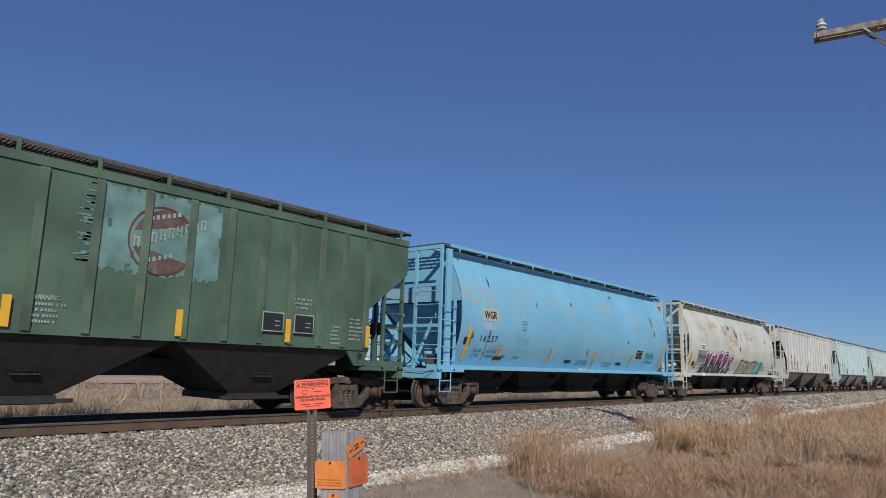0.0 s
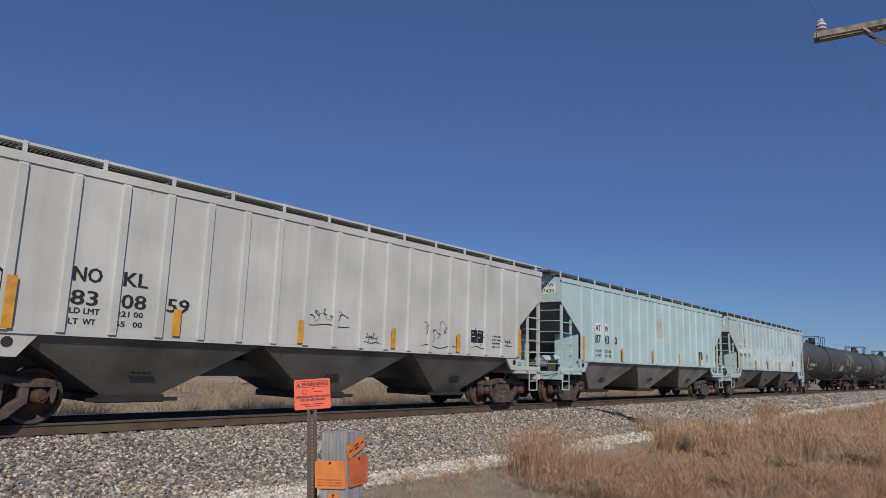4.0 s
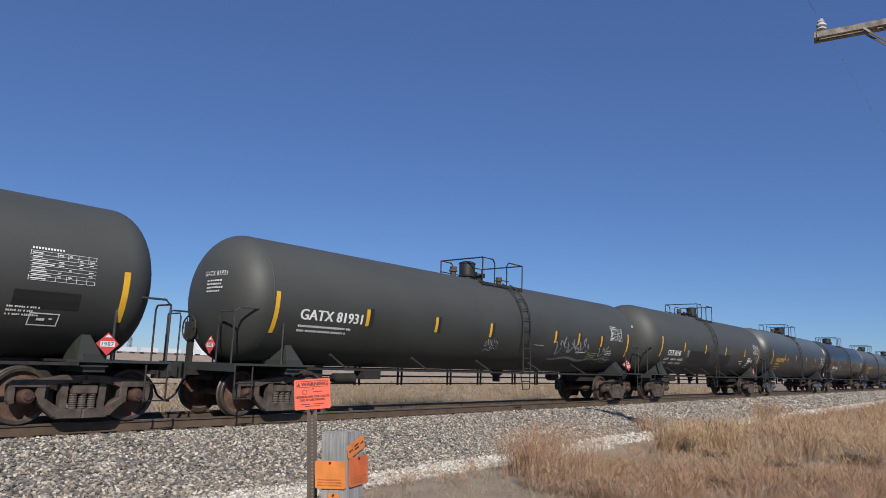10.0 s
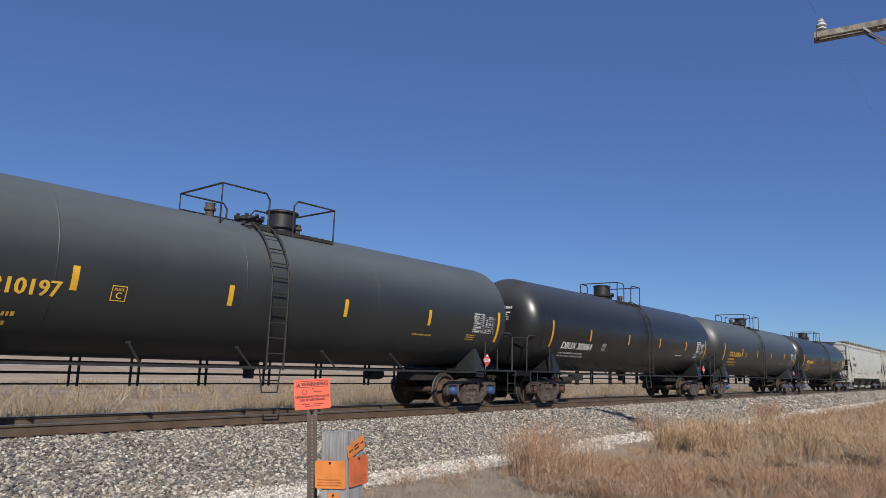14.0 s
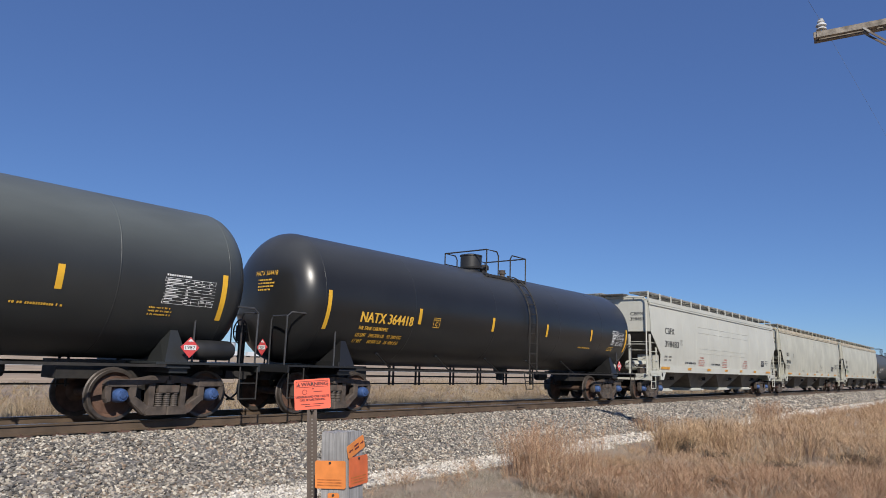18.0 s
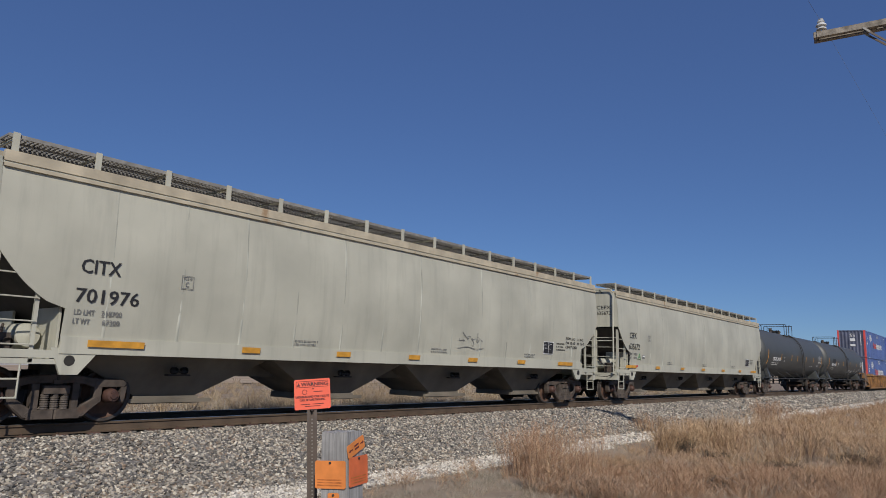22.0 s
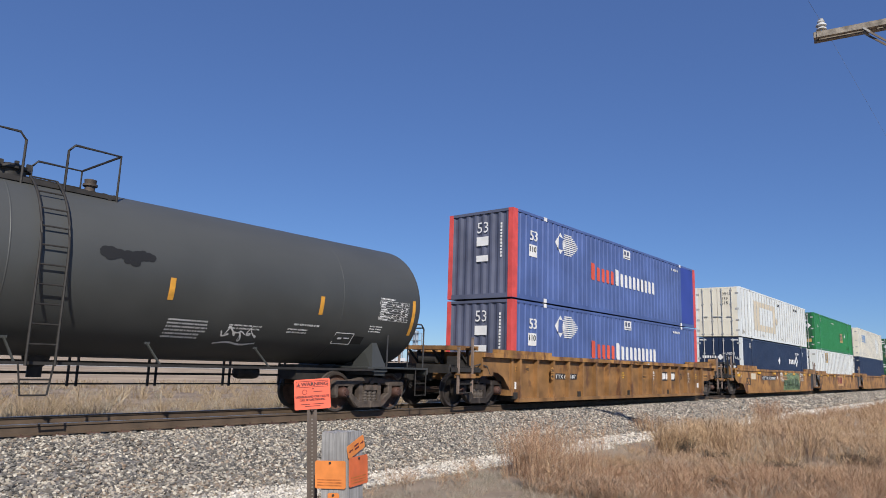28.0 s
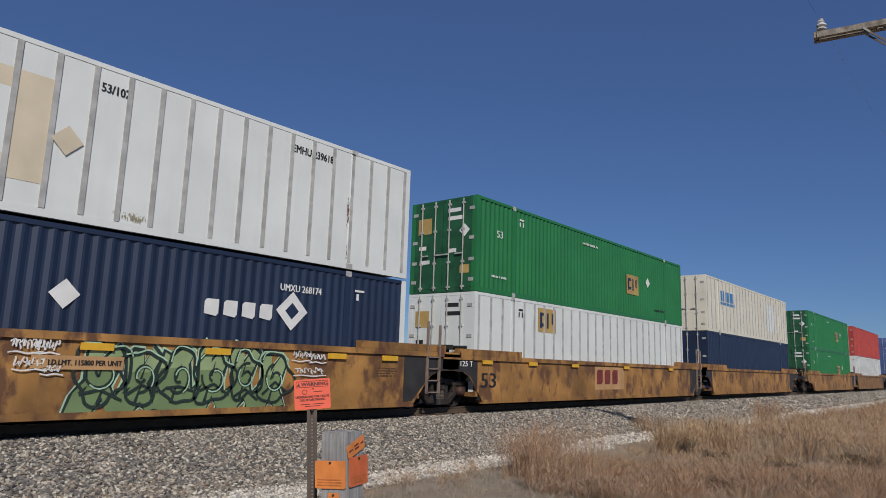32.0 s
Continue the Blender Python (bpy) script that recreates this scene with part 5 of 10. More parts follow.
def diamond(box_, x, z, r, y=-1.296, mat=None, name="diamond_mark"):
    s = Shape()
    s.add([(x - r, y, z), (x, y, z - r), (x + r, y, z), (x, y, z + r)], [(0, 1, 2, 3)])
    part(name, flat_mesh(name, s, mat or M_WHITE), box_)


# ---- the train, car by car ----
P_GREEN = shade("weathered_green_paint", (0.078, 0.132, 0.088), 0.5, var=0.35, scale=0.8, rust=0.2, streak=0.5, rustcol=(0.115, 0.085, 0.055))
P_GREENRIB = shade("rust_streaked_green_post", (0.088, 0.132, 0.09), 0.6, var=0.4, scale=1.4, rust=0.36, streak=0.5, rustcol=(0.15, 0.10, 0.07))
TANS, OCHRE, RUSTY, RUSTL = (0.36, 0.36, 0.25), (0.40, 0.27, 0.14), (0.20, 0.075, 0.04), (0.42, 0.27, 0.14)
P_BLUE = shade("light_blue_paint", (0.185, 0.44, 0.605), 0.45, var=0.11, scale=0.5, streak=0.10, spots=[(x - 22.185, z, a, b, c, q) for x, z, a, b, c, q in (
    (15.6, 3.2, 1.0, 0.35, TANS, 0.6), (15.9, 3.35, 0.35, 0.12, OCHRE, 0.5), (16.45, 2.95, 0.25, 0.5, TANS, 0.5), (18.0, 3.3, 1.2, 0.5, TANS, 0.28), (20.0, 3.3, 0.5, 0.12, TANS, 0.75), (21.0, 3.2, 0.4, 0.5, TANS, 0.35),
    (23.6, 3.35, 0.6, 0.28, TANS, 0.7), (22.6, 2.1, 0.9, 0.6, TANS, 0.22), (26.3, 3.25, 0.4, 0.35, TANS, 0.6), (26.4, 2.9, 0.35, 0.12, OCHRE, 0.75), (28.3, 2.9, 0.4, 0.6, TANS, 0.4), (24.5, 1.6, 2.5, 0.4, TANS, 0.2), (18.5, 1.5, 3.0, 0.3, TANS, 0.22))])
P_CREAM = shade("rusty_cream_paint", (0.54, 0.555, 0.48), 0.5, var=0.15, scale=0.7, rust=0.12, streak=0.25, rustcol=(0.30, 0.15, 0.07), spots=[(x - 39.415, z, a, b, c, q) for x, z, a, b, c, q in (
    (39.35, 3.25, 0.34, 0.55, RUSTY, 1.0), (38.35, 3.6, 0.45, 0.22, RUSTY, 0.9), (37.6, 3.45, 0.42, 0.3, RUSTY, 0.9), (38.75, 3.1, 0.2, 0.5, RUSTL, 0.9), (38.3, 3.0, 0.25, 0.6, RUSTL, 0.8), (34.65, 3.0, 0.3, 0.5, RUSTL, 0.7), (37.9, 2.9, 0.6, 0.5, RUSTL, 0.6),
    (38.6, 2.7, 0.7, 0.5, RUSTL, 0.5), (35.6, 3.5, 0.4, 0.25, RUSTL, 0.8), (36.3, 3.6, 0.4, 0.2, RUSTL, 0.8), (40.4, 3.2, 0.3, 0.35, RUSTL, 0.7), (41.5, 3.3, 0.45, 0.35, RUSTL, 0.9), (42.6, 2.3, 0.9, 0.22, RUSTL, 0.5), (44.6, 2.4, 0.45, 0.25, RUSTL, 0.8),
    (46.2, 2.4, 0.3, 0.4, RUSTL, 0.7), (43.3, 3.1, 0.6, 0.3, RUSTL, 0.4), (33.9, 3.4, 0.6, 0.22, RUSTL, 0.8), (40.9, 2.4, 0.8, 0.25, RUSTL, 0.4))])
P_GREY = shade("pale_grey_paint", (0.515, 0.515, 0.485), 0.5, var=0.14, scale=0.8, rust=0.06, streak=0.25)
P_MINT = shade("pale_blue_green_paint", (0.44, 0.56, 0.56), 0.5, var=0.1, scale=0.8, rust=0.03, streak=0.15)
P_PALE = shade("faded_pale_blue_paint", (0.435, 0.53, 0.525), 0.5, var=0.14, scale=0.9, rust=0.06, streak=0.2, spots=[(x - 92.65, z, a, b, c, q) for x, z, a, b, c, q in (
    (86.05, 3.5, 0.12, 0.6, RUSTL, 0.85), (86.85, 3.45, 0.12, 0.6, RUSTL, 0.8), (85.1, 3.2, 0.8, 0.9, TANS, 0.5), (87.8, 3.7, 0.4, 0.3, TANS, 0.5), (90.5, 3.6, 0.2, 0.3, RUSTL, 0.6), (89.2, 1.7, 3.0, 0.25, TANS, 0.5), (97.0, 3.4, 0.25, 0.4, RUSTL, 0.6), (94.0, 1.65, 3.0, 0.2, TANS, 0.4))])
P_STONE = shade("light_stone_grey_paint", (0.50, 0.495, 0.43), 0.45, var=0.08, scale=0.6, streak=0.12)
P_STONE2 = shade("dusty_stone_grey_paint", (0.455, 0.445, 0.365), 0.5, var=0.18, scale=0.6, streak=0.35)
# tank paints turn paler upwards: sky sheen and some dust put into the colour
P_TANK = shade("dull_black_tank_paint", (0.038, 0.040, 0.036), 0.6, var=0.25, scale=0.7, streak=0.25, sheen_dust=((0.082, 0.085, 0.077), 0.7, 1.7, 3.4))
P_TANK2 = shade("glossy_black_tank_paint", (0.028, 0.030, 0.030), 0.42, var=0.15, scale=0.7, streak=0.1, sheen_dust=((0.14, 0.158, 0.152), 0.75, 2.5, 3.85))
P_TANK4 = shade("clean_black_tank_paint", (0.017, 0.017, 0.017), 0.33, var=0.15, scale=0.7, streak=0.1, sheen_dust=((0.07, 0.074, 0.076), 0.75, 2.9, 4.0))
P_TANK3 = shade("grey_black_tank_paint", (0.052, 0.055, 0.053), 0.5, var=0.2, scale=0.7, streak=0.2, sheen_dust=((0.085, 0.088, 0.085), 0.7, 2.2, 3.7))
P_UNDER = shade("dark_underbody", (0.05, 0.043, 0.036), 0.75, var=0.4, scale=2.0, rust=0.2, rustcol=(0.12, 0.08, 0.05))
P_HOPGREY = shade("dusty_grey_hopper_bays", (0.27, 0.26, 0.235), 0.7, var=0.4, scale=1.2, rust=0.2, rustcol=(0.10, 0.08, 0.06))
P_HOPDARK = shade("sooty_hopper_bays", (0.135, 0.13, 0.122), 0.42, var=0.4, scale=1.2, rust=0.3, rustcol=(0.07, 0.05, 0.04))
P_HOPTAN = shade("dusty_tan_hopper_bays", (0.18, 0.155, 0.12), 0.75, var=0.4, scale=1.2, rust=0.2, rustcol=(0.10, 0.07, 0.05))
P_WELLBROWN = shade("rusty_brown_well_paint", (0.27, 0.14, 0.05), 0.6, var=0.45, scale=1.6, rust=0.6, streak=0.5, rustcol=(0.11, 0.052, 0.028))
P_WELLYEL = shade("faded_yellow_well_paint", (0.375, 0.19, 0.055), 0.6, var=0.5, scale=1.1, rust=0.78, streak=0.6, rustcol=(0.11, 0.05, 0.027))
P_PBLUE = shade("container_blue", (0.076, 0.121, 0.30), 0.5, var=0.25, scale=0.8, streak=0.12)
P_PBLUE2 = shade("container_dark_blue", (0.032, 0.056, 0.29), 0.45, var=0.15, scale=0.8)
P_PEND = shade("container_greyed_blue", (0.095, 0.105, 0.155), 0.5, var=0.3, scale=1.0)
P_CWHITE = shade("container_white", (0.69, 0.72, 0.70), 0.45, var=0.08, scale=0.8, streak=0.1)
P_CIVORY = shade("container_ivory", (0.70, 0.66, 0.54), 0.45, var=0.08, scale=0.8, streak=0.15)
P_NAVY = shade("container_navy", (0.015, 0.028, 0.064), 0.45, var=0.15, scale=0.8)
P_CGREEN = shade("container_green", (0.02, 0.17, 0.05), 0.45, var=0.12, scale=0.8)
# door ends in a darker, streaked green than the sides
P_CGREENEND = shade("dark_streaked_green_doors", (0.016, 0.10, 0.04), 0.5, var=0.35, scale=2.5, streak=0.4)
P_CRED = shade("container_red", (0.42, 0.06, 0.045), 0.5, var=0.2, scale=0.8)
P_TAN = shade("unpainted_tan_patch", (0.62, 0.54, 0.40), 0.55, var=0.12, scale=1.5)
P_BLUEGHOST = shade("faded_logo_blue", (0.14, 0.26, 0.24), 0.5, var=0.4, scale=2.0)

flat16 = lambda z: -1.58
# rounded sides: nearly half a barrel
def barrel(z):
    t = max(0.0, min(1.0, (z - 1.12) / 3.2))
    return -(1.60 - 0.50 * (1 - t / 0.45) ** 2.2) if t < 0.45 else -(1.60 - 0.62 * ((t - 0.45) / 0.55) ** 2.2)
def bowed(z):
    t = max(0.0, min(1.0, (z - 1.22) / 2.95))
    return -(1.52 + 0.10 * math.sin(t * math.pi))


def data_lines(car, x, z, h, rows, side, mat, pitch=1.55):
    """Readable lines of data, each a list of (text, offset, width)."""
    for i, row in enumerate(rows):
        for txt, a, w in row:
            lettering(car, txt, x + a, z - i * h * pitch, h, w, side, mat)


def reflectors(car, xs, z0, z1, side, mat=None, w=0.075, wide=None):
    for x in xs:
        if wide:
            patch(car, x, x + wide, z0, z1, side, mat or M_ORANGE, "reflector", 1, 0.02)
        else:
            patch(car, x - w, x + w, z0, z1, side, mat or M_ORANGE, "reflector", 1, 0.062)


def consolidated_box(car, x, z, side, off=0.0):
    patch(car, x, x + 0.62, z + 0.06, z + 0.46, lambda q: side(q) - off, M_WHITE, "stencil_panel", 1, 0.006, "white bordered black stencil panel")
    for a in (0.02, 0.32):
        patch(car, x + a, x + a + 0.28, z + 0.08, z + 0.44, lambda q: side(q) - off, M_BLACK, "stencil_field", 1, 0.009)
    bars(car, [(x + 0.05 + a, x + 0.05 + a + w, z + 0.14 + b, z + 0.155 + b) for a, b, w in ((0.0, 0.2, 0.1), (0.0, 0.1, 0.16), (0.3, 0.22, 0.16), (0.3, 0.08, 0.08))], lambda q: side(q) - off - 0.004, M_WHITE)


def stains(car, cx, side, spots, seed, n=420):
    """Rust bloom and grime: each a cloud of specks thinning outwards. Spots: x, z, width, height, material."""
    rnd = random.Random(seed)
    for sx, sz, sw, sh, m in spots:
        s = Shape()
        for i in range(n):
            a, b = sx + rnd.gauss(0, sw * 0.33), sz + sh * 0.5 + rnd.gauss(0, sh * 0.3)
            e, f = rnd.uniform(0.004, 0.014), rnd.uniform(0.008, 0.05)
            o = 0.006 + 0.00001 * i
            ring = [(a + e * math.cos(q) * rnd.uniform(0.6, 1.2), b + f * math.sin(q) * rnd.uniform(0.6, 1.2)) for q in (0, 1.2, 2.5, 3.7, 5.0)]
            s.add([(u - cx, side(v) - o, v) for u, v in ring], [tuple(range(5))])
        tagged(part("rust_stain", flat_mesh("rust_stain", s, m), car), kind="stuff")


RUST1 = shade("dark_rust_stain", (0.15, 0.06, 0.035), 0.8, var=0.4, scale=9)
GRIME = shade("tan_grime", (0.34, 0.30, 0.20), 0.7, var=0.3, scale=7)


def deco_green(car, cx, side):
    far = lambda z: -1.585
    reflectors(car, [3.9 - cx, 6.68 - cx, 9.1 - cx, 11.38 - cx], 1.52, 2.0, far, M_YELLOW, 0.065)
    rnd = random.Random(8)
    s = Shape()
    x = 5.02
    while x < 7.4:
        dx = rnd.uniform(0.03, 0.09)
        a, b = 2.53 + abs(rnd.gauss(0, 0.05)), 4.05 - abs(rnd.gauss(0, 0.04))
        cuts = sorted(rnd.uniform(a, b) for _ in range(2)) if rnd.random() < 0.35 else None
        for z0, z1 in (((a, cuts[0]), (cuts[0] + rnd.uniform(0.02, 0.2), b)) if cuts and cuts[0] < b - 0.4 else ((a, b),)):
            s.add([(x - cx, -1.589, z0), (x + dx - cx, -1.589, z0 + rnd.uniform(-0.03, 0.03)), (x + dx - cx, -1.589, z1), (x - cx, -1.589, z1)], [(0, 1, 2, 3)])
        x += dx
    for i in range(60):
        x, z = 5.0 + rnd.gauss(0, 0.06), rnd.uniform(2.6, 4.0)
        w = rnd.uniform(0.02, 0.12)
        s.add([(x - w - cx, -1.5875, z), (x + 0.1 - cx, -1.5875, z), (x + 0.1 - cx, -1.5875, z + 0.03), (x - w - cx, -1.5875, z + 0.025)], [(0, 1, 2, 3)])
    part("faded_logo_panel", flat_mesh("faded_logo_panel", s, P_BLUEGHOST), car, "ragged faded blue field where a logo was")
    fr = shade("faded_red", (0.125, 0.085, 0.07), 0.6, var=0.5, scale=5, streak=0.4)
    c0, cz, R0 = 6.24 - cx, 3.19, 0.58
    for sgn in (1, -1):
        s = Shape()
        arc = [(R0 * math.cos(t), R0 * math.sin(t)) for t in [math.radians(24 + 132 * i / 16) for i in range(17)]]
        s.add([(c0 + sgn * a, -1.594, cz + sgn * b + 0.22 * a) for a, b in arc], [tuple(range(17))])
        part("faded_logo_segment", flat_mesh("faded_logo_segment", s, fr), car)
    s = Shape()
    for i in range(40):
        a, b = 2 * math.pi * i / 40, 2 * math.pi * (i + 1) / 40
        s.add([(c0 + q * math.cos(t), -1.597, cz + q * math.sin(t)) for q, t in ((R0 + 0.01, a), (R0 + 0.045, a), (R0 + 0.045, b), (R0 + 0.01, b))], [(0, 1, 2, 3)])
    part("faded_logo_ring", flat_mesh("faded_logo_ring", s, shade("faded_dark_red", (0.13, 0.05, 0.045), 0.6, var=0.4, scale=4)), car)
    rim = shade("faded_white", (0.28, 0.36, 0.33), 0.6, var=0.4, scale=4)
    s = Shape()
    for i in range(9):
        x = 5.72 + i * 0.155
        z = 3.02 + i * 0.062
        for a, b, c, d in ((0, 0.035, 0, 0.19), (0.075, 0.11, 0, 0.19), (0.0, 0.11, 0.075 if i % 2 else 0.155, 0.11 if i % 2 else 0.19)):
            s.add([(x + u - cx, -1.600 - 0.0006 * (a > 0) - 0.001 * (b > 0.1), z + v) for u, v in ((a, c), (b, c), (b, d), (a, d))], [(0, 1, 2, 3)])
    for zz, n in ((3.5, 7), (2.78, 5)):
        for i in range(n):
            x = 6.24 + (i - n / 2) * 0.1
            s.add([(x + u - cx, -1.600, zz + 0.03 * i + v) for u, v in ((0, 0), (0.06, 0.01), (0.06, 0.09), (0, 0.08))], [(0, 1, 2, 3)])
    part("faded_logo_marks", flat_mesh("faded_logo_marks", s, rim), car)
    lettering(car, "WARNING", 4.24 - cx, 1.97, 0.08, 0.42, far, rim)
    for x0, x1 in ((8.45, 8.98), (9.24, 9.77)):
        patch(car, x0 - cx, x1 - cx, 1.72, 2.12, far, rim, "stencil_panel", 1, 0.066)
        patch(car, x0 + 0.025 - cx, x1 - 0.025 - cx, 1.745, 2.095, far, M_BLACK, "stencil_field", 1, 0.069)
        bars(car, [(x0 + 0.3 - cx, x0 + 0.44 - cx, 1.93, 1.95), (x0 + 0.3 - cx, x0 + 0.44 - cx, 1.84, 1.86)], lambda z: far(z) - 0.062, rim)
    for k, (x, z, w, n) in enumerate(((4.2, 1.88, 0.55, 4), (9.22, 2.42, 0.55, 3), (10.3, 1.9, 0.3, 5), (10.85, 2.1, 0.4, 6))):
        small_print(car, x - cx, z, w, n, far, rim, 0.09, k + 3)


def deco_blue(car, cx, side):
    patch(car, 15.93 - cx, 16.72 - cx, 2.46, 2.82, side, shade("cream_repaint", (0.46, 0.45, 0.35), 0.6, var=0.2, scale=6), "repaint_patch", 3, 0.004)
    patch(car, 15.93 - cx, 16.60 - cx, 2.20, 2.40, side, shade("pale_blue_repaint", (0.30, 0.46, 0.58), 0.6, var=0.15, scale=6), "repaint_patch", 2, 0.004)
    lettering(car, "WGR", 16.02 - cx, 2.52, 0.22, 0.60, side, M_BLACK)
    lettering(car, "16237", 15.95 - cx, 1.86, 0.18, 0.84, side, M_BLACK, bold=0.0)
    faded = shade("faded_blue_stencil", (0.10, 0.20, 0.28), 0.6, var=0.3, scale=8)
    data_lines(car, 15.80 - cx, 1.56, 0.085, ((("LD LMT", 0, 0.38), ("201000", 0.60, 0.50)), (("LT WT", -0.04, 0.34), ("62000", 0.60, 0.40), ("NEW", 1.38, 0.26), ("7-80", 2.05, 0.3))), side, faded, 1.7)
    bars(car, [(17.97 - cx, 18.27 - cx, 2.28, 2.30), (17.97 - cx, 18.27 - cx, 2.55, 2.57), (17.97 - cx, 17.99 - cx, 2.28, 2.57), (18.25 - cx, 18.27 - cx, 2.28, 2.57), (18.09 - cx, 18.16 - cx, 2.33, 2.41), (18.02 - cx, 18.22 - cx, 2.46, 2.49)], side, faded)
    patch(car, 16.45 - cx, 17.6 - cx, 1.67, 1.75, side, shade("pale_blue_band", (0.24, 0.40, 0.48), 0.6, var=0.2, scale=6), "repaint_patch", 1, 0.004)
    scrawl(car, 17.6 - cx, 1.6, 0.95, 0.7, side, faded, 23, 0.003)
    small_print(car, 21.9 - cx, 1.45, 0.9, 3, side, faded, 0.07, 14)
    small_print(car, 23.9 - cx, 1.42, 0.8, 3, side, faded, 0.07, 15)
    for x in (15.4, 17.02, 19.95, 23.1, 26.2, 29.1):
        patch(car, x - 0.06 - cx, x + 0.06 - cx, 1.30, 2.25 if x in (15.4, 29.1) else 1.80, side, M_YELLOW if x in (15.4, 29.1) else M_ORANGE, "reflector", 6, 0.01)
    for x in (16.85, 21.05, 25.0):
        patch(car, x - cx, x + 0.45 - cx, 1.36, 1.46, side, M_BLACK, "slot", 1, 0.012)
    patch(car, 15.2 - cx, 15.5 - cx, 1.75, 1.95, side, M_BLACK, "slot", 1, 0.008)
    consolidated_box(car, 26.5 - cx, 1.55, side)
    stains(car, cx, side, ((22.45, 1.62, 0.06, 0.22, RUST1), (16.36, 2.02, 0.04, 0.16, RUST1), (16.3, 1.4, 0.03, 0.5, RUST1), (15.55, 1.95, 0.08, 0.12, RUST1), (16.4, 3.5, 0.05, 0.2, RUST1), (18.9, 3.1, 0.03, 0.08, RUST1), (24.64, 3.9, 0.12, 0.08, RUST1), (27.9, 2.95, 0.08, 0.4, RUST1), (25.6, 2.2, 0.06, 0.12, RUST1), (28.1, 2.6, 0.08, 0.2, RUST1), (21.2, 3.3, 0.05, 0.1, RUST1)), 7, 60)
    lettering(car, "BRAE", 21.68 - cx, 1.10, 0.09, 0.52, lambda z: -1.522, M_WHITE)
    scrawl(car, 27.4 - cx, 1.5, 0.9, 0.5, side, shade("teal_spray", (0.03, 0.30, 0.33), 0.5), 5, 0.022)


def scrawl(car, x, z, w, h, side, mat, seed, r=0.014, loops=4):
    """A sprayed squiggle: one running line of uneven loops, a swash under it and a few dabs."""
    rnd = random.Random(seed)
    k = loops * 1.6
    a1, a2, p1, p2 = rnd.uniform(0.5, 0.9), rnd.uniform(0.3, 0.6), rnd.uniform(0, 6), rnd.uniform(0, 6)
    run = []
    for i in range(30 * loops):
        t = i / (30 * loops - 1)
        q = t * k * 6.283
        run.append((x + w * (0.06 + 0.84 * t) + w / k * 0.30 * math.sin(q + p1) + w / k * 0.16 * math.sin(q * 2.3 + p2),
                    z + h * (0.58 + 0.22 * a1 * math.cos(q) + 0.22 * a2 * math.cos(q * 1.7 + p2) + 0.12 * math.sin(q * 0.37 + p1))))
    strokes = [run, [(x + w * t / 8, z + h * (0.10 + 0.05 * math.sin(t * 1.1 + p1))) for t in range(9)]]
    s = Shape()
    for st in strokes:
        for j, ((a, b), (c, d)) in enumerate(zip(st, st[1:])):
            l = math.hypot(c - a, d - b) or 1
            e = r * (0.75 + 0.35 * math.sin(j * 0.4))
            nx, nz = -(d - b) / l * e, (c - a) / l * e
            o = 0.012 + 0.0005 * (j % 9)
            s.add([(q[0], side(q[1]) - o, q[1]) for q in ((a - nx, b - nz), (c - nx, d - nz), (c + nx, d + nz), (a + nx, b + nz))], [(0, 1, 2, 3)])
    return part("sprayed_scrawl", flat_mesh("sprayed_scrawl", s, mat), car)


def clip_low(poly, zc):
    """The part of a polygon above zc."""
    out = []
    for (a, b), (c, d) in zip(poly, poly[1:] + poly[:1]):
        if b >= zc:
            out.append((a, b))
        if (b >= zc) != (d >= zc):
            t = (zc - b) / (d - b)
            out.append((a + (c - a) * t, zc))
    return out


BLOCKS = (((-0.2, 0.0), (0.55, 0.0), (0.72, 0.18), (0.95, 0.0), (1.25, 0.04), (0.92, 0.42), (1.22, 0.86), (0.95, 1.0), (0.62, 0.70), (0.60, 0.95), (0.30, 1.02), (0.16, 0.84), (0.30, 0.45), (-0.05, 0.28)),
          ((-0.1, 0.05), (0.35, 0.0), (0.95, 0.02), (1.15, 0.22), (1.02, 0.75), (1.10, 0.92), (0.80, 1.0), (0.45, 0.86), (0.12, 0.92), (0.02, 0.60)),
          ((0.0, 0.0), (0.38, 0.08), (0.70, -0.02), (1.10, 0.05), (1.18, 0.30), (0.78, 0.38), (1.12, 0.90), (0.85, 0.98), (0.50, 0.68), (0.28, 1.0), (-0.02, 0.84), (0.22, 0.48), (-0.12, 0.20)))


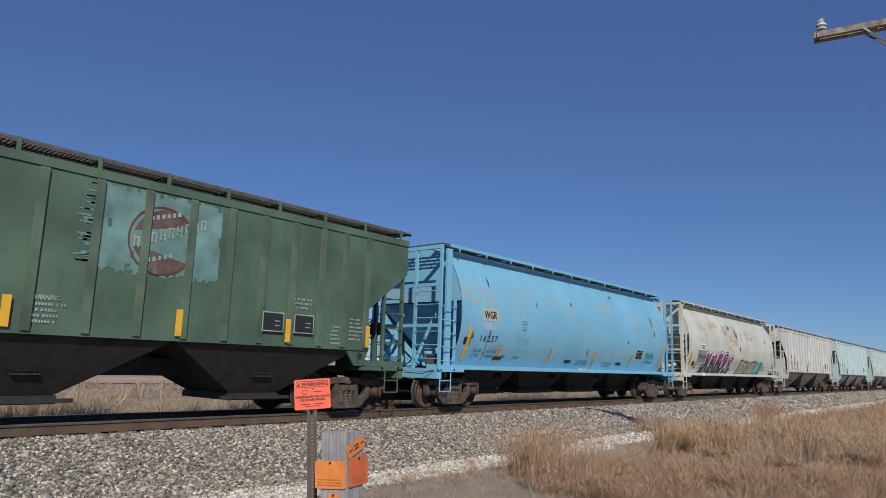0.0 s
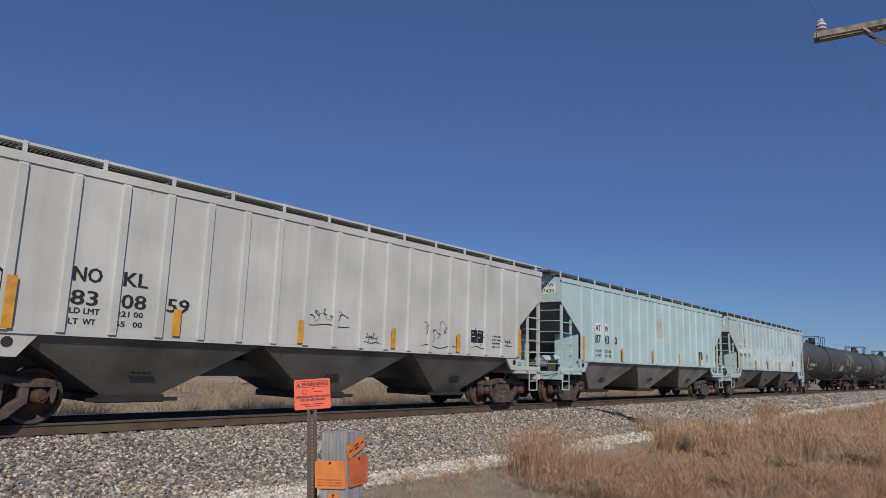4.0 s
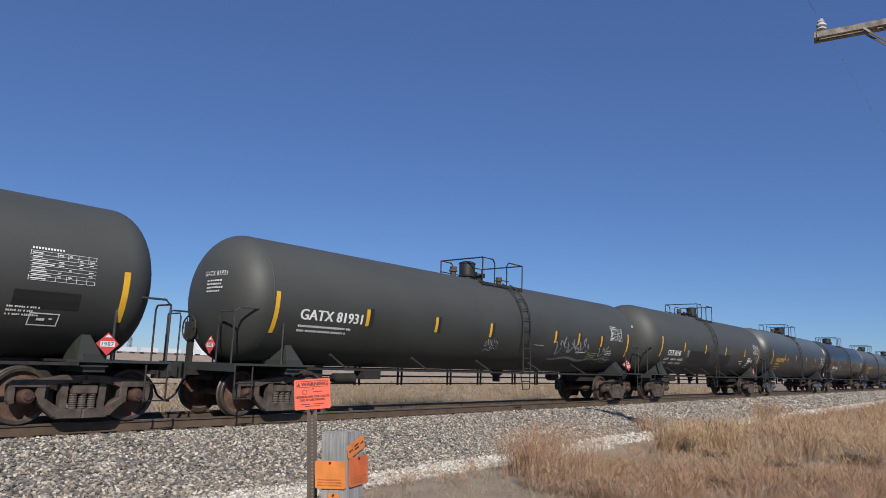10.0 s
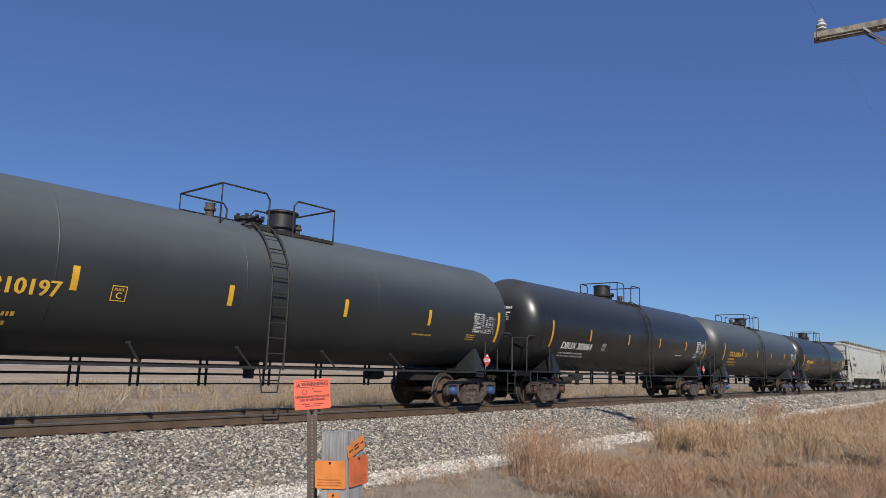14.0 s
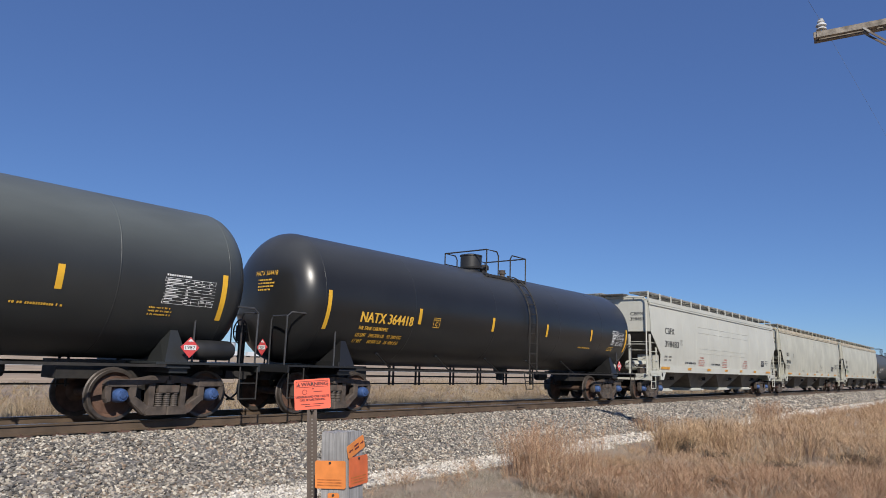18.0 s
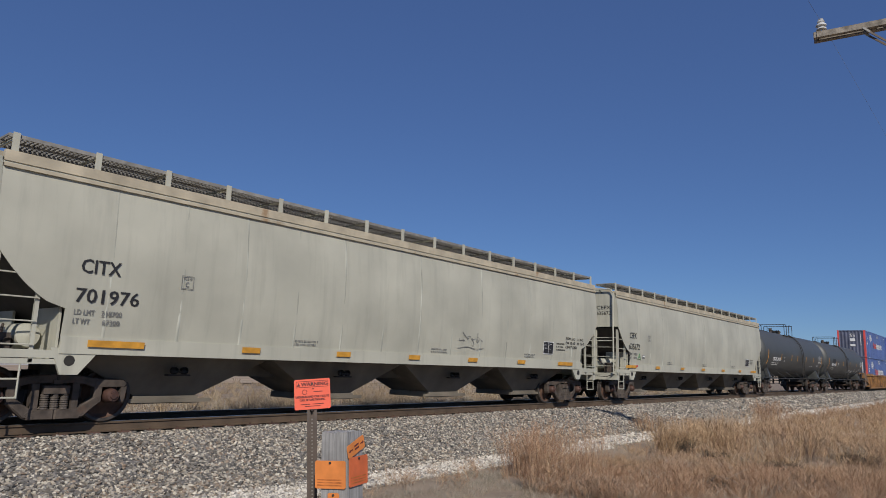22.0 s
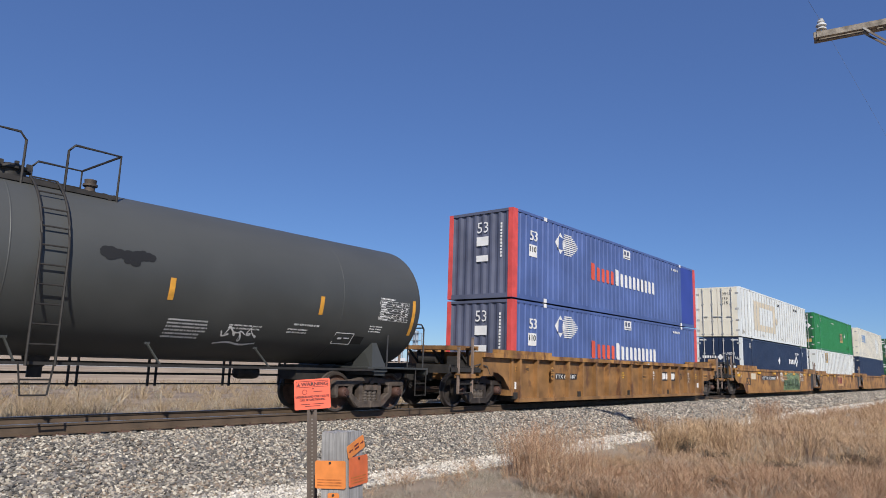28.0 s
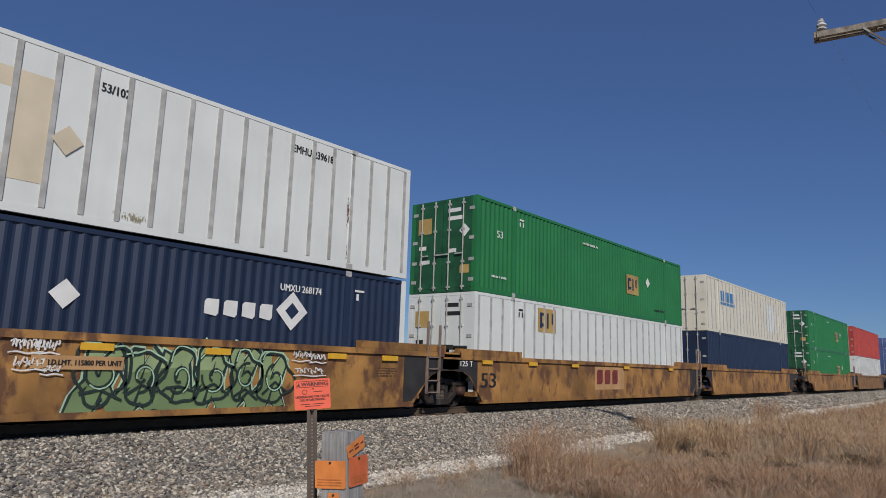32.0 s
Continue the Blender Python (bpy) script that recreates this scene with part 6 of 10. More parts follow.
def graffiti(car, x, z, w, h, n, side, fill, low, rim, seed, slant=0.15, edge=None):
    """A row of jagged sprayed shapes: dark edge, pale outline, two fills and pale slits."""
    rnd = random.Random(seed)
    layers = [Shape() for _ in range(5)]

    def lay(k, poly, off):
        if len(poly) < 3:
            return
        lo, hi = min(p[1] for p in poly), max(p[1] for p in poly)
        n = max(1, math.ceil((hi - lo) / 0.09)) if abs(side(lo) - side(hi)) > 0.01 else 1
        for i in range(n):
            strip = poly
            if n > 1:
                strip = clip_low(poly, lo + (hi - lo) * i / n)
                strip = [(a, -b) for a, b in clip_low([(a, -b) for a, b in strip], -(lo + (hi - lo) * (i + 1) / n))] if len(strip) > 2 else []
            if len(strip) > 2:
                layers[k].add([(a, side(b) - off, b) for a, b in strip], [tuple(range(len(strip)))])
    cw = w / n
    for i in range(n):
        form = BLOCKS[rnd.randrange(3)]
        a0, hh = x + cw * i, h * rnd.uniform(0.84, 1.0)
        P = [(a0 + cw * (u * 0.84 + rnd.uniform(-0.06, 0.06)) + slant * h * v, z + hh * (v + (rnd.uniform(-0.05, 0.05) if v > 0.1 else 0))) for u, v in form]
        mx, mz = sum(p[0] for p in P) / len(P), sum(p[1] for p in P) / len(P)
        grow = lambda g: [(a + (0.0 if abs(a - mx) < 1e-6 else g * (a - mx) / math.hypot(a - mx, b - mz)), max(z - 0.04, b + g * (b - mz) / math.hypot(a - mx, b - mz))) for a, b in P]
        d = 0.0004 * i
        lay(0, grow(0.115), 0.008 + d)
        lay(1, grow(0.075), 0.011 + d)
        lay(2, P, 0.0145 + d)
        lay(3, clip_low(P, z + hh * rnd.uniform(0.60, 0.70)), 0.0175 + d)
        for u, v, du, dv in ((0.5, 0.12, 0.07, 0.30), (0.58, 0.52, 0.05, 0.26), (0.12, 0.30, 0.10, 0.10)):
            u += rnd.uniform(-0.08, 0.08)
            c, e = a0 + cw * u + slant * h * v, z + hh * v
            lay(4, [(c - cw * du, e), (c + cw * du * 0.4, e + 0.01), (c + cw * du + 0.1 * h * dv, e + hh * dv), (c + 0.04, e + hh * dv * 0.8)], 0.021 + d)
    for k, (nm, m) in enumerate((("graffiti_edge", edge or low), ("graffiti_outline", rim), ("graffiti_shade", low), ("graffiti_fill", fill), ("graffiti_cutout", rim))):
        ob = part(nm, flat_mesh(nm, layers[k], m), car, "sprayed graffiti")


def mural(car, x, z, w, h, side, mats, seed):
    """Overlapping rounded letter-like shapes: pale field, mid tones, dark contours, light edges."""
    rnd = random.Random(seed)
    light, mid, dark, edge = mats
    field, inner, lines, rim = Shape(), Shape(), Shape(), Shape()

    def ribbon(sh, pts, r, off):
        for (a, b), (c, d) in zip(pts, pts[1:]):
            l = math.hypot(c - a, d - b) or 1
            nx, nz = -(d - b) / l * r, (c - a) / l * r
            sh.add([(q[0], side(q[1]) - off, q[1]) for q in ((a - nx, b - nz), (c - nx, d - nz), (c + nx, d + nz), (a + nx, b + nz))], [(0, 1, 2, 3)])

    n = max(5, int(w / 0.62))
    for i in range(n):
        cx_ = x + w * (i + 0.5) / n
        cz = z + h * rnd.uniform(0.44, 0.56)
        rx, rz = w / n * rnd.uniform(0.5, 0.68), h * rnd.uniform(0.40, 0.50)
        ph = [rnd.uniform(0, 6.28) for _ in range(3)]
        ring = []
        for j in range(28):
            a = j * 2 * math.pi / 28
            q = 1 + 0.16 * math.sin(3 * a + ph[0]) + 0.10 * math.sin(5 * a + ph[1])
            ring.append((cx_ + rx * q * math.cos(a), min(z + h, max(z, cz + rz * q * math.sin(a)))))
        field.add([(p[0], side(p[1]) - 0.008 - 0.0006 * i, p[1]) for p in ring], [tuple(range(28))])
        small = [(cx_ + (p[0] - cx_) * 0.62 + 0.03, cz + (p[1] - cz) * 0.62) for p in ring]
        inner.add([(p[0], side(p[1]) - 0.0175 - 0.0004 * i, p[1]) for p in small], [tuple(range(28))])
        ribbon(lines, ring + ring[:1], 0.026, 0.022)
        ribbon(rim, [(p[0] + 0.03, p[1] + 0.03) for p in ring[2:12]], 0.013, 0.025)
        curl = []
        for j in range(20):
            t = j / 19
            a = ph[2] + t * 7.5
            q = 0.62 * (1 - t * 0.75)
            curl.append((cx_ + rx * q * math.cos(a), cz + rz * q * math.sin(a)))
        ribbon(lines, curl, 0.022, 0.024)
        ribbon(rim, [(p[0] + 0.02, p[1] - 0.025) for p in curl[3:14]], 0.012, 0.027)
        ribbon(lines, [(cx_ - rx * 0.7, z + h * rnd.uniform(0.1, 0.3)), (cx_, z + h * rnd.uniform(0.25, 0.45)), (cx_ + rx * 0.8, z + h * rnd.uniform(0.05, 0.3))], 0.022, 0.024)
    for nm, sh, m in (("graffiti_fill", field, light), ("graffiti_shade", inner, mid), ("graffiti_outline", lines, dark), ("graffiti_highlight", rim, edge)):
        if m is None:
            continue
        part(nm, flat_mesh(nm, sh, m), car, "sprayed graffiti")


def deco_cream(car, cx, side):
    patch(car, 33.45 - cx, 34.5 - cx, 2.27, 2.58, side, M_WHITE, "white_patch", 3, 0.006)
    lettering(car, "D SRC", 33.54 - cx, 2.32, 0.2, 0.88, side, M_BLACK)
    patch(car, 33.42 - cx, 34.52 - cx, 1.67, 2.26, side, shade("grey_patch", (0.22, 0.24, 0.25), 0.6), "grey_patch", 3, 0.006)
    lettering(car, "770310", 33.55 - cx, 1.85, 0.2, 0.86, side, M_BLACK)
    data_lines(car, 33.15 - cx, 1.52, 0.10, ((("LD LMT", 0, 0.55), ("207000", 0.85, 0.55)), (("LT WT", 0, 0.45), ("56000", 0.85, 0.48))), side, M_BLACK)
    for x in (32.55, 35.15, 38.0, 47.0):
        patch(car, x - 0.06 - cx, x + 0.06 - cx, 1.3, 2.15 if x < 34 or x > 46 else 1.75, side, M_YELLOW, "reflector", 6, 0.03)
    white, magenta, purple = shade("spray_white", (0.75, 0.74, 0.76), 0.6), shade("spray_magenta", (0.27, 0.035, 0.16), 0.6, col2=(0.15, 0.02, 0.11)), shade("spray_purple", (0.022, 0.014, 0.05), 0.6)
    graffiti(car, 34.35 - cx, 1.15, 4.35, 1.1, 5, side, magenta, purple, white, 3, 0.15, purple)
    teal, orange = shade("spray_teal", (0.05, 0.42, 0.40), 0.6), shade("spray_tan", (0.42, 0.33, 0.22), 0.6)
    graffiti(car, 40.0 - cx, 1.2, 1.5, 0.75, 2, side, orange, orange, purple, 11)
    graffiti(car, 41.0 - cx, 1.22, 0.6, 0.72, 1, side, teal, teal, purple, 12)
    graffiti(car, 41.7 - cx, 1.22, 1.2, 0.7, 2, side, orange, orange, purple, 13)
    graffiti(car, 42.8 - cx, 1.22, 0.7, 0.7, 1, side, teal, teal, magenta, 14)
    graffiti(car, 43.75 - cx, 1.22, 0.7, 0.72, 1, side, teal, teal, purple, 15)
    scrawl(car, 39.0 - cx, 1.35, 0.8, 0.6, side, shade("spray_pale_green", (0.32, 0.45, 0.33), 0.6), 2)
    scrawl(car, 44.2 - cx, 1.4, 1.0, 0.4, side, magenta, 7)
    rust1 = RUST1
    stains(car, cx, side, ((39.5, 3.0, 0.12, 0.3, rust1), (38.45, 3.55, 0.25, 0.1, rust1), (39.9, 2.4, 0.15, 0.2, rust1), (42.2, 3.1, 0.12, 0.15, rust1), (45.0, 3.0, 0.06, 0.2, rust1)), 4, 90)
    patch(car, 32.9 - cx, 33.15 - cx, 1.5, 1.72, side, M_BLACK, "jacking_slot", 2, 0.012)
    patch(car, 34.0 - cx, 34.3 - cx, 1.03, 1.2, lambda z: -1.525, M_WHITE, "tag", 1, 0.006)


def deco_ribbed(mark, x_mark, x_num, pieces, refl, seed, patchy=False, tan=None, scr=(), half=8.3):
    def deco(car, cx, side):
        for txt, x, z, hgt, w, bg in pieces:
            if bg:
                patch(car, x - 0.05 - cx, x + w + 0.05 - cx, z - (0.26 if patchy else 0.10), z + hgt + 0.07, side, M_WHITE, "white_patch", 1, 0.004)
            lettering(car, txt, x - cx, z, hgt, w, side, M_BLACK)
        reflectors(car, [x - cx for x in refl[:1] + refl[-1:]], 1.5, 2.3, side)
        reflectors(car, [x - cx for x in refl[1:-1]], 1.52, 2.0, side)
        if patchy:
            patch(car, 87.45 - cx, 88.0 - cx, 2.34, 2.62, side, M_WHITE, "white_patch", 1, 0.004)
            data_lines(car, 87.5 - cx, 1.74, 0.07, ((("LT WT", 0, 0.3),),), side, M_FAINT)
            stains(car, cx, side, ((85.72, 3.2, 0.10, 0.9, RUST1), (85.75, 2.6, 0.08, 0.6, RUST1), (86.2, 3.75, 0.25, 0.2, GRIME), (86.9, 3.7, 0.2, 0.25, GRIME), (86.65, 2.85, 0.07, 0.3, RUST1), (86.95, 2.85, 0.05, 0.25, RUST1)), 19, 50)
        else:
            data_lines(car, pieces[0][1] - cx, 1.80, 0.09, ((("LD", 0, 0.16), ("LMT", 0.22, 0.25), ("221", 0.75, 0.22), ("00", 1.05, 0.16)), (("LT", 0, 0.15), ("WT", 0.22, 0.2), ("65", 0.75, 0.16), ("00", 1.05, 0.16))), side, M_BLACK, 1.9)
        consolidated_box(car, refl[-1] - 2.4 - cx, 1.72, side)
        small_print(car, refl[-1] - 1.35 - cx, 2.0, 0.5, 4, side, M_BLACK, 0.1, seed + 1)
        for i, (x, z, w, hh, m) in enumerate(scr):
            scrawl(car, x - cx, z, w, hh, side, m, seed + i, 0.008, 3)
        if tan:
            patch(car, tan[0] - cx, tan[1] - cx, tan[2], tan[3], side, shade("tan_paint_patch", (0.50, 0.47, 0.42), 0.6), "paint_patch", 1, 0.004)
        if patchy:
            stains(car, cx, side, ((96.95, 3.45, 0.121, 0.300, RUST1), (97.4, 2.9, 0.055, 0.525, RUST1), (96.2, 2.5, 0.055, 0.225, RUST1), (95.2, 2.6, 0.055, 0.188, RUST1), (91.6, 2.45, 0.077, 0.375, RUST1), (91.2, 1.9, 0.110, 0.150, RUST1), (94.4, 2.35, 0.077, 0.225, RUST1), (90.8, 1.85, 0.220, 0.375, GRIME), (94.5, 1.75, 0.220, 0.300, GRIME), (88.7, 2.2, 0.110, 0.300, GRIME)), 9, 60)
            r = random.Random(seed)
            pm = shade("repaint_white", (0.56, 0.635, 0.63), 0.55, var=0.15, scale=3, rust=0.08, streak=0.15, rustcol=(0.30, 0.25, 0.18))
            for i in range(17):
                x = cx - 6.84 + 0.8047 * i + 0.075
                if i < 3:
                    continue
                if x > refl[-1] - 0.4:
                    break
                top = 1.54 + r.uniform(0.8, 1.35) * (1.0 if i < 13 else 0.75)
                s = Shape()
                rim = [(x + 0.655 * j / 6 - cx, top + r.uniform(-0.025, 0.025)) for j in range(7)]
                s.add([(x - cx, side(2) - 0.004, 1.54), (x + 0.655 - cx, side(2) - 0.004, 1.54)] + [(a, side(2) - 0.004, b) for a, b in rim[::-1]], [tuple(range(9))])
                part("repainted_panel", flat_mesh("repainted_panel", s, pm), car)
        # mark on the leading end
        v, f = glyphs(mark)
        for txt, z in ((mark, 3.92), (pieces[-1][6] if len(pieces[-1]) > 6 else x_num, 3.72)):
            v, f = glyphs(txt)
            s = Shape()
            sx = 0.55 / v[:, 0].max()
            xe = -half - 0.012
            s.add([(xe, -0.75 - a * sx, z + b * 0.13) for a, b in v], f)
            part("lettering", flat_mesh("lettering", s, M_BLACK), car)
        part("number_panel", flat_mesh("number_panel", Shape().add([(xe + 0.006, -0.70, 3.68), (xe + 0.006, -1.36, 3.68), (xe + 0.006, -1.36, 4.09), (xe + 0.006, -0.70, 4.09)], [(0, 1, 2, 3)]), M_WHITE), car, "white panel with the car's number")
    return deco


M_FADERED = shade("faded_red_stencil", (0.50, 0.20, 0.165), 0.6, var=0.2, scale=5)
M_FAINT = shade("faint_grey_stencil", (0.20, 0.20, 0.19), 0.6, var=0.3, scale=5)


def deco_modern(mark, number, xt, w1, w2, z1, z2, hh, refl, seed, scr=None, load=("218700", "67300")):
    def deco(car, cx, side):
        lettering(car, mark, xt - cx, z1, hh, w1, side, M_BLACK, bold=0.003)
        lettering(car, number, xt - 0.03 - cx, z2, hh, w2, side, M_BLACK, bold=0.003)
        data_lines(car, xt - 0.02 - cx, 1.78, 0.085, ((("LD LMT", 0, 0.32), (load[0], 0.43, 0.34)), (("LT WT", 0, 0.26), (load[1], 0.46, 0.29))), side, M_FAINT, 1.7)
        if mark == "CBFX":
            for xx, w in ((236.3, 1.38), (239.9, 1.3)):
                lettering(car, "DO NOT HAMMER ON CAR", xx - cx, 1.56, 0.085, w, side, M_BLACK)
            for i in range(4):
                s = Shape()
                z = (2.1, 2.32, 3.07, 3.34)[i]
                y = side(z)
                s.box(238.0 - cx, 246.0 - cx, y - 0.012, y + 0.012, z - 0.008, z + 0.008)
                part("stiffener", s.mesh("stiffener", P_STONE), car)
        if mark == "CITX":
            data_lines(car, 270.2 - cx, 2.12, 0.09, ((("EXW 10-2", 0, 0.62), ("H 9-2", 0.8, 0.4)), (("EW 10-10", 0, 0.62), ("H 15-0", 0.8, 0.45)), (("CU FT 5351", 0, 0.75),)), side, M_BLACK)
        xq = xt + 1.75 - cx
        bars(car, [(xq, xq + 0.24, 2.38, 2.392), (xq, xq + 0.24, 2.608, 2.62), (xq, xq + 0.012, 2.38, 2.62), (xq + 0.228, xq + 0.24, 2.38, 2.62)], side, M_FAINT, "plate_mark")
        lettering(car, "C", xq + 0.08, 2.42, 0.09, 0.07, side, M_FAINT)
        lettering(car, "PLATE", xq + 0.04, 2.55, 0.04, 0.16, side, M_FAINT)
        if mark == "CEFX":
            green = shade("green_spray_paint", (0.10, 0.30, 0.12), 0.6, var=0.2)
            s = Shape()
            for (a, b), (c, d_) in (((0.83, 1.62), (0.98, 1.86)), ((0.98, 1.86), (1.08, 1.62)), ((0.83, 1.66), (1.14, 1.60)), ((0.92, 1.72), (0.98, 1.76)), ((0.92, 1.72), (0.98, 1.69)), ((0.98, 1.76), (1.01, 1.72))):
                s.beam((xt + a - cx, side(b) - 0.008, b), (xt + c - cx, side(d_) - 0.008, d_), 0.018, 0.006)
            part("spray_mark", s.mesh("spray_mark", green), car, "green sprayed triangle")
            patch(car, xt + 0.585 - cx, xt + 0.725 - cx, 1.32, 1.40, side, M_RED, "sticker", 1, 0.078, "small red sticker")
            patch(car, xt + 1.255 - cx, xt + 1.49 - cx, 1.66, 1.80, side, M_FAINT, "paper_label", 1, 0.005)
            patch(car, xt + 1.27 - cx, xt + 1.475 - cx, 1.73, 1.785, side, M_WHITE, "paper_label", 1, 0.008)
        for i, x in enumerate(refl):
            patch(car, x - cx, x + (0.95 if i in (0, len(refl) - 1) else 0.42) - cx, 1.27, 1.38, side, M_ORANGE, "reflector", 1, 0.075)
        if mark == "CBFX":
            for xx, zz in ((238.05, 1.85), (241.55, 1.83), (245.0, 1.84)):
                lettering(car, "WARNING", xx + 0.2 - cx, zz, 0.07, 0.5, side, M_FADERED)
                small_print(car, xx - cx, zz - 0.10, 0.9, 4, side, M_FADERED, 0.085, seed + int(xx))
        for k in range(3 if mark != "CBFX" else 0):
            small_print(car, refl[0] + 4.2 + k * 4.4 - cx, 1.55, 0.7, 2, side, M_FAINT, 0.07, seed + k)
        consolidated_box(car, refl[-1] - 0.9 - cx, 1.55, side)
        small_print(car, refl[-1] - 0.1 - cx, 1.95, 0.6, 3, side, M_BLACK, 0.1, seed + 9)
        if scr:
            scrawl(car, scr[0] - cx, scr[1], scr[2], scr[3], side, M_FAINT, seed, 0.009, 3)
        for txt, z in ((mark, 3.5), (number, 3.28)):
            v, f = glyphs(txt)
            s = Shape()
            sx = 0.6 / v[:, 0].max()
            s.add([(-9.62 - 0.012, -0.72 - a * sx, z + b * 0.14) for a, b in v], f)
            part("lettering", flat_mesh("lettering", s, M_BLACK), car)
    return deco


M_RUSTBOARD = shade("rusty_running_board", (0.055, 0.03, 0.026), 0.8, var=0.35, scale=3)
# slope paint darkened for the shade below the ends, with rust and streaks
P_SLOPE = shade("shaded_slope_paint", (0.16, 0.16, 0.16), 0.7, var=0.3, scale=1.5, rust=0.15, streak=0.4)
RIB = dict(zA=3.36, zB=2.36, zb=1.50, zt=4.13, side=flat16, rise=0.28)
hopper_car(-2.45, 11.36, "weathered dark green ribbed covered hopper car with a faded logo", P_GREEN, M_STEEL_DARK, 8.27, 6.95, ribs=18, wz=-0.05, bays=3, top_mat=P_GREEN, hop_mat=M_STEEL_DARK, deco=deco_green, rib_w=0.15, rib_mat=P_GREENRIB, rib_at=[-6.89, -6.1, -5.3, -4.5, -3.65, -2.8, -1.95, -1.1, -0.25, 0.63, 1.48, 2.34, 3.18, 3.97, 4.73, 5.5, 6.18, 6.89], edge=(M_MESH, 0.02), **RIB)
hopper_car(15.37, 29.0, "light blue round-sided covered hopper car on black trucks", P_BLUE, M_STEEL_DARK, 7.2, 7.1, 1.2, 1.15, 1.12, 4.28, barrel, 0.2, seams=7, bays=4, bay_w=3.2, bay_b=0.95, bay_y=(0.75, 0.4), cage=8.05, edge=(P_BLUE, 0.06), sill=(1.05, 1.17, 0.42), deco=deco_blue, wy=(-1.3, -0.65), wz=-0.17)
hopper_car(32.55, 46.28, "rust-stained cream round-sided covered hopper car with magenta graffiti", P_CREAM, M_STEEL_DARK, 7.2, 7.1, 1.2, 1.15, 1.12, 4.28, barrel, 0.2, seams=7, bays=4, bay_w=3.2, bay_b=0.95, bay_y=(0.75, 0.4), cage=8.05, edge=(P_CREAM, 0.03), sill=(1.05, 1.17, 0.42), deco=deco_cream, wy=(-1.3, -0.65), wz=-0.17)
BLK = M_BLACK
M_PINK = shade("spray_pink", (0.62, 0.12, 0.32), 0.6)
hopper_car(50.0, 63.95, "pale grey ribbed covered hopper car with black scrawls", P_GREY, M_STEEL_DARK, 8.3, 6.98, ribs=18, hop_mat=P_HOPDARK, rib_w=0.15, edge=(P_GREY, 0.02), wz=-0.09,
           deco=deco_ribbed("NOKL", 0, "830859", [("NO", 50.98, 2.32, 0.24, 0.45, False), ("KL", 51.80, 2.32, 0.24, 0.42, False), ("83", 50.98, 1.94, 0.24, 0.42, False), ("08", 51.80, 1.94, 0.24, 0.42, False), ("59", 52.62, 1.94, 0.24, 0.42, False)], [50.1, 52.8, 55.6, 58.42, 60.95, 63.95], 21,
                            scr=((55.8, 1.9, 1.2, 0.45, BLK), (59.5, 1.55, 1.4, 0.8, BLK), (61.6, 1.62, 0.8, 0.6, BLK), (57.5, 1.6, 0.5, 0.25, BLK), (63.1, 1.75, 0.5, 0.25, BLK))), **RIB)
hopper_car(67.93, 81.75, "pale blue-green ribbed covered hopper car, clean paint", P_MINT, M_STEEL_DARK, 8.28, 6.93, ribs=18, wz=-0.09, hop_mat=P_HOPGREY, ends_dark=P_SLOPE,
           deco=deco_ribbed("ATW", 0, "87430", [("AT", 69.0, 2.56, 0.22, 0.38, True), ("W", 69.72, 2.56, 0.22, 0.28, True), ("87", 68.98, 2.12, 0.3, 0.4, False), ("43", 69.66, 2.12, 0.3, 0.4, False), ("0", 70.54, 2.12, 0.3, 0.18, False)],
                            [68.0, 71.1, 74.0, 76.9, 79.6, 81.9], 31, tan=(74.47, 75.28, 2.58, 3.4), half=8.28), **RIB)
hopper_car(85.75, 99.55, "faded pale blue ribbed covered hopper car with white repainted panels", P_PALE, M_STEEL_DARK, 8.3, 6.9, ribs=18, wz=-0.09, hop_mat=P_HOPDARK, ends_dark=P_SLOPE, edge=(M_RUSTBOARD, 0.09),
           deco=deco_ribbed("RCPE", 0, "462422", [("RC", 86.02, 2.58, 0.2, 0.4, True), ("PE", 86.74, 2.58, 0.2, 0.4, True), ("46", 86.0, 2.15, 0.21, 0.4, False), ("24", 86.72, 2.15, 0.21, 0.4, False), ("22", 87.53, 2.15, 0.21, 0.4, False)],
                            [85.86, 88.86, 91.37, 94.09, 96.9, 99.8], 41, patchy=True, scr=((89.9, 1.65, 0.45, 0.35, M_PINK), (90.7, 1.65, 0.6, 0.35, M_PINK), (93.1, 1.65, 0.7, 0.4, M_PINK), (95.9, 1.62, 0.7, 0.5, M_PINK))), **RIB)

A7 = [103.25, 106.06, 109.05, 112.22, 114.45, 117.15, 120.3]
GHOST = shade("darker_repaint", (0.011, 0.011, 0.011), 0.6, var=0.2)
PALESPRAY = shade("pale_spray", (0.42, 0.42, 0.40), 0.6, var=0.2)


DARKSPRAY = shade("grey_blue_spray", (0.20, 0.205, 0.215), 0.7, var=0.3, scale=6)
CREAMSPRAY = shade("cream_spray", (0.52, 0.49, 0.38), 0.6, var=0.2, scale=4)


def cloud(car, x0, x1, z, h, side, mat, seed):
    """A soft-edged sprayed-out patch: many overlapping rounds along a line."""
    r = random.Random(seed)
    s = Shape()
    for i in range(46):
        a, b, e = r.uniform(x0, x1), z + r.gauss(0, h * 0.22), h * r.uniform(0.16, 0.34)
        s.add([(a + 1.5 * e * math.cos(q * 0.5236), side(b + e * math.sin(q * 0.5236)) - 0.007 - 0.00002 * i, b + e * math.sin(q * 0.5236)) for q in range(12)], [tuple(range(12))])
    tagged(part("sprayed_patch", flat_mesh("sprayed_patch", s, mat), car, "dark sprayed-over patch"), kind="stuff")


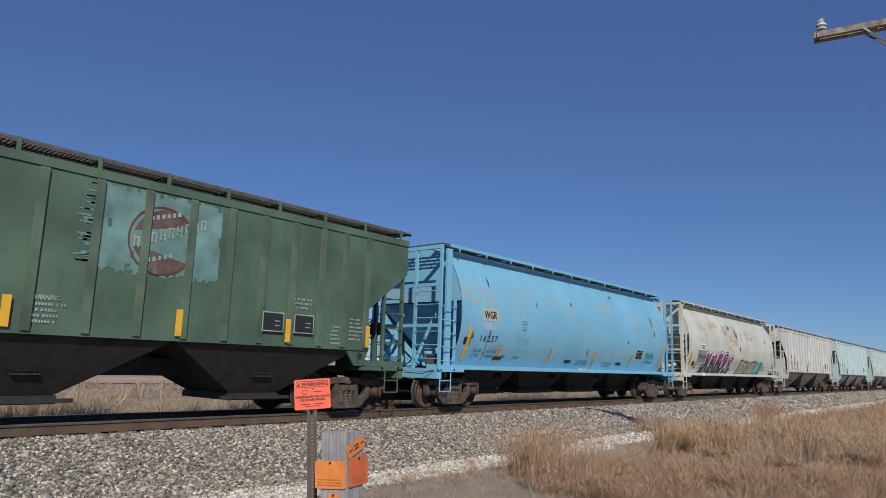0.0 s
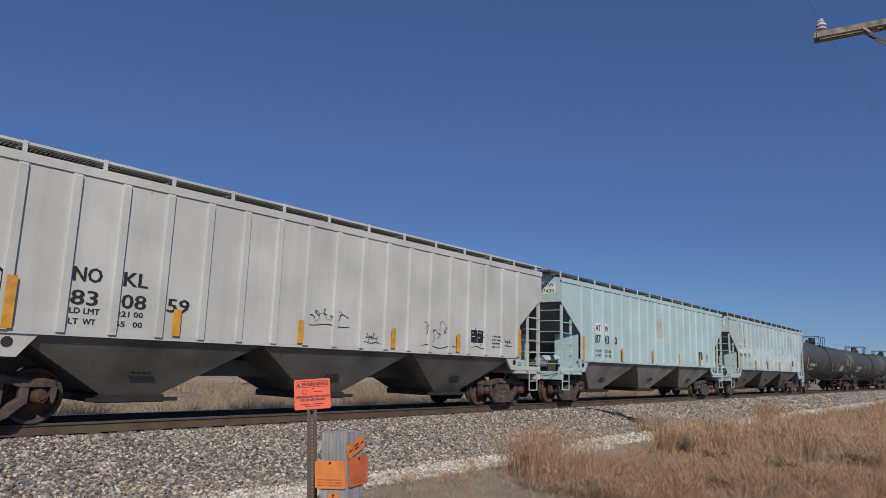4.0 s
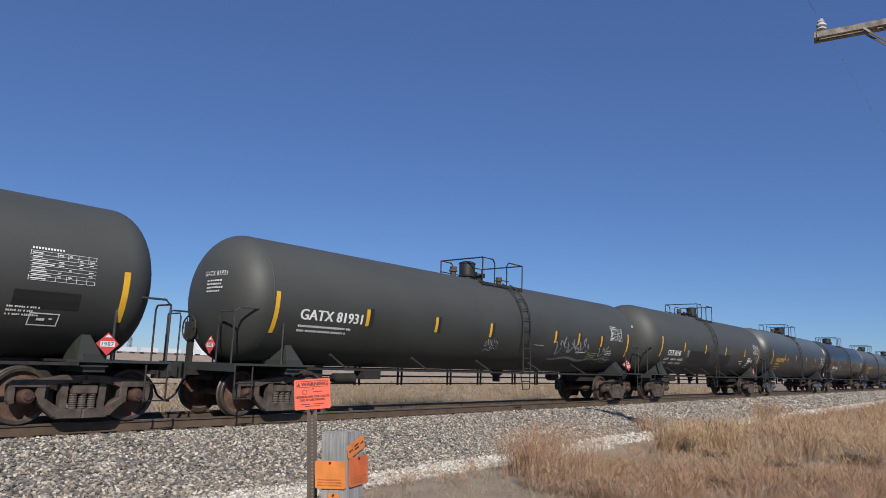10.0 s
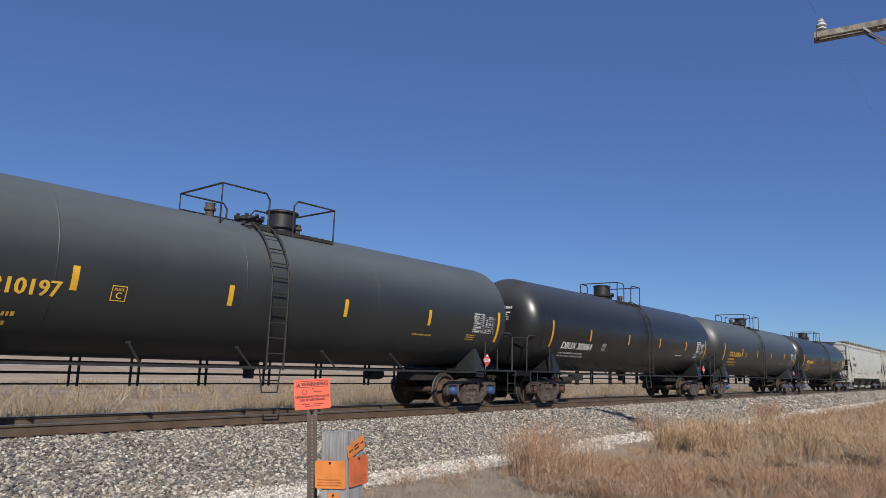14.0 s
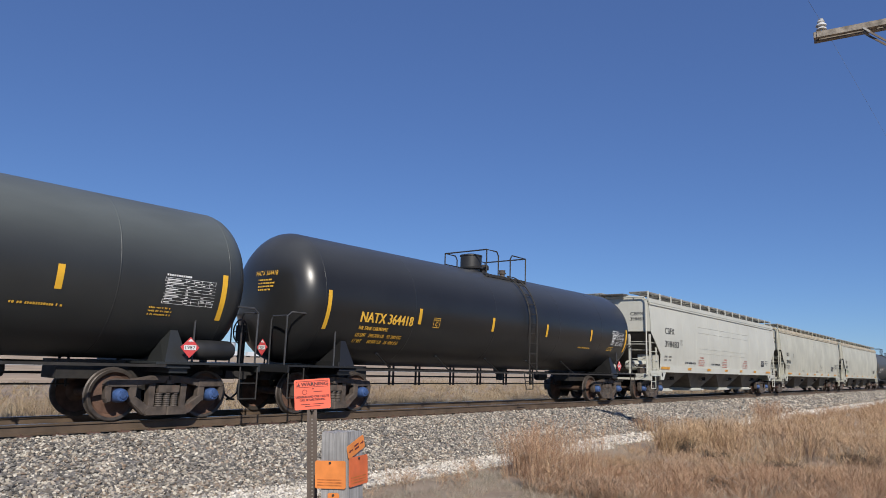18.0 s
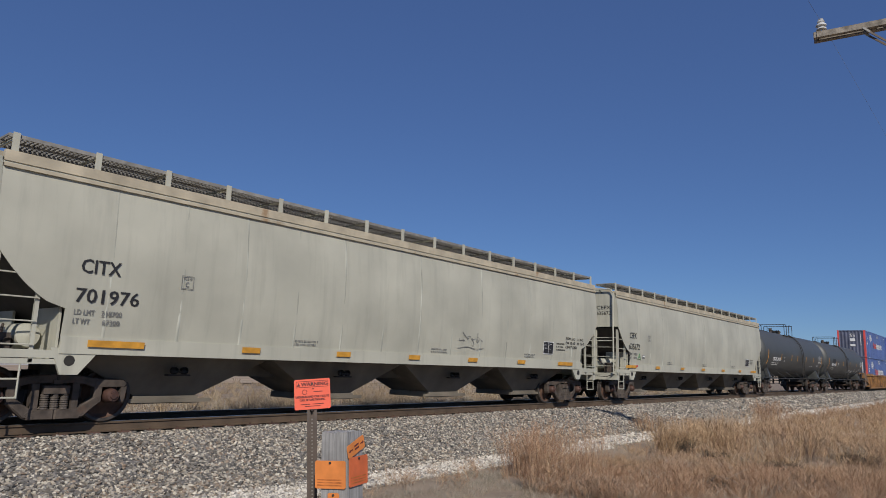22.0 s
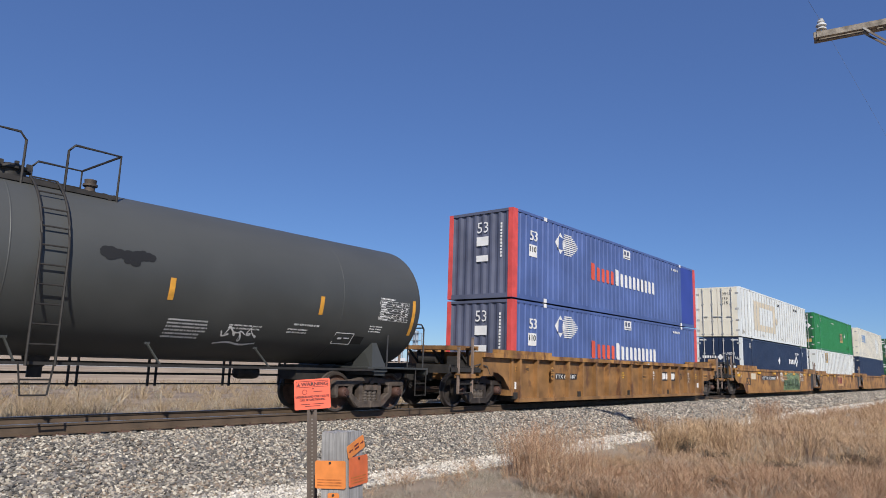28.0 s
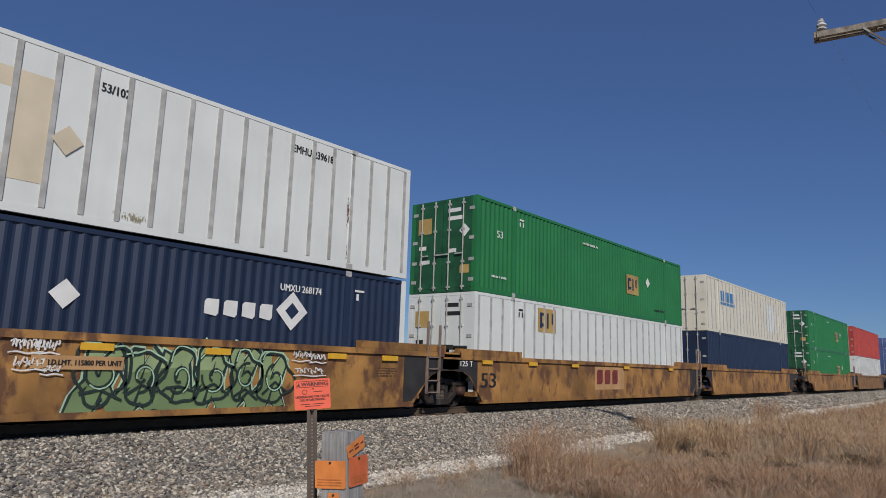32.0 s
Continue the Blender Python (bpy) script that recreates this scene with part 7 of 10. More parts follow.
def framed(car, x0, x1, z0, z1, side, mat, t=0.018):
    bars(car, [(x0, x1, z0, z0 + t), (x0, x1, z1 - t, z1), (x0, x0 + t, z0, z1), (x1 - t, x1, z0, z1), (x0 + 0.12, x0 + 0.24, (z0 + z1) / 2 - 0.02, (z0 + z1) / 2 + 0.02), (x0 + 0.3, x1 - 0.1, (z0 + z1) / 2, (z0 + z1) / 2 + 0.025)], side, mat, "stencil_frame")


def deco_gatx1(car, cx, side):
    scrawl(car, 108.25 - cx, 1.55, 0.42, 0.55, side, M_WHITE, 3, 0.011, 2)
    scrawl(car, 108.6 - cx, 1.7, 0.3, 0.3, side, PALESPRAY, 31, 0.007, 2)
    small_print(car, 108.92 - cx, 1.85, 0.34, 5, side, PALESPRAY, 0.075, 32)
    lettering(car, "2", 109.82 - cx, 1.5, 0.16, 0.18, side, PALESPRAY, bold=0.0)
    patch(car, 111.1 - cx, 111.75 - cx, 1.62, 1.7, side, GHOST, "paint_patch", 1, 0.006)
    patch(car, 112.6 - cx, 113.35 - cx, 1.69, 1.77, side, PALESPRAY, "stencil_strip", 1, 0.006)
    small_print(car, 112.63 - cx, 1.715, 0.66, 1, lambda z: side(z) - 0.003, M_BLACK, 0.05, 33)
    scrawl(car, 114.1 - cx, 1.52, 0.72, 0.34, side, PALESPRAY, 9, 0.009, 4)
    patch(car, 115.35 - cx, 116.3 - cx, 1.52, 1.8, side, GHOST, "paint_patch", 2, 0.005)
    small_print(car, 115.5 - cx, 1.62, 0.6, 2, side, PALESPRAY, 0.06, 34)
    graffiti(car, 115.5 - cx, 1.72, 1.5, 0.44, 3, side, CREAMSPRAY, CREAMSPRAY, P_TANK, 6, 0.2, CREAMSPRAY)
    patch(car, 118.6 - cx, 119.6 - cx, 1.85, 2.12, side, GHOST, "paint_patch", 2, 0.005)
    scrawl(car, 117.9 - cx, 1.75, 0.3, 0.3, side, DARKSPRAY, 35, 0.008, 2)
    framed(car, 118.9 - cx, 119.35 - cx, 1.58, 1.78, side, M_WHITE)


def deco_gatx2(car, cx, side):
    scrawl(car, 131.05 - cx, 1.6, 0.36, 0.42, side, PALESPRAY, 12, 0.008, 2)
    scrawl(car, 131.35 - cx, 1.66, 0.36, 0.34, side, PALESPRAY, 15, 0.006, 2)
    scrawl(car, 134.9 - cx, 1.42, 2.65, 0.92, side, DARKSPRAY, 13, 0.034, 5)
    scrawl(car, 138.15 - cx, 1.5, 1.2, 0.62, side, DARKSPRAY, 14, 0.03, 2)
    small_print(car, 133.65 - cx, 1.88, 0.8, 1, side, PALESPRAY, 0.06, 16)
    small_print(car, 137.4 - cx, 1.74, 0.8, 4, side, GRIME, 0.07, 17)
    framed(car, 138.75 - cx, 139.15 - cx, 1.45, 1.66, side, GRIME)


def deco_ctcx(car, cx, side):
    patch(car, 156.45 - cx, 156.95 - cx, 1.86, 2.09, side, M_PLAC, "emergency_label", 2, 0.007)
    bars(car, [(156.5 - cx, 156.9 - cx, 2.01, 2.05), (156.5 - cx, 156.9 - cx, 1.97, 1.985)], lambda z: side(z) - 0.003, M_RED)
    patch(car, 155.8 - cx, 156.2 - cx, 1.68, 1.84, side, GHOST, "paint_patch", 1, 0.006)
    patch(car, 156.97 - cx, 157.75 - cx, 1.62, 1.98, side, GHOST, "paint_patch", 2, 0.006)
    framed(car, 156.25 - cx, 156.88 - cx, 1.54, 1.8, side, M_WHITE)
    diamond(car, 155.38 - cx, 1.76, 0.11, side(1.76) - 0.012, M_WHITE)
    diamond(car, 155.38 - cx, 1.76, 0.085, side(1.76) - 0.015, M_BLACK)
    bars(car, [(155.32 - cx, 155.44 - cx, 1.75, 1.775)], lambda z: side(z) - 0.008, M_WHITE)
    framed(car, 157.95 - cx, 158.15 - cx, 2.0, 2.18, side, PALESPRAY)


def deco_timx(car, cx, side):
    cloud(car, 321.5 - cx, 322.5 - cx, 2.86, 0.2, side, GHOST, 41)
    small_print(car, 322.87 - cx, 1.82, 0.95, 6, side, M_WHITE, 0.062, 42)
    small_print(car, 324.15 - cx, 1.8, 0.85, 2, side, M_WHITE, 0.06, 43)
    scrawl(car, 324.0 - cx, 1.42, 0.95, 0.4, side, M_WHITE, 44, 0.016, 3)
    small_print(car, 325.57 - cx, 1.8, 0.65, 2, side, M_WHITE, 0.062, 45)
    framed(car, 326.93 - cx, 327.5 - cx, 1.56, 1.82, side, M_WHITE)
    patch(car, 327.5 - cx, 327.85 - cx, 1.58, 1.76, side, GHOST, "paint_patch", 1, 0.006)


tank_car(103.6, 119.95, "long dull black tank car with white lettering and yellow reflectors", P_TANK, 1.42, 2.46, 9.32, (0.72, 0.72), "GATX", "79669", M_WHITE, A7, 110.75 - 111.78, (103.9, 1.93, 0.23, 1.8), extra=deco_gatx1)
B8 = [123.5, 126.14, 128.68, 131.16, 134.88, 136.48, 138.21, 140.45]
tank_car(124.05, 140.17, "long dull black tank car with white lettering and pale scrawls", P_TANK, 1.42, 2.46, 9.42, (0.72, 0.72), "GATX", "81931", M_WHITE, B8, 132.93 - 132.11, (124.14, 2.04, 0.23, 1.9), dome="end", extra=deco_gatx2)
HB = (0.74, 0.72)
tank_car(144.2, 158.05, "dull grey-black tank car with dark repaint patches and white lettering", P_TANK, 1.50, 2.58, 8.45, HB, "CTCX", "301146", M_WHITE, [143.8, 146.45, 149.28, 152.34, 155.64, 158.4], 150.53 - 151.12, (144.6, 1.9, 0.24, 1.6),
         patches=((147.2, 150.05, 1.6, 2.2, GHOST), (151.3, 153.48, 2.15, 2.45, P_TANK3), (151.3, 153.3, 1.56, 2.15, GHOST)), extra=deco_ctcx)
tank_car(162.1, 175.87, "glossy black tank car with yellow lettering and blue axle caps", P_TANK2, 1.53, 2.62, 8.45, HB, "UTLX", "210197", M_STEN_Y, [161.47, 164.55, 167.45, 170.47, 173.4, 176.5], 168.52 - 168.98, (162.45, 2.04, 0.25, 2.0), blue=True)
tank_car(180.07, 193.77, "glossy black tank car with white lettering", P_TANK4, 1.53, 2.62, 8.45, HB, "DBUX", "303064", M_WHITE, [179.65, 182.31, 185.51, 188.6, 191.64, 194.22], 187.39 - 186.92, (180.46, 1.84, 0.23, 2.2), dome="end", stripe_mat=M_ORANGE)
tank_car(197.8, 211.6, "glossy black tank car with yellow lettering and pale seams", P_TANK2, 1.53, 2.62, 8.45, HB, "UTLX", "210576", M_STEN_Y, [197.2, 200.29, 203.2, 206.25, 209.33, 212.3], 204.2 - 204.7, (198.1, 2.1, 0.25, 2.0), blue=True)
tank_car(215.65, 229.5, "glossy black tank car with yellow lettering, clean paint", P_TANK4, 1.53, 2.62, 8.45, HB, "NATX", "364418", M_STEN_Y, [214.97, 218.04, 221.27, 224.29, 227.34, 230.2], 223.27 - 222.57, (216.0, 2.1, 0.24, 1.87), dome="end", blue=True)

P_CHORD = shade("dusty_tan_top_chord", (0.47, 0.41, 0.30), 0.6, var=0.25, scale=2.5, rust=0.35, streak=0.2, rustcol=(0.30, 0.19, 0.10))
P_SEAM = shade("grimy_weld_seam", (0.44, 0.44, 0.37), 0.6, var=0.35, scale=1.5)
MOD = dict(wz=0.03, bay_b=0.6, bay_y=(1.05, 0.7), zA=2.78, zB=1.86, zb=1.24, zt=4.10, side=bowed, rise=0.28, bays=4, cap=0.02, bay_z=0.42, sill=(1.15, 1.42, 0.055))
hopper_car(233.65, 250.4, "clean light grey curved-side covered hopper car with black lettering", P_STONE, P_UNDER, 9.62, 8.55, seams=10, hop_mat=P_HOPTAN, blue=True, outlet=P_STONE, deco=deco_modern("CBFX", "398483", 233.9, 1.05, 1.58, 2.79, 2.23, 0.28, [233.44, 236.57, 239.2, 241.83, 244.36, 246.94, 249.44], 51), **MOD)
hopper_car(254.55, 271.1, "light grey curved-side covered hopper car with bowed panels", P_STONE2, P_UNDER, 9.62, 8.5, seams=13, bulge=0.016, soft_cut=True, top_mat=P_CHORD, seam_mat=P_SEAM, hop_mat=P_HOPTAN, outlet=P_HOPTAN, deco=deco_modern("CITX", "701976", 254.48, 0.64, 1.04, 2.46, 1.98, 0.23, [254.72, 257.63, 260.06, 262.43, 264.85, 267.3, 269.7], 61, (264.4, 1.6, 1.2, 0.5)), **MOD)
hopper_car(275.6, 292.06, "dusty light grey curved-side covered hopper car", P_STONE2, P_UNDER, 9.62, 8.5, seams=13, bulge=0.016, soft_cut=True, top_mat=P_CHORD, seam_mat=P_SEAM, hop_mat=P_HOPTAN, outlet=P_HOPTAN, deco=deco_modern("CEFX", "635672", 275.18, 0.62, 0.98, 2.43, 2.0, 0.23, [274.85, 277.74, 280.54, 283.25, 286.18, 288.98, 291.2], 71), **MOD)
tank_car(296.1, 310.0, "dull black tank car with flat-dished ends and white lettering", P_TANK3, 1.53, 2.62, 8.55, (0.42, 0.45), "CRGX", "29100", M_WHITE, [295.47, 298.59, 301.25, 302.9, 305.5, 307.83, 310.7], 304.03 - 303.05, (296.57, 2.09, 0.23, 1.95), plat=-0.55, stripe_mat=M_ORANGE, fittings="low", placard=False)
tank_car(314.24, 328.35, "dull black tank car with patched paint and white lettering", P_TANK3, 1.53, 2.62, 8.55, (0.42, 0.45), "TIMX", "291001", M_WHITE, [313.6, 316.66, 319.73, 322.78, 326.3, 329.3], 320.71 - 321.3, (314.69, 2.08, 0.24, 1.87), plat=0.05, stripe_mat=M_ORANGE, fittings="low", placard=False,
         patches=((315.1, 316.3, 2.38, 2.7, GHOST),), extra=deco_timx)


# ---- intermodal cars ----
DISCS = (("48", 334.9, 1.11), ("45", 335.45, 1.11), ("20", 336.2, 1.09), ("40", 336.2, 0.90), ("3", 334.3, 1.11))


def deco_well1(car, cx, side):
    patch(car, 336.35 - cx, 338.1 - cx, 0.80, 1.0, side, M_BLACK, "number_field", 1, 0.004)
    lettering(car, "DTTX 655187", 336.45 - cx, 0.83, 0.13, 1.55, side, M_WHITE)
    lettering(car, "53", 347.45 - cx, 0.84, 0.26, 0.5, side, M_BLACK)
    patch(car, 345.48 - cx, 347.15 - cx, 0.78, 1.16, side, M_BLACK, "logo_field", 1, 0.004)
    for i in range(3):
        a = 345.52 + i * 0.54 - cx
        s = Shape().add([(a + u, side(v) - 0.008, v) for u, v in ((0.0, 0.84), (0.42, 0.84), (0.5, 0.9), (0.5, 1.10), (0.08, 1.10), (0.0, 1.04))], [(0, 1, 2, 3, 4, 5)])
        part("logo_block", flat_mesh("logo_block", s, M_WHITE), car)
    scrawl(car, 344.45 - cx, 0.98, 0.42, 0.24, side, M_WHITE, 87, 0.012, 5)
    scrawl(car, 344.5 - cx, 0.8, 0.3, 0.14, side, M_WHITE, 88, 0.010, 3)
    patch(car, 343.4 - cx, 344.0 - cx, 0.86, 1.0, side, P_WELLYEL, "paint_patch", 1, 0.004)
    lettering(car, "NWF13", 343.45 - cx, 0.89, 0.09, 0.5, side, M_BLACK, bold=0.003)
    lettering(car, "DTTX 655187", 342.45 - cx, 1.46, 0.065, 0.95, lambda z: -1.502, M_BLACK)
    scrawl(car, 343.75 - cx, 1.44, 0.2, 0.08, lambda z: -1.502, M_WHITE, 89, 0.008, 2)
    for txt, x, z in DISCS:
        s = Shape()
        s.add([(x - cx + 0.10 * math.cos(q * 0.5236), side(z) - 0.006 - (0.14 if txt in ("20", "40") else 0), z + 0.11 * math.sin(q * 0.5236)) for q in range(12)], [tuple(range(12))])
        part("number_disc", flat_mesh("number_disc", s, P_WELLYEL), car)
        lettering(car, txt, x - 0.07 - cx, z - 0.05, 0.10, 0.14, lambda q: side(q) - (0.14 if txt in ("20", "40") else 0), M_BLACK)
    patch(car, 334.2 - cx, 334.45 - cx, 0.5, 0.72, side, M_WHITE, "paper_label", 1, 0.005)
    patch(car, 349.9 - cx, 350.13 - cx, 0.47, 0.69, side, M_WHITE, "paper_label", 1, 0.005)
    patch(car, 349.34 - cx, 349.72 - cx, 0.46, 0.77, side, M_WHITE, "stencil_panel", 1, 0.004)
    patch(car, 349.36 - cx, 349.70 - cx, 0.48, 0.75, side, M_BLACK, "stencil_field", 1, 0.007)
    small_print(car, 348.48 - cx, 0.86, 0.5, 4, side, M_WHITE, 0.06, 85)
    scrawl(car, 348.5 - cx, 0.98, 0.42, 0.2, side, M_WHITE, 86, 0.012, 4)
    patch(car, 350.66 - cx, 351.36 - cx, 0.93, 1.14, side, P_WELLYEL, "paint_patch", 1, 0.004)
    lettering(car, "IW 8 9-78", 350.7 - cx, 0.97, 0.11, 0.6, side, M_BLACK)
    for i, x in enumerate((341.4, 349.4)):
        small_print(car, x - cx, 1.05, 0.5, 3, side, M_STEN_Y, 0.09, 80 + i)


M_MAROON = shade("dull_maroon_paint", (0.20, 0.035, 0.03), 0.6, var=0.25, scale=3)
P_WELLTAN = shade("pale_tan_repaint", (0.50, 0.29, 0.13), 0.6, var=0.2, scale=2)


def deco_well2(car, cx, side):
    patch(car, 360.7 - cx, 363.85 - cx, 0.86, 1.12, side, M_BLACK, "number_field", 1, 0.004)
    lettering(car, "DTTX 724087", 360.8 - cx, 0.9, 0.17, 2.9, side, M_WHITE)
    lettering(car, "53", 357.6 - cx, 0.57, 0.42, 0.74, side, M_BLACK, bold=0.012)
    lettering(car, "A", 364.1 - cx, 0.9, 0.24, 0.25, side, M_WHITE)
    patch(car, 358.52 - cx, 359.4 - cx, 0.9, 1.24, side, P_TAN, "paint_patch", 1, 0.004)
    for x in (359.72, 363.07, 365.75, 368.0, 371.0, 372.7):
        patch(car, x - cx, x + 0.55 - cx, 1.22, 1.34, side, M_YELLOW, "reflector", 1, 0.07)
    g4 = shade("spray_deep_green", (0.17, 0.25, 0.11), 0.6)
    g1, g2, g3 = shade("spray_green", (0.30, 0.38, 0.20), 0.6, col2=(0.20, 0.28, 0.12)), shade("spray_dark", (0.02, 0.035, 0.03), 0.6), shade("spray_mint", (0.40, 0.60, 0.42), 0.6)
    patch(car, 355.95 - cx, 356.45 - cx, 1.05, 1.2, side, M_YELLOW, "reflector", 1, 0.01)
    graffiti(car, 365.75 - cx, 0.2, 4.1, 1.22, 6, side, g1, g4, g2, 21, 0.05, g3)
    mural(car, 365.8 - cx, 0.3, 4.2, 1.02, lambda z: side(z) - 0.016, (None, None, g2, g3), 23)
    on = lambda z: side(z) - 0.032
    patch(car, 365.05 - cx, 366.5 - cx, 0.9, 1.12, on, P_WELLTAN, "paint_patch", 1, 0.014)
    lettering(car, "LD.LMT. 115800 PER UNIT", 365.3 - cx, 0.97, 0.085, 1.16, lambda z: on(z) - 0.016, M_BLACK)
    for i, (a, z, wd, hh) in enumerate(((364.72, 1.12, 0.5, 0.3), (365.05, 1.12, 0.42, 0.28), (364.8, 0.86, 0.5, 0.26), (365.2, 0.8, 0.35, 0.2), (370.03, 1.12, 0.55, 0.28), (370.5, 1.1, 0.5, 0.26), (370.1, 0.82, 0.9, 0.22))):
        scrawl(car, a - cx, z, wd, hh, on, M_WHITE, 95 + i, 0.012, 5)
    for i, (a, z) in enumerate(((356.5, 1.0), (355.85, 1.18))):
        scrawl(car, a - cx, z, 0.35, 0.12, side, M_WHITE, 110 + i, 0.007, 3)
    small_print(car, 372.6 - cx, 1.02, 0.7, 4, side, M_BLACK, 0.06, 118)


def deco_well3(car, cx, side):
    lettering(car, "53", 376.78 - cx, 0.55, 0.42, 0.72, side, M_BLACK, bold=0.01)
    lettering(car, "125 T", 375.8 - cx, 1.14, 0.15, 0.56, lambda z: side(z) - 0.012, M_WHITE)
    for x in (376.75, 379.2, 381.9, 386.0, 390.5):
        patch(car, x - cx, x + 0.5 - cx, 1.22, 1.33, side, M_YELLOW, "reflector", 1, 0.07)
    patch(car, 383.7 - cx, 386.1 - cx, 0.45, 1.28, side, P_WELLTAN, "paint_patch", 1, 0.004)
    for i in range(3):
        a = 383.85 + i * 0.62 - cx
        s = Shape().add([(a + u, side(v) - 0.008, v) for u, v in ((0.0, 0.64), (0.38, 0.64), (0.46, 0.74), (0.46, 1.17), (0.08, 1.17), (0.0, 1.07))], [tuple(range(6))])
        part("logo_block", flat_mesh("logo_block", s, M_MAROON), car)


def deco_pacer(top):
    def deco(box_, cx, side):
        z = 3.32 if top else 0.42
        red = shade("lettering_red", (0.70, 0.10, 0.05), 0.5)
        x = 339.32 - cx
        blocks = {True: Shape(), False: Shape()}
        for i in range(15):
            w = 0.40 if i in (0, 5) else 0.335
            z0, z1 = z + 1.16, z + (1.80 if i in (0, 5) else 1.68)
            a, c = 0.70 * w, 0.06
            blocks[i < 5].add([(x + u, side(b) - 0.009, b) for u, b in ((c, z0), (a, z0), (a, z1 - c), (a - c, z1), (0, z1), (0, z0 + c))], [(0, 1, 2, 3, 4, 5)])
            x += w + (0.055 if i != 4 else 0.07)
        for first, m in ((True, red), (False, M_WHITE)):
            tagged(part("logo_lettering", flat_mesh("logo_lettering", blocks[first], m), box_), kind="stuff")
        s = Shape()
        c, zc = 337.05 - cx, z + 2.17
        s.add([(c - 0.37, -1.292, zc), (c, -1.292, zc - 0.38), (c + 0.37, -1.292, zc), (c, -1.292, zc + 0.38)], [(0, 1, 2, 3)])
        part("logo_diamond", flat_mesh("logo_diamond", s, M_WHITE), box_)
        bars(box_, [(c + 0.1 + abs(i - 5) * 0.03, c + 1.22 - abs(i - 5) ** 1.5 * 0.04, zc - 0.37 + i * 0.07, zc - 0.33 + i * 0.07) for i in range(11)], side, M_WHITE, "logo_stripes")
        s = Shape()
        s.add([(c - 0.15, -1.296, zc - 0.22), (c + 0.15, -1.296, zc - 0.22), (c + 0.2, -1.296, zc + 0.2), (c - 0.12, -1.296, zc + 0.24)], [(0, 1, 2, 3)])
        part("logo_globe", flat_mesh("logo_globe", s, P_PBLUE), box_)
        lettering(box_, "53", 335.1 - cx, z + 1.98, 0.33, 0.42, side, M_WHITE, bold=0.01)
        patch(box_, 335.03 - cx, 335.52 - cx, z + 1.44, z + 1.84, side, M_WHITE, "stencil_panel", 1, 0.006)
        lettering(box_, "110", 335.08 - cx, z + 1.6, 0.18, 0.38, lambda q: side(q) - 0.004, M_BLACK)
        patch(box_, 342.1 - cx, 342.75 - cx, z + 2.36, z + 2.72, side, M_WHITE, "stencil_panel", 1, 0.006)
        bars(box_, [(342.18 - cx, 342.34 - cx, z + 2.50, z + 2.66), (342.42 - cx, 342.60 - cx, z + 2.50, z + 2.66), (342.2 - cx, 342.68 - cx, z + 2.40, z + 2.44)], lambda q: side(q) - 0.004, P_PEND)
        small_print(box_, 347.2 - cx, z + 2.5, 0.9, 1, side, M_WHITE, 0.2, 5)
        h = 16.15 / 2 + 0.004
        for txt, y, zz, hh, w in (("53", -0.1, z + 2.15, 0.36, 0.44),):
            v, f = glyphs(txt)
            s = Shape()
            sx = w / v[:, 0].max()
            s.add([(-h, y + 0.2 - a * sx, zz + b * hh) for a, b in v], f)
            part("lettering", flat_mesh("lettering", s, M_WHITE), box_)
        s = Shape()
        for y0, y1, z0, z1 in ((-0.36, 0.12, z + 1.72, z + 2.02), (-0.36, 0.12, z + 1.2, z + 1.4), *((-0.90, -0.83, z + 1.3 + 0.105 * i, z + 1.375 + 0.105 * i) for i in range(11))):
            s.add([(-h, y1, z0), (-h, y0, z0), (-h, y0, z1), (-h, y1, z1)], [(0, 1, 2, 3)])
        part("stencil_panel", flat_mesh("stencil_panel", s, M_WHITE), box_)
    return deco


def deco_white(box_, cx, side):
    far = side
    patch(box_, 360.2 - cx, 364.97 - cx, 3.84, 5.63, far, P_TAN, "tan_patch", 1, 0.004, "tan patch where a logo was removed")
    patch(box_, 361.3 - cx, 364.34 - cx, 4.22, 5.3, far, P_CWHITE, "tan_patch_middle", 1, 0.007)
    diamond(box_, 365.23 - cx, 4.66, 0.26, -1.312, P_TAN)
    stains(box_, cx, side, ((359.45, 3.55, 0.10, 0.5, RUST1), (358.0, 3.5, 0.25, 0.2, GRIME), (371.6, 3.5, 0.08, 0.4, RUST1), (371.55, 4.4, 0.06, 0.5, RUST1), (362.0, 3.5, 0.5, 0.12, GRIME), (366.5, 3.5, 0.4, 0.12, GRIME)), 12, 90)
    lettering(box_, "53/102", 365.68 - cx, 5.7, 0.16, 0.5, side, M_BLACK)
    lettering(box_, "EMHU 239618", 369.83 - cx, 5.72, 0.17, 1.17, side, M_BLACK)
    h = 16.15 / 2 + 0.006
    for txt, z in (("EMHU", 5.7), ("239", 5.42), ("618", 5.17)):
        v, f = glyphs(txt)
        s = Shape()
        sx = (0.5 if len(txt) > 3 else 0.36) / v[:, 0].max()
        s.add([(-h, -0.25 - a * sx, z + b * 0.18) for a, b in v], f)
        part("lettering", flat_mesh("lettering", s, M_BLACK), box_)


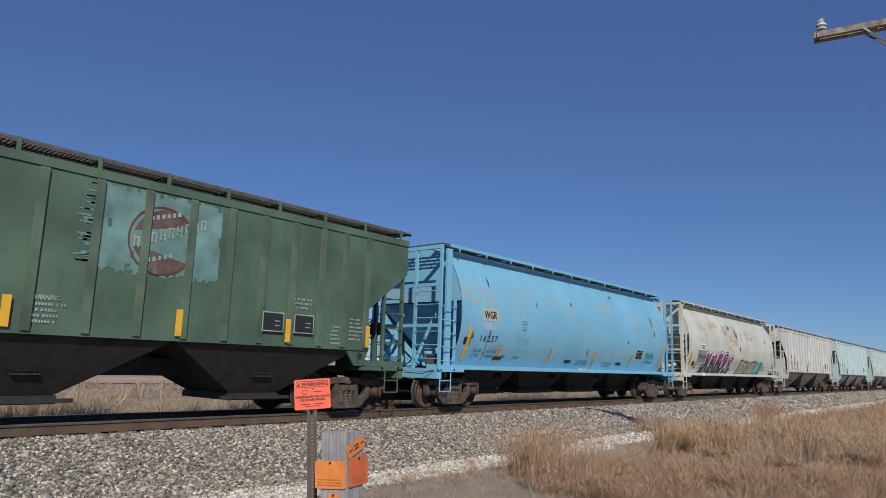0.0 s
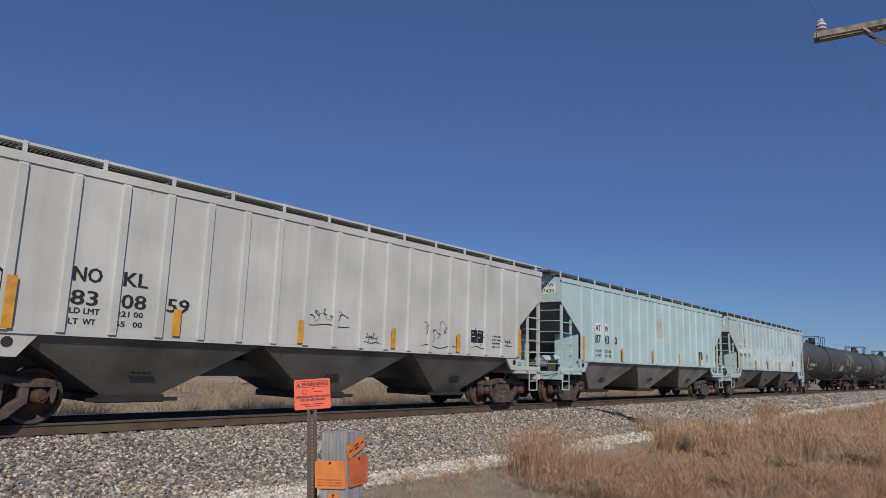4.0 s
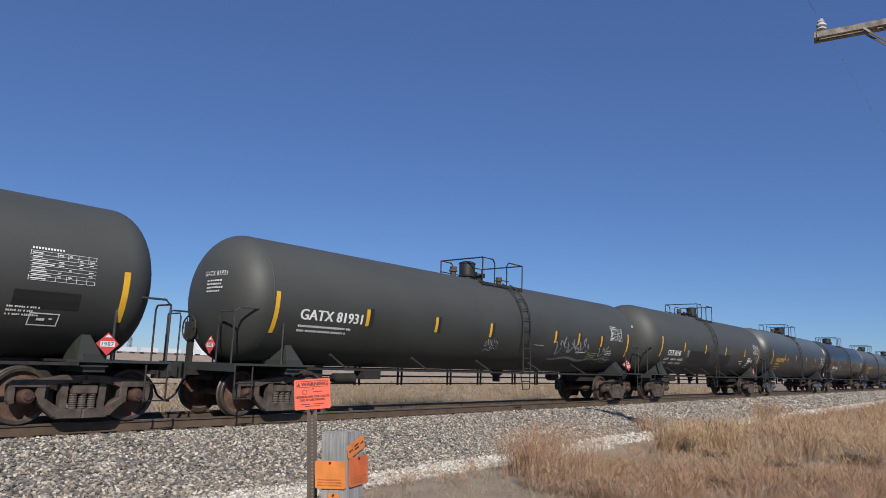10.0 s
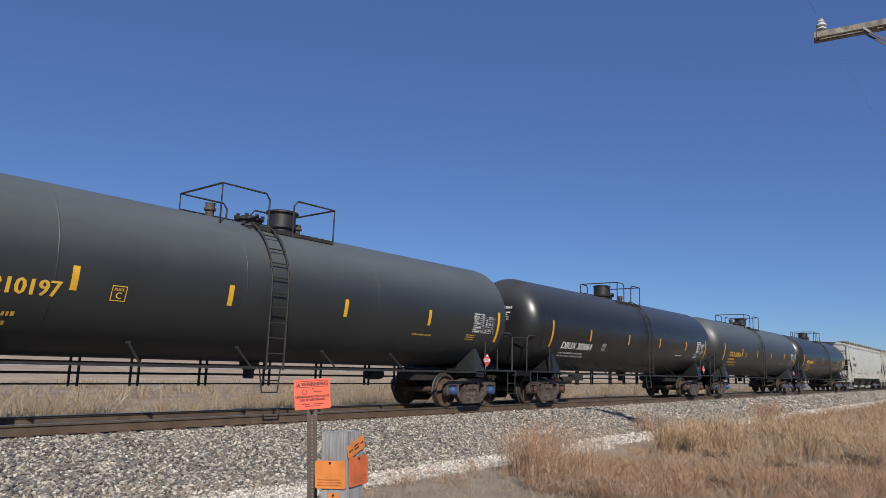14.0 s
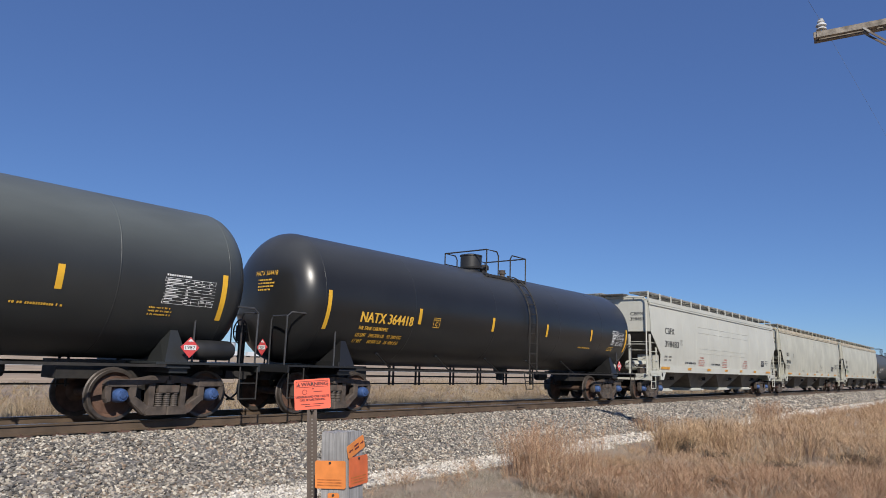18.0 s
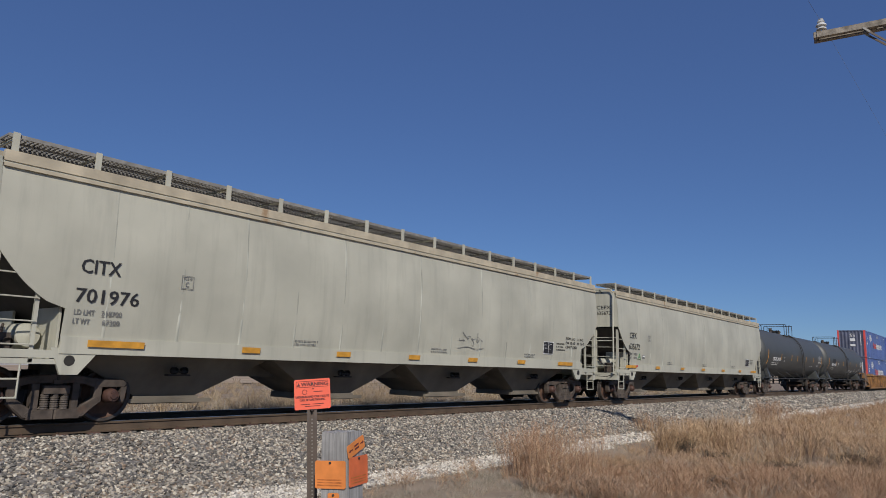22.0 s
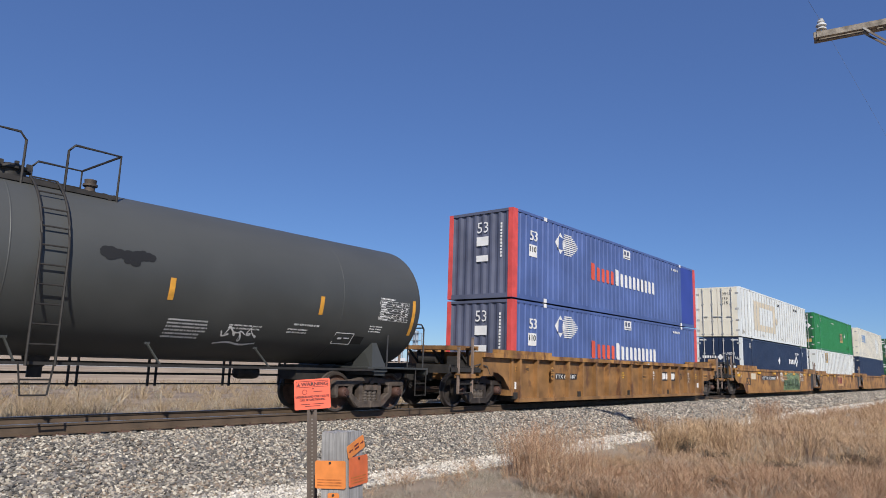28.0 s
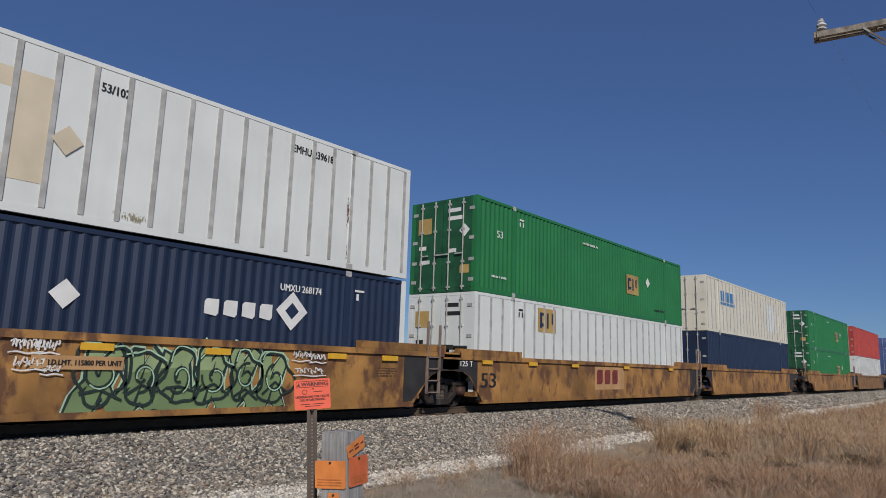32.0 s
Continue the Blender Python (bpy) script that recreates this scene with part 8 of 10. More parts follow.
def deco_navy(box_, cx, side):
    diamond(box_, 365.49 - cx, 2.12, 0.25)
    for k, r in ((0, 0.42), (1, 0.18)):
        diamond(box_, 370.1 - cx, 2.2, r, -1.296 - 0.004 * k, M_WHITE if k == 0 else P_NAVY, "logo_diamond")
    for i in range(4):
        a = 368.02 - cx + i * 0.42
        s = Shape().add([(a + u, side(0) - 0.009, v) for u, v in ((0.0, 2.0), (0.26, 1.96), (0.31, 2.02), (0.31, 2.29), (0.05, 2.29), (0.0, 2.24))], [(0, 1, 2, 3, 4, 5)])
        part("logo_block", flat_mesh("logo_block", s, M_WHITE), box_)
    lettering(box_, "UMXU 268174", 369.76 - cx, 2.62, 0.15, 1.12, side, M_WHITE)
    bars(box_, [(358.95 - cx, 359.28 - cx, 2.92, 2.97), (358.97 - cx, 359.05 - cx, 2.7, 2.88), (359.16 - cx, 359.24 - cx, 2.7, 2.88), (371.9 - cx, 372.2 - cx, 2.80, 2.85), (371.95 - cx, 372.03 - cx, 2.6, 2.76)], side, M_WHITE)
    h = 16.15 / 2 + 0.006
    s = Shape()
    for i in range(6):
        y = 0.95 - i * 0.14
        s.add([(-h, y, 2.05), (-h, y - 0.09, 2.05), (-h, y - 0.09, 2.2), (-h, y, 2.2)], [(0, 1, 2, 3)])
    s.add([(-h, 0.1, 2.12), (-h, -0.08, 1.94), (-h, -0.26, 2.12), (-h, -0.08, 2.3)], [(0, 1, 2, 3)])
    s.add([(-h, -0.45, 1.6), (-h, -0.7, 1.35), (-h, -0.95, 1.6), (-h, -0.7, 1.85)], [(0, 1, 2, 3)])
    for y0, y1 in ((1.1, 0.7), (-0.7, -1.1)):
        s.add([(-h, y0, 3.08), (-h, y1, 3.08), (-h, y1, 3.14), (-h, y0, 3.14)], [(0, 1, 2, 3)])
    part("logo_lettering", flat_mesh("logo_lettering", s, M_WHITE), box_)
    for txt, y0_, wd, z in (("UMX U", -0.38, 0.5, 2.24), ("268 174", -0.38, 0.68, 1.99)):
        v, f = glyphs(txt)
        s = Shape()
        sx = wd / v[:, 0].max()
        s.add([(-h, y0_ - a * sx, z + b * 0.17) for a, b in v], f)
        part("lettering", flat_mesh("lettering", s, M_WHITE), box_)


def deco_emp(x0, z0_, pale):
    def deco(box_, cx, side):
        gold = shade("logo_gold", (0.45, 0.30, 0.10), 0.5)
        ink = M_WHITE if not pale else M_BLACK
        xl = x0 + (10.2 if not pale else 3.45)
        z0 = z0_ + (0.0 if not pale else 0.95)
        patch(box_, xl - cx, xl + 1.15 - cx, z0 + 0.95, z0 + 1.75, side, gold, "logo_panel", 1, 0.006)
        bars(box_, [(xl + 0.12 - cx, xl + 0.24 - cx, z0 + 1.1, z0 + 1.6), (xl + 0.12 - cx, xl + 0.42 - cx, z0 + 1.15, z0 + 1.25), (xl + 0.12 - cx, xl + 0.42 - cx, z0 + 1.5, z0 + 1.6), (xl + 0.55 - cx, xl + 0.65 - cx, z0 + 1.1, z0 + 1.6), (xl + 0.85 - cx, xl + 0.95 - cx, z0 + 1.25, z0 + 1.6)], lambda z: side(z) - 0.006, P_NAVY, "logo_mark")
        if not pale:
            diamond(box_, x0 + 12.3 - cx, z0 + 1.6, 0.22)
            lettering(box_, "53", x0 + 1.05 - cx, z0 + 1.75, 0.22, 0.32, side, ink)
        small_print(box_, x0 + (6.5 if not pale else 13.0) - cx, z0 + 2.4, 1.4, 1, side, ink, 0.16, 7)
        z0 = z0_
        small_print(box_, x0 + 0.8 - cx, z0 + 0.5, 0.8, 1, side, ink, 0.14, 8)
        bars(box_, [(x0 + 2.3 - cx, x0 + 2.55 - cx, z0 + 2.5, z0 + 2.56), (x0 + 2.3 - cx, x0 + 2.36 - cx, z0 + 2.3, z0 + 2.46), (x0 + 2.48 - cx, x0 + 2.54 - cx, z0 + 2.3, z0 + 2.46)], side, ink)
        z0 = z0_
        h = 16.15 / 2 + 0.006
        s = Shape()
        s.add([(-h, 1.0, z0 + 1.85), (-h, 0.45, z0 + 1.85), (-h, 0.45, z0 + 2.35), (-h, 1.0, z0 + 2.35)], [(0, 1, 2, 3)])
        s.add([(-h, -0.7, z0 + 0.55), (-h, -1.05, z0 + 0.55), (-h, -1.05, z0 + 0.8), (-h, -0.7, z0 + 0.8)], [(0, 1, 2, 3)])
        part("logo_panel", flat_mesh("logo_panel", s, gold), box_)
        s = Shape()
        if not pale:
            s.add([(-h, -0.65, z0 + 1.85), (-h, -0.85, z0 + 1.65), (-h, -1.05, z0 + 1.85), (-h, -0.85, z0 + 2.05)], [(0, 1, 2, 3)])
        for y0, zz, w in ((-0.2, 2.45, 0.5), (-0.2, 2.2, 0.62), (0.95, 1.35, 0.3), (-0.25, 1.2, 0.3), (0.9, 0.9, 0.4)):
            s.add([(-h, y0, z0 + zz), (-h, y0 - w, z0 + zz), (-h, y0 - w, z0 + zz + 0.12), (-h, y0, z0 + zz + 0.12)], [(0, 1, 2, 3)])
        part("stencil", flat_mesh("stencil", s, ink), box_)
    return deco


def deco_ivory(box_, cx, side):
    c = shade("logo_sky_blue", (0.05, 0.20, 0.45), 0.5)
    patch(box_, 398.5 - cx, 400.9 - cx, 4.85, 5.0, side, c, "logo_mark", 1, 0.006)
    for i in range(3):
        patch(box_, 398.55 + i * 0.8 - cx, 399.15 + i * 0.8 - cx, 5.05, 5.6, side, c, "logo_mark", 1, 0.006)
    patch(box_, 407.5 - cx, 409.3 - cx, 3.9, 5.6, side, P_CWHITE, "paint_patch", 1, 0.004)


well_car(332.75, 351.91, "rusty brown ribbed container well car", P_WELLBROWN, True, 1.55, (True, True), True, deco_well1, chord=P_WELLYEL)
container(334.05, 0.42, "blue corrugated container with red posts, lower of two", P_PBLUE, M_POSTRED, "corrugated", P_PEND, H=2.85, deco=deco_pacer(False))
container(334.05, 3.32, "blue corrugated container with red posts, stacked on another", P_PBLUE, M_POSTRED, "corrugated", P_PEND, deco=deco_pacer(True), tail_mat=P_PBLUE2)
well_car(356.1, 375.4, "faded yellow container well car with green graffiti", P_WELLYEL, False, 1.50, (True, True), True, deco_well2)
container(357.5, 0.42, "navy corrugated container with white posts, lower of two", P_NAVY, P_CWHITE, "fine", P_NAVY, H=2.84, deco=deco_navy)
container(357.5, 3.32, "white ribbed container with a tan patch, stacked on a navy one", P_CWHITE, P_CWHITE, "ribbed", P_CIVORY, deco=deco_white)
well_car(375.4, 395.06, "faded yellow container well car, middle unit", P_WELLYEL, False, 1.45, (False, True), True, deco_well3)
container(376.6, 0.42, "white ribbed container with a gold logo panel, lower of two", P_CWHITE, P_CWHITE, "ribbed", P_CWHITE, deco=deco_emp(376.6, 0.42, True))
container(376.6, 3.32, "bright green corrugated container stacked on a white one", P_CGREEN, P_CGREEN, "fine", P_CGREENEND, deco=deco_emp(376.6, 3.32, False))
well_car(395.06, 413.6, "faded yellow container well car, last unit", P_WELLYEL, False, 1.45, (False, True), True)
container(396.2, 0.42, "navy container under an ivory one", P_NAVY, P_NAVY, "fine", P_NAVY)
container(396.2, 3.32, "ivory container with blue logo shapes", P_CIVORY, P_CIVORY, "ribbed", P_CIVORY, deco=deco_ivory)
well_car(417.6, 436.8, "faded yellow container well car far along the train", P_WELLYEL, False, 1.45, (True, True), True)
container(419.0, 0.42, "bright green container, lower of two", P_CGREEN, P_CGREEN, "fine", P_CGREENEND, deco=deco_emp(419.0, 0.42, False))
container(419.0, 3.32, "bright green container stacked on a green one", P_CGREEN, P_CGREEN, "fine", P_CGREENEND, deco=deco_emp(419.0, 3.32, False))
well_car(436.8, 456.0, "rusty brown container well car far along the train", P_WELLBROWN, False, 1.45, (False, True), True)
container(438.2, 0.42, "white ribbed container far along the train", P_CWHITE, P_CWHITE, "ribbed", P_CWHITE)
container(438.2, 3.32, "red corrugated container stacked on a white one", P_CRED, P_CRED, "fine", P_CRED)
well_car(460.2, 479.4, "rusty brown well car at the end of view", P_WELLBROWN, False, 1.45, (True, True), True)
container(461.5, 0.42, "blue container at the end of view, lower of two", P_PBLUE, P_PBLUE, "fine", P_PBLUE)
container(461.5, 3.32, "blue container at the end of view, upper of two", P_PBLUE, P_PBLUE, "fine", P_PBLUE)

# ---- track ----
M_RAIL = shade("rusty_rail", (0.105, 0.072, 0.046), 0.7, var=0.3, scale=3, bump=0.2)
M_RAILTOP = shade("polished_rail_head", (0.35, 0.32, 0.30), 0.3, metal=0.8, var=0.2, scale=2)
M_TIE = shade("weathered_tie_wood", (0.11, 0.085, 0.065), 0.85, var=0.4, scale=4, bump=0.4, random_tint=0.3)
M_PLATE = shade("rusty_tie_plate", (0.10, 0.055, 0.04), 0.75, var=0.3, scale=8, random_tint=0.3)
M_BALLAST = shade("ballast_bed", (0.24, 0.22, 0.20), 0.95, var=0.35, scale=14, bump=0.8, bscale=25, col2=(0.09, 0.085, 0.08))
M_STONE = islands("ballast_stones", [(0.05, 0.048, 0.046), (0.20, 0.185, 0.165), (0.10, 0.096, 0.09), (0.44, 0.375, 0.295), (0.16, 0.15, 0.135), (0.68, 0.62, 0.51), (0.075, 0.073, 0.07), (0.30, 0.225, 0.165), (0.60, 0.55, 0.45), (0.22, 0.20, 0.18), (0.12, 0.116, 0.112), (0.50, 0.45, 0.37)])
M_STONE_PALE = islands("pale_ballast_stones", [(0.30, 0.28, 0.25), (0.75, 0.70, 0.60), (0.45, 0.39, 0.32), (0.80, 0.75, 0.66), (0.20, 0.19, 0.18), (0.62, 0.56, 0.47)])
M_SOIL = shade("dry_soil_and_thatch", (0.32, 0.25, 0.18), 0.95, var=0.3, scale=0.9, bump=0.8, bscale=14, col2=(0.19, 0.14, 0.10))


M_FIELD = islands("dull_field_grass", [(0.17, 0.125, 0.08), (0.36, 0.27, 0.17), (0.50, 0.40, 0.265), (0.22, 0.155, 0.10), (0.40, 0.31, 0.20), (0.19, 0.145, 0.10)])

RAIL = [(-0.07, -0.178), (0.07, -0.178), (0.07, -0.165), (0.012, -0.145), (0.010, -0.045), (0.036, -0.035), (0.036, -0.006), (0.028, 0.0), (-0.028, 0.0), (-0.036, -0.006), (-0.036, -0.035), (-0.010, -0.045), (-0.012, -0.145), (-0.07, -0.165)]
for k, nm in ((-1, "rail"), (1, "rail")):
    s = Shape()
    s.loft([[(x, k * 0.755 + y, z) for y, z in RAIL] for x in (-120, 400)])
    me = s.mesh("rail", M_RAIL, M_RAILTOP)
    for pl in me.polygons:
        if pl.center.z > -0.004:
            pl.material_index = 1
    tagged(new("rail", me), "long rusty steel rail with a polished head", "rail", "track rails", "structure")

# ballast bed in cross-section, one sheet along the line
NEAR_TOE, GROUND_Z = -4.55, -0.76


def bed(y):
    """Height of ballast or ground at y on the camera's side and beyond."""
    a = abs(y)
    if a < 1.55:
        return -0.215
    if y < 0:
        if a < 2.1:
            return -0.215 - (a - 1.55) * 0.08
        if a < -NEAR_TOE:
            t = (a - 2.1) / (-NEAR_TOE - 2.1)
            return -0.26 - t * 0.48 - 0.05 * math.sin(t * math.pi)
        return GROUND_Z + min(1.0, (a + NEAR_TOE) / 6) * 0.16
    if a < 2.1:
        return -0.215 - (a - 1.55) * 0.08
    if a < 3.6:
        return -0.26 - (a - 2.1) / 1.5 * 0.34
    return -0.60 - min(1.0, (a - 3.6) / 30) * 0.1


def sheet(name, xs, ys, height, mat):
    v = [(x, y, height(x, y)) for x in xs for y in ys]
    m = len(ys)
    f = [(i * m + j, (i + 1) * m + j, (i + 1) * m + j + 1, i * m + j + 1) for i in range(len(xs) - 1) for j in range(m - 1)]
    me = bpy.data.meshes.new(name)
    me.from_pydata(v, [], f)
    me.materials.append(mat)
    me.shade_smooth()
    return me


def bumpy(x, y):
    return 0.05 * noise.noise((x * 0.5, y * 0.5, 3.1)) + 0.02 * noise.noise((x * 1.7, y * 1.7, 8.2))


xs = [-3000, -900, -300, -100, -40, -15] + [-6 + i * 0.75 for i in range(110)] + [80, 90, 105, 130, 170, 230, 320, 450, 700, 1200, 3000]
ys = [-3000, -900, -300, -100, -40, -25] + [-18 + i * 0.45 for i in range(30)] + [-4.5, -3, 0, 3, 3.6, 4.5, 6, 8, 11, 15, 20, 28, 40, 60, 74, 80, 92, 140, 226, 360, 400, 740, 900, 3000]
ground = new("ground", sheet("ground", xs, ys, lambda x, y: bed(y) + 0.0085 * min(max(0.0, y - 40), 700) - (0.03 if abs(y) < 4.4 else 0) - (0.25 if abs(y) < 3 else 0) + (bumpy(x, y) if -16 < y < -4.6 and -6 < x < 76 else 0), M_SOIL))
tagged(ground, "flat dry prairie ground with pale soil and thatch", "ground", kind="structure")
by = [-4.75, -4.3, -3.8, -3.2, -2.6, -2.1, -1.55, -0.6, 0.6, 1.55, 2.1, 2.9, 3.6, 3.9]
bx = [-60, -20] + [-4 + i * 0.5 for i in range(128)] + [64, 75, 100, 150, 250, 400]
ballast = new("ballast_bed", sheet("ballast_bed", bx, by, lambda x, y: bed(y) + (0.03 * noise.noise((x * 1.3, y * 1.3, 1.0)) if abs(y) > 1.6 else 0) - (0.12 if abs(y) > 4.5 else 0), M_BALLAST))
tagged(ballast, "long bed of grey crushed-stone ballast", "ballast", kind="structure")


def stones(name, x0, x1, y0, y1, size, per_m2, seed, top=0.0, mat=None):
    """Crushed stones strewn over the bed, joined into one mesh."""
    r = np.random.RandomState(seed)
    n = int((x1 - x0) * (y1 - y0) * per_m2)
    base = np.array([(1, 0, 0), (-1, 0, 0), (0, 1, 0), (0, -1, 0), (0, 0, 1), (0, 0, -1), (0.68, 0.62, 0.6), (-0.64, 0.6, 0.66)], float)
    tri = np.array([(0, 2, 6), (2, 4, 6), (4, 0, 6), (2, 1, 7), (1, 4, 7), (4, 2, 7), (1, 3, 4), (3, 0, 4), (2, 0, 5), (1, 2, 5), (3, 1, 5), (0, 3, 5)])
    px, py = r.uniform(x0, x1, n), r.uniform(y0, y1, n)
    pz = np.array([bed(y) for y in py]) + r.uniform(-0.01, 0.025, n) + top
    sz = size * (0.45 + 0.95 * r.uniform(0, 1, n) ** 1.6)
    v = base[None] * (sz[:, None, None] * r.uniform(0.75, 1.1, (n, 8, 3)))
    v *= np.array([1.15, 0.9, 0.68])
    a = r.uniform(0, 6.283, n)
    b = r.uniform(-0.9, 0.9, n)
    c, s_ = np.cos(a)[:, None], np.sin(a)[:, None]
    x, y, z = v[:, :, 0], v[:, :, 1], v[:, :, 2]
    cb, sb = np.cos(b)[:, None], np.sin(b)[:, None]
    x, z = x * cb - z * sb, x * sb + z * cb
    x, y = x * c - y * s_, x * s_ + y * c
    v = np.stack([x + px[:, None], y + py[:, None], z + pz[:, None]], 2).reshape(-1, 3)
    f = (tri[None] + (np.arange(n) * 8)[:, None, None]).reshape(-1, 3)
    return joined(name, v, f, mat or M_STONE)


def joined(name, v, f, mat):
    me = bpy.data.meshes.new(name)
    me.vertices.add(len(v))
    me.vertices.foreach_set("co", np.ascontiguousarray(v, dtype=np.float32).ravel())
    me.loops.add(f.size)
    me.loops.foreach_set("vertex_index", np.ascontiguousarray(f, dtype=np.int32).ravel())
    me.polygons.add(len(f))
    me.polygons.foreach_set("loop_start", np.arange(0, f.size, f.shape[1], dtype=np.int32))
    me.update(calc_edges=True)
    me.materials.append(mat)
    me.shade_flat()
    return new(name, me)


tagged(stones("ballast_stones", 1.5, 16, -4.75, -1.0, 0.033, 900, 1), "loose grey and pale crushed ballast stones", "gravel", kind="stuff")
tagged(stones("ballast_stones", 16, 34, -4.6, -1.0, 0.042, 460, 2), "loose grey and pale crushed ballast stones farther on", "gravel", kind="stuff")
tagged(stones("ballast_stones", 34, 95, -4.2, -1.0, 0.075, 90, 3), "loose ballast stones in the distance", "gravel", kind="stuff")
tagged(stones("ballast_stones", 2, 16, -5.45, -4.5, 0.033, 1000, 5, 0.015, M_STONE_PALE), "pale loose stones spilled at the foot of the ballast", "gravel", kind="stuff")
tagged(stones("ballast_stones", 16, 70, -5.2, -4.3, 0.062, 260, 6, 0.02, M_STONE_PALE), "pale loose stones along the foot of the ballast", "gravel", kind="stuff")
tagged(stones("ballast_stones", 2, 40, -0.7, 2.6, 0.045, 120, 4), "ballast stones between and behind the rails", "gravel", kind="stuff")

# ties and plates
tie = Shape().prism([(-0.11, -0.36), (0.11, -0.36), (0.11, -0.19), (-0.11, -0.19)], -1.28, 1.28, 0.01).mesh("tie", M_TIE)
plate = Shape().box(-0.10, 0.10, -0.17, 0.17, -0.19, -0.172).box(-0.05, -0.03, -0.11, -0.075, -0.172, -0.145).box(0.03, 0.05, 0.075, 0.11, -0.172, -0.145).mesh("tie_plate", M_PLATE)
for i in range(150):
    x = 0.6 + i * 0.535
    t = tagged(new("tie", tie), "weathered wooden railroad tie under the rails", "railroad tie", "ties under the rails")
    t.matrix_basis = pose(x, random.uniform(-0.03, 0.03), 0, 0, 0, random.uniform(-0.6, 0.6))
    for k in (-0.755, 0.755):
        part("tie_plate", plate, t, at=pose(0, k, 0))


# ---- grass ----
def blades(name, pos, hgt, width, lean, mat, seed, seg=2):
    """Thin bent blades, joined: pos is n x 3, hgt and width per blade."""
    r = np.random.RandomState(seed)
    n = len(pos)
    a = r.uniform(0, 6.283, n)
    l = lean * r.uniform(0.2, 1.0, n) * hgt
    dx, dy = np.cos(a) * l, np.sin(a) * l
    w = r.uniform(0, 6.283, n)
    wx, wy = np.cos(w) * width / 2, np.sin(w) * width / 2
    rows = []
    for k in range(seg + 1):
        t = k / seg
        f = 1 - t * 0.85
        cx, cy, cz = pos[:, 0] + dx * t * t, pos[:, 1] + dy * t * t, pos[:, 2] + hgt * t * (1 - 0.15 * t)
        rows.append(np.stack([cx - wx * f, cy - wy * f, cz], 1))
        rows.append(np.stack([cx + wx * f, cy + wy * f, cz], 1))
    v = np.stack(rows, 1)
    m = 2 * (seg + 1)
    q = np.array([(2 * k, 2 * k + 1, 2 * k + 3, 2 * k + 2) for k in range(seg)])
    f = (q[None] + (np.arange(n) * m)[:, None, None]).reshape(-1, 4)
    return joined(name, v.reshape(-1, 3), f, mat)


def scatter(n, x0, x1, y0, y1, seed, keep=None, clump=0.0, per=1):
    r = np.random.RandomState(seed)
    x, y = r.uniform(x0, x1, n), r.uniform(y0, y1, n)
    if clump:
        x = np.repeat(x, per) + r.normal(0, clump, n * per)
        y = np.repeat(y, per) + r.normal(0, clump, n * per)
    if keep is not None:
        m = np.array([keep(a, b) for a, b in zip(x, y)])
        x, y = x[m], y[m]
    z = np.array([bed(b) for b in y]) - 0.02
    return np.stack([x, y, z], 1), r


# gaps in the grass, filled with dark stems in place of shadow: x, y, radius
DARK_GAPS = ((13.75, -9.75, 0.5), (12.2, -10.5, 0.34), (10.95, -9.45, 0.3), (16.4, -10.6, 0.5), (14.9, -8.3, 0.35), (9.6, -8.3, 0.2))


def tall_edge(x, y):
    """Tall grass grows from here on towards the far end, up to the foot of the ballast."""
    left = 9.1 + 1.42 * (y + 7.3) if y > -7.3 else 8.9
    toe = -5.35 + 0.45 * noise.noise((x * 0.35, 5.5, 0)) - (0.85 * max(0.0, min(1.0, (24 - x) / 6)) if x > 11.8 else 0.0)
    return x > left + 0.3 * noise.noise((y * 0.9, 2.2, 0)) and y < toe and math.hypot(x - 15.4, (y + 5.7) * 1.2) > 1.25 and not any(math.hypot(x - a, y - b) < c for a, b, c in DARK_GAPS)


def stand(x0, x1, y0, y1, per_m2, seed, where, spread=0.12, per=8):
    """Clumped positions in a stretch, split by a slow patchiness into two lots."""
    bare = lambda a, b: where(a, b) and noise.noise((a * 1.6, b * 1.6, 3.0)) > -0.14
    pos, r = scatter(int((x1 - x0) * (y1 - y0) * per_m2 / per), x0, x1, y0, y1, seed, bare, spread, per)
    g = np.array([noise.noise((a * 0.42, b * 0.42, 5.0)) + 0.5 * noise.noise((a * 1.1, b * 1.1, 1.0)) for a, b in pos[:, :2]])
    pick = g + r.normal(0, 0.16, len(g)) > 0
    size = 0.82 + 1.25 * np.clip(g + 0.1, -0.45, 0.6)
    return pos, size, pick, r


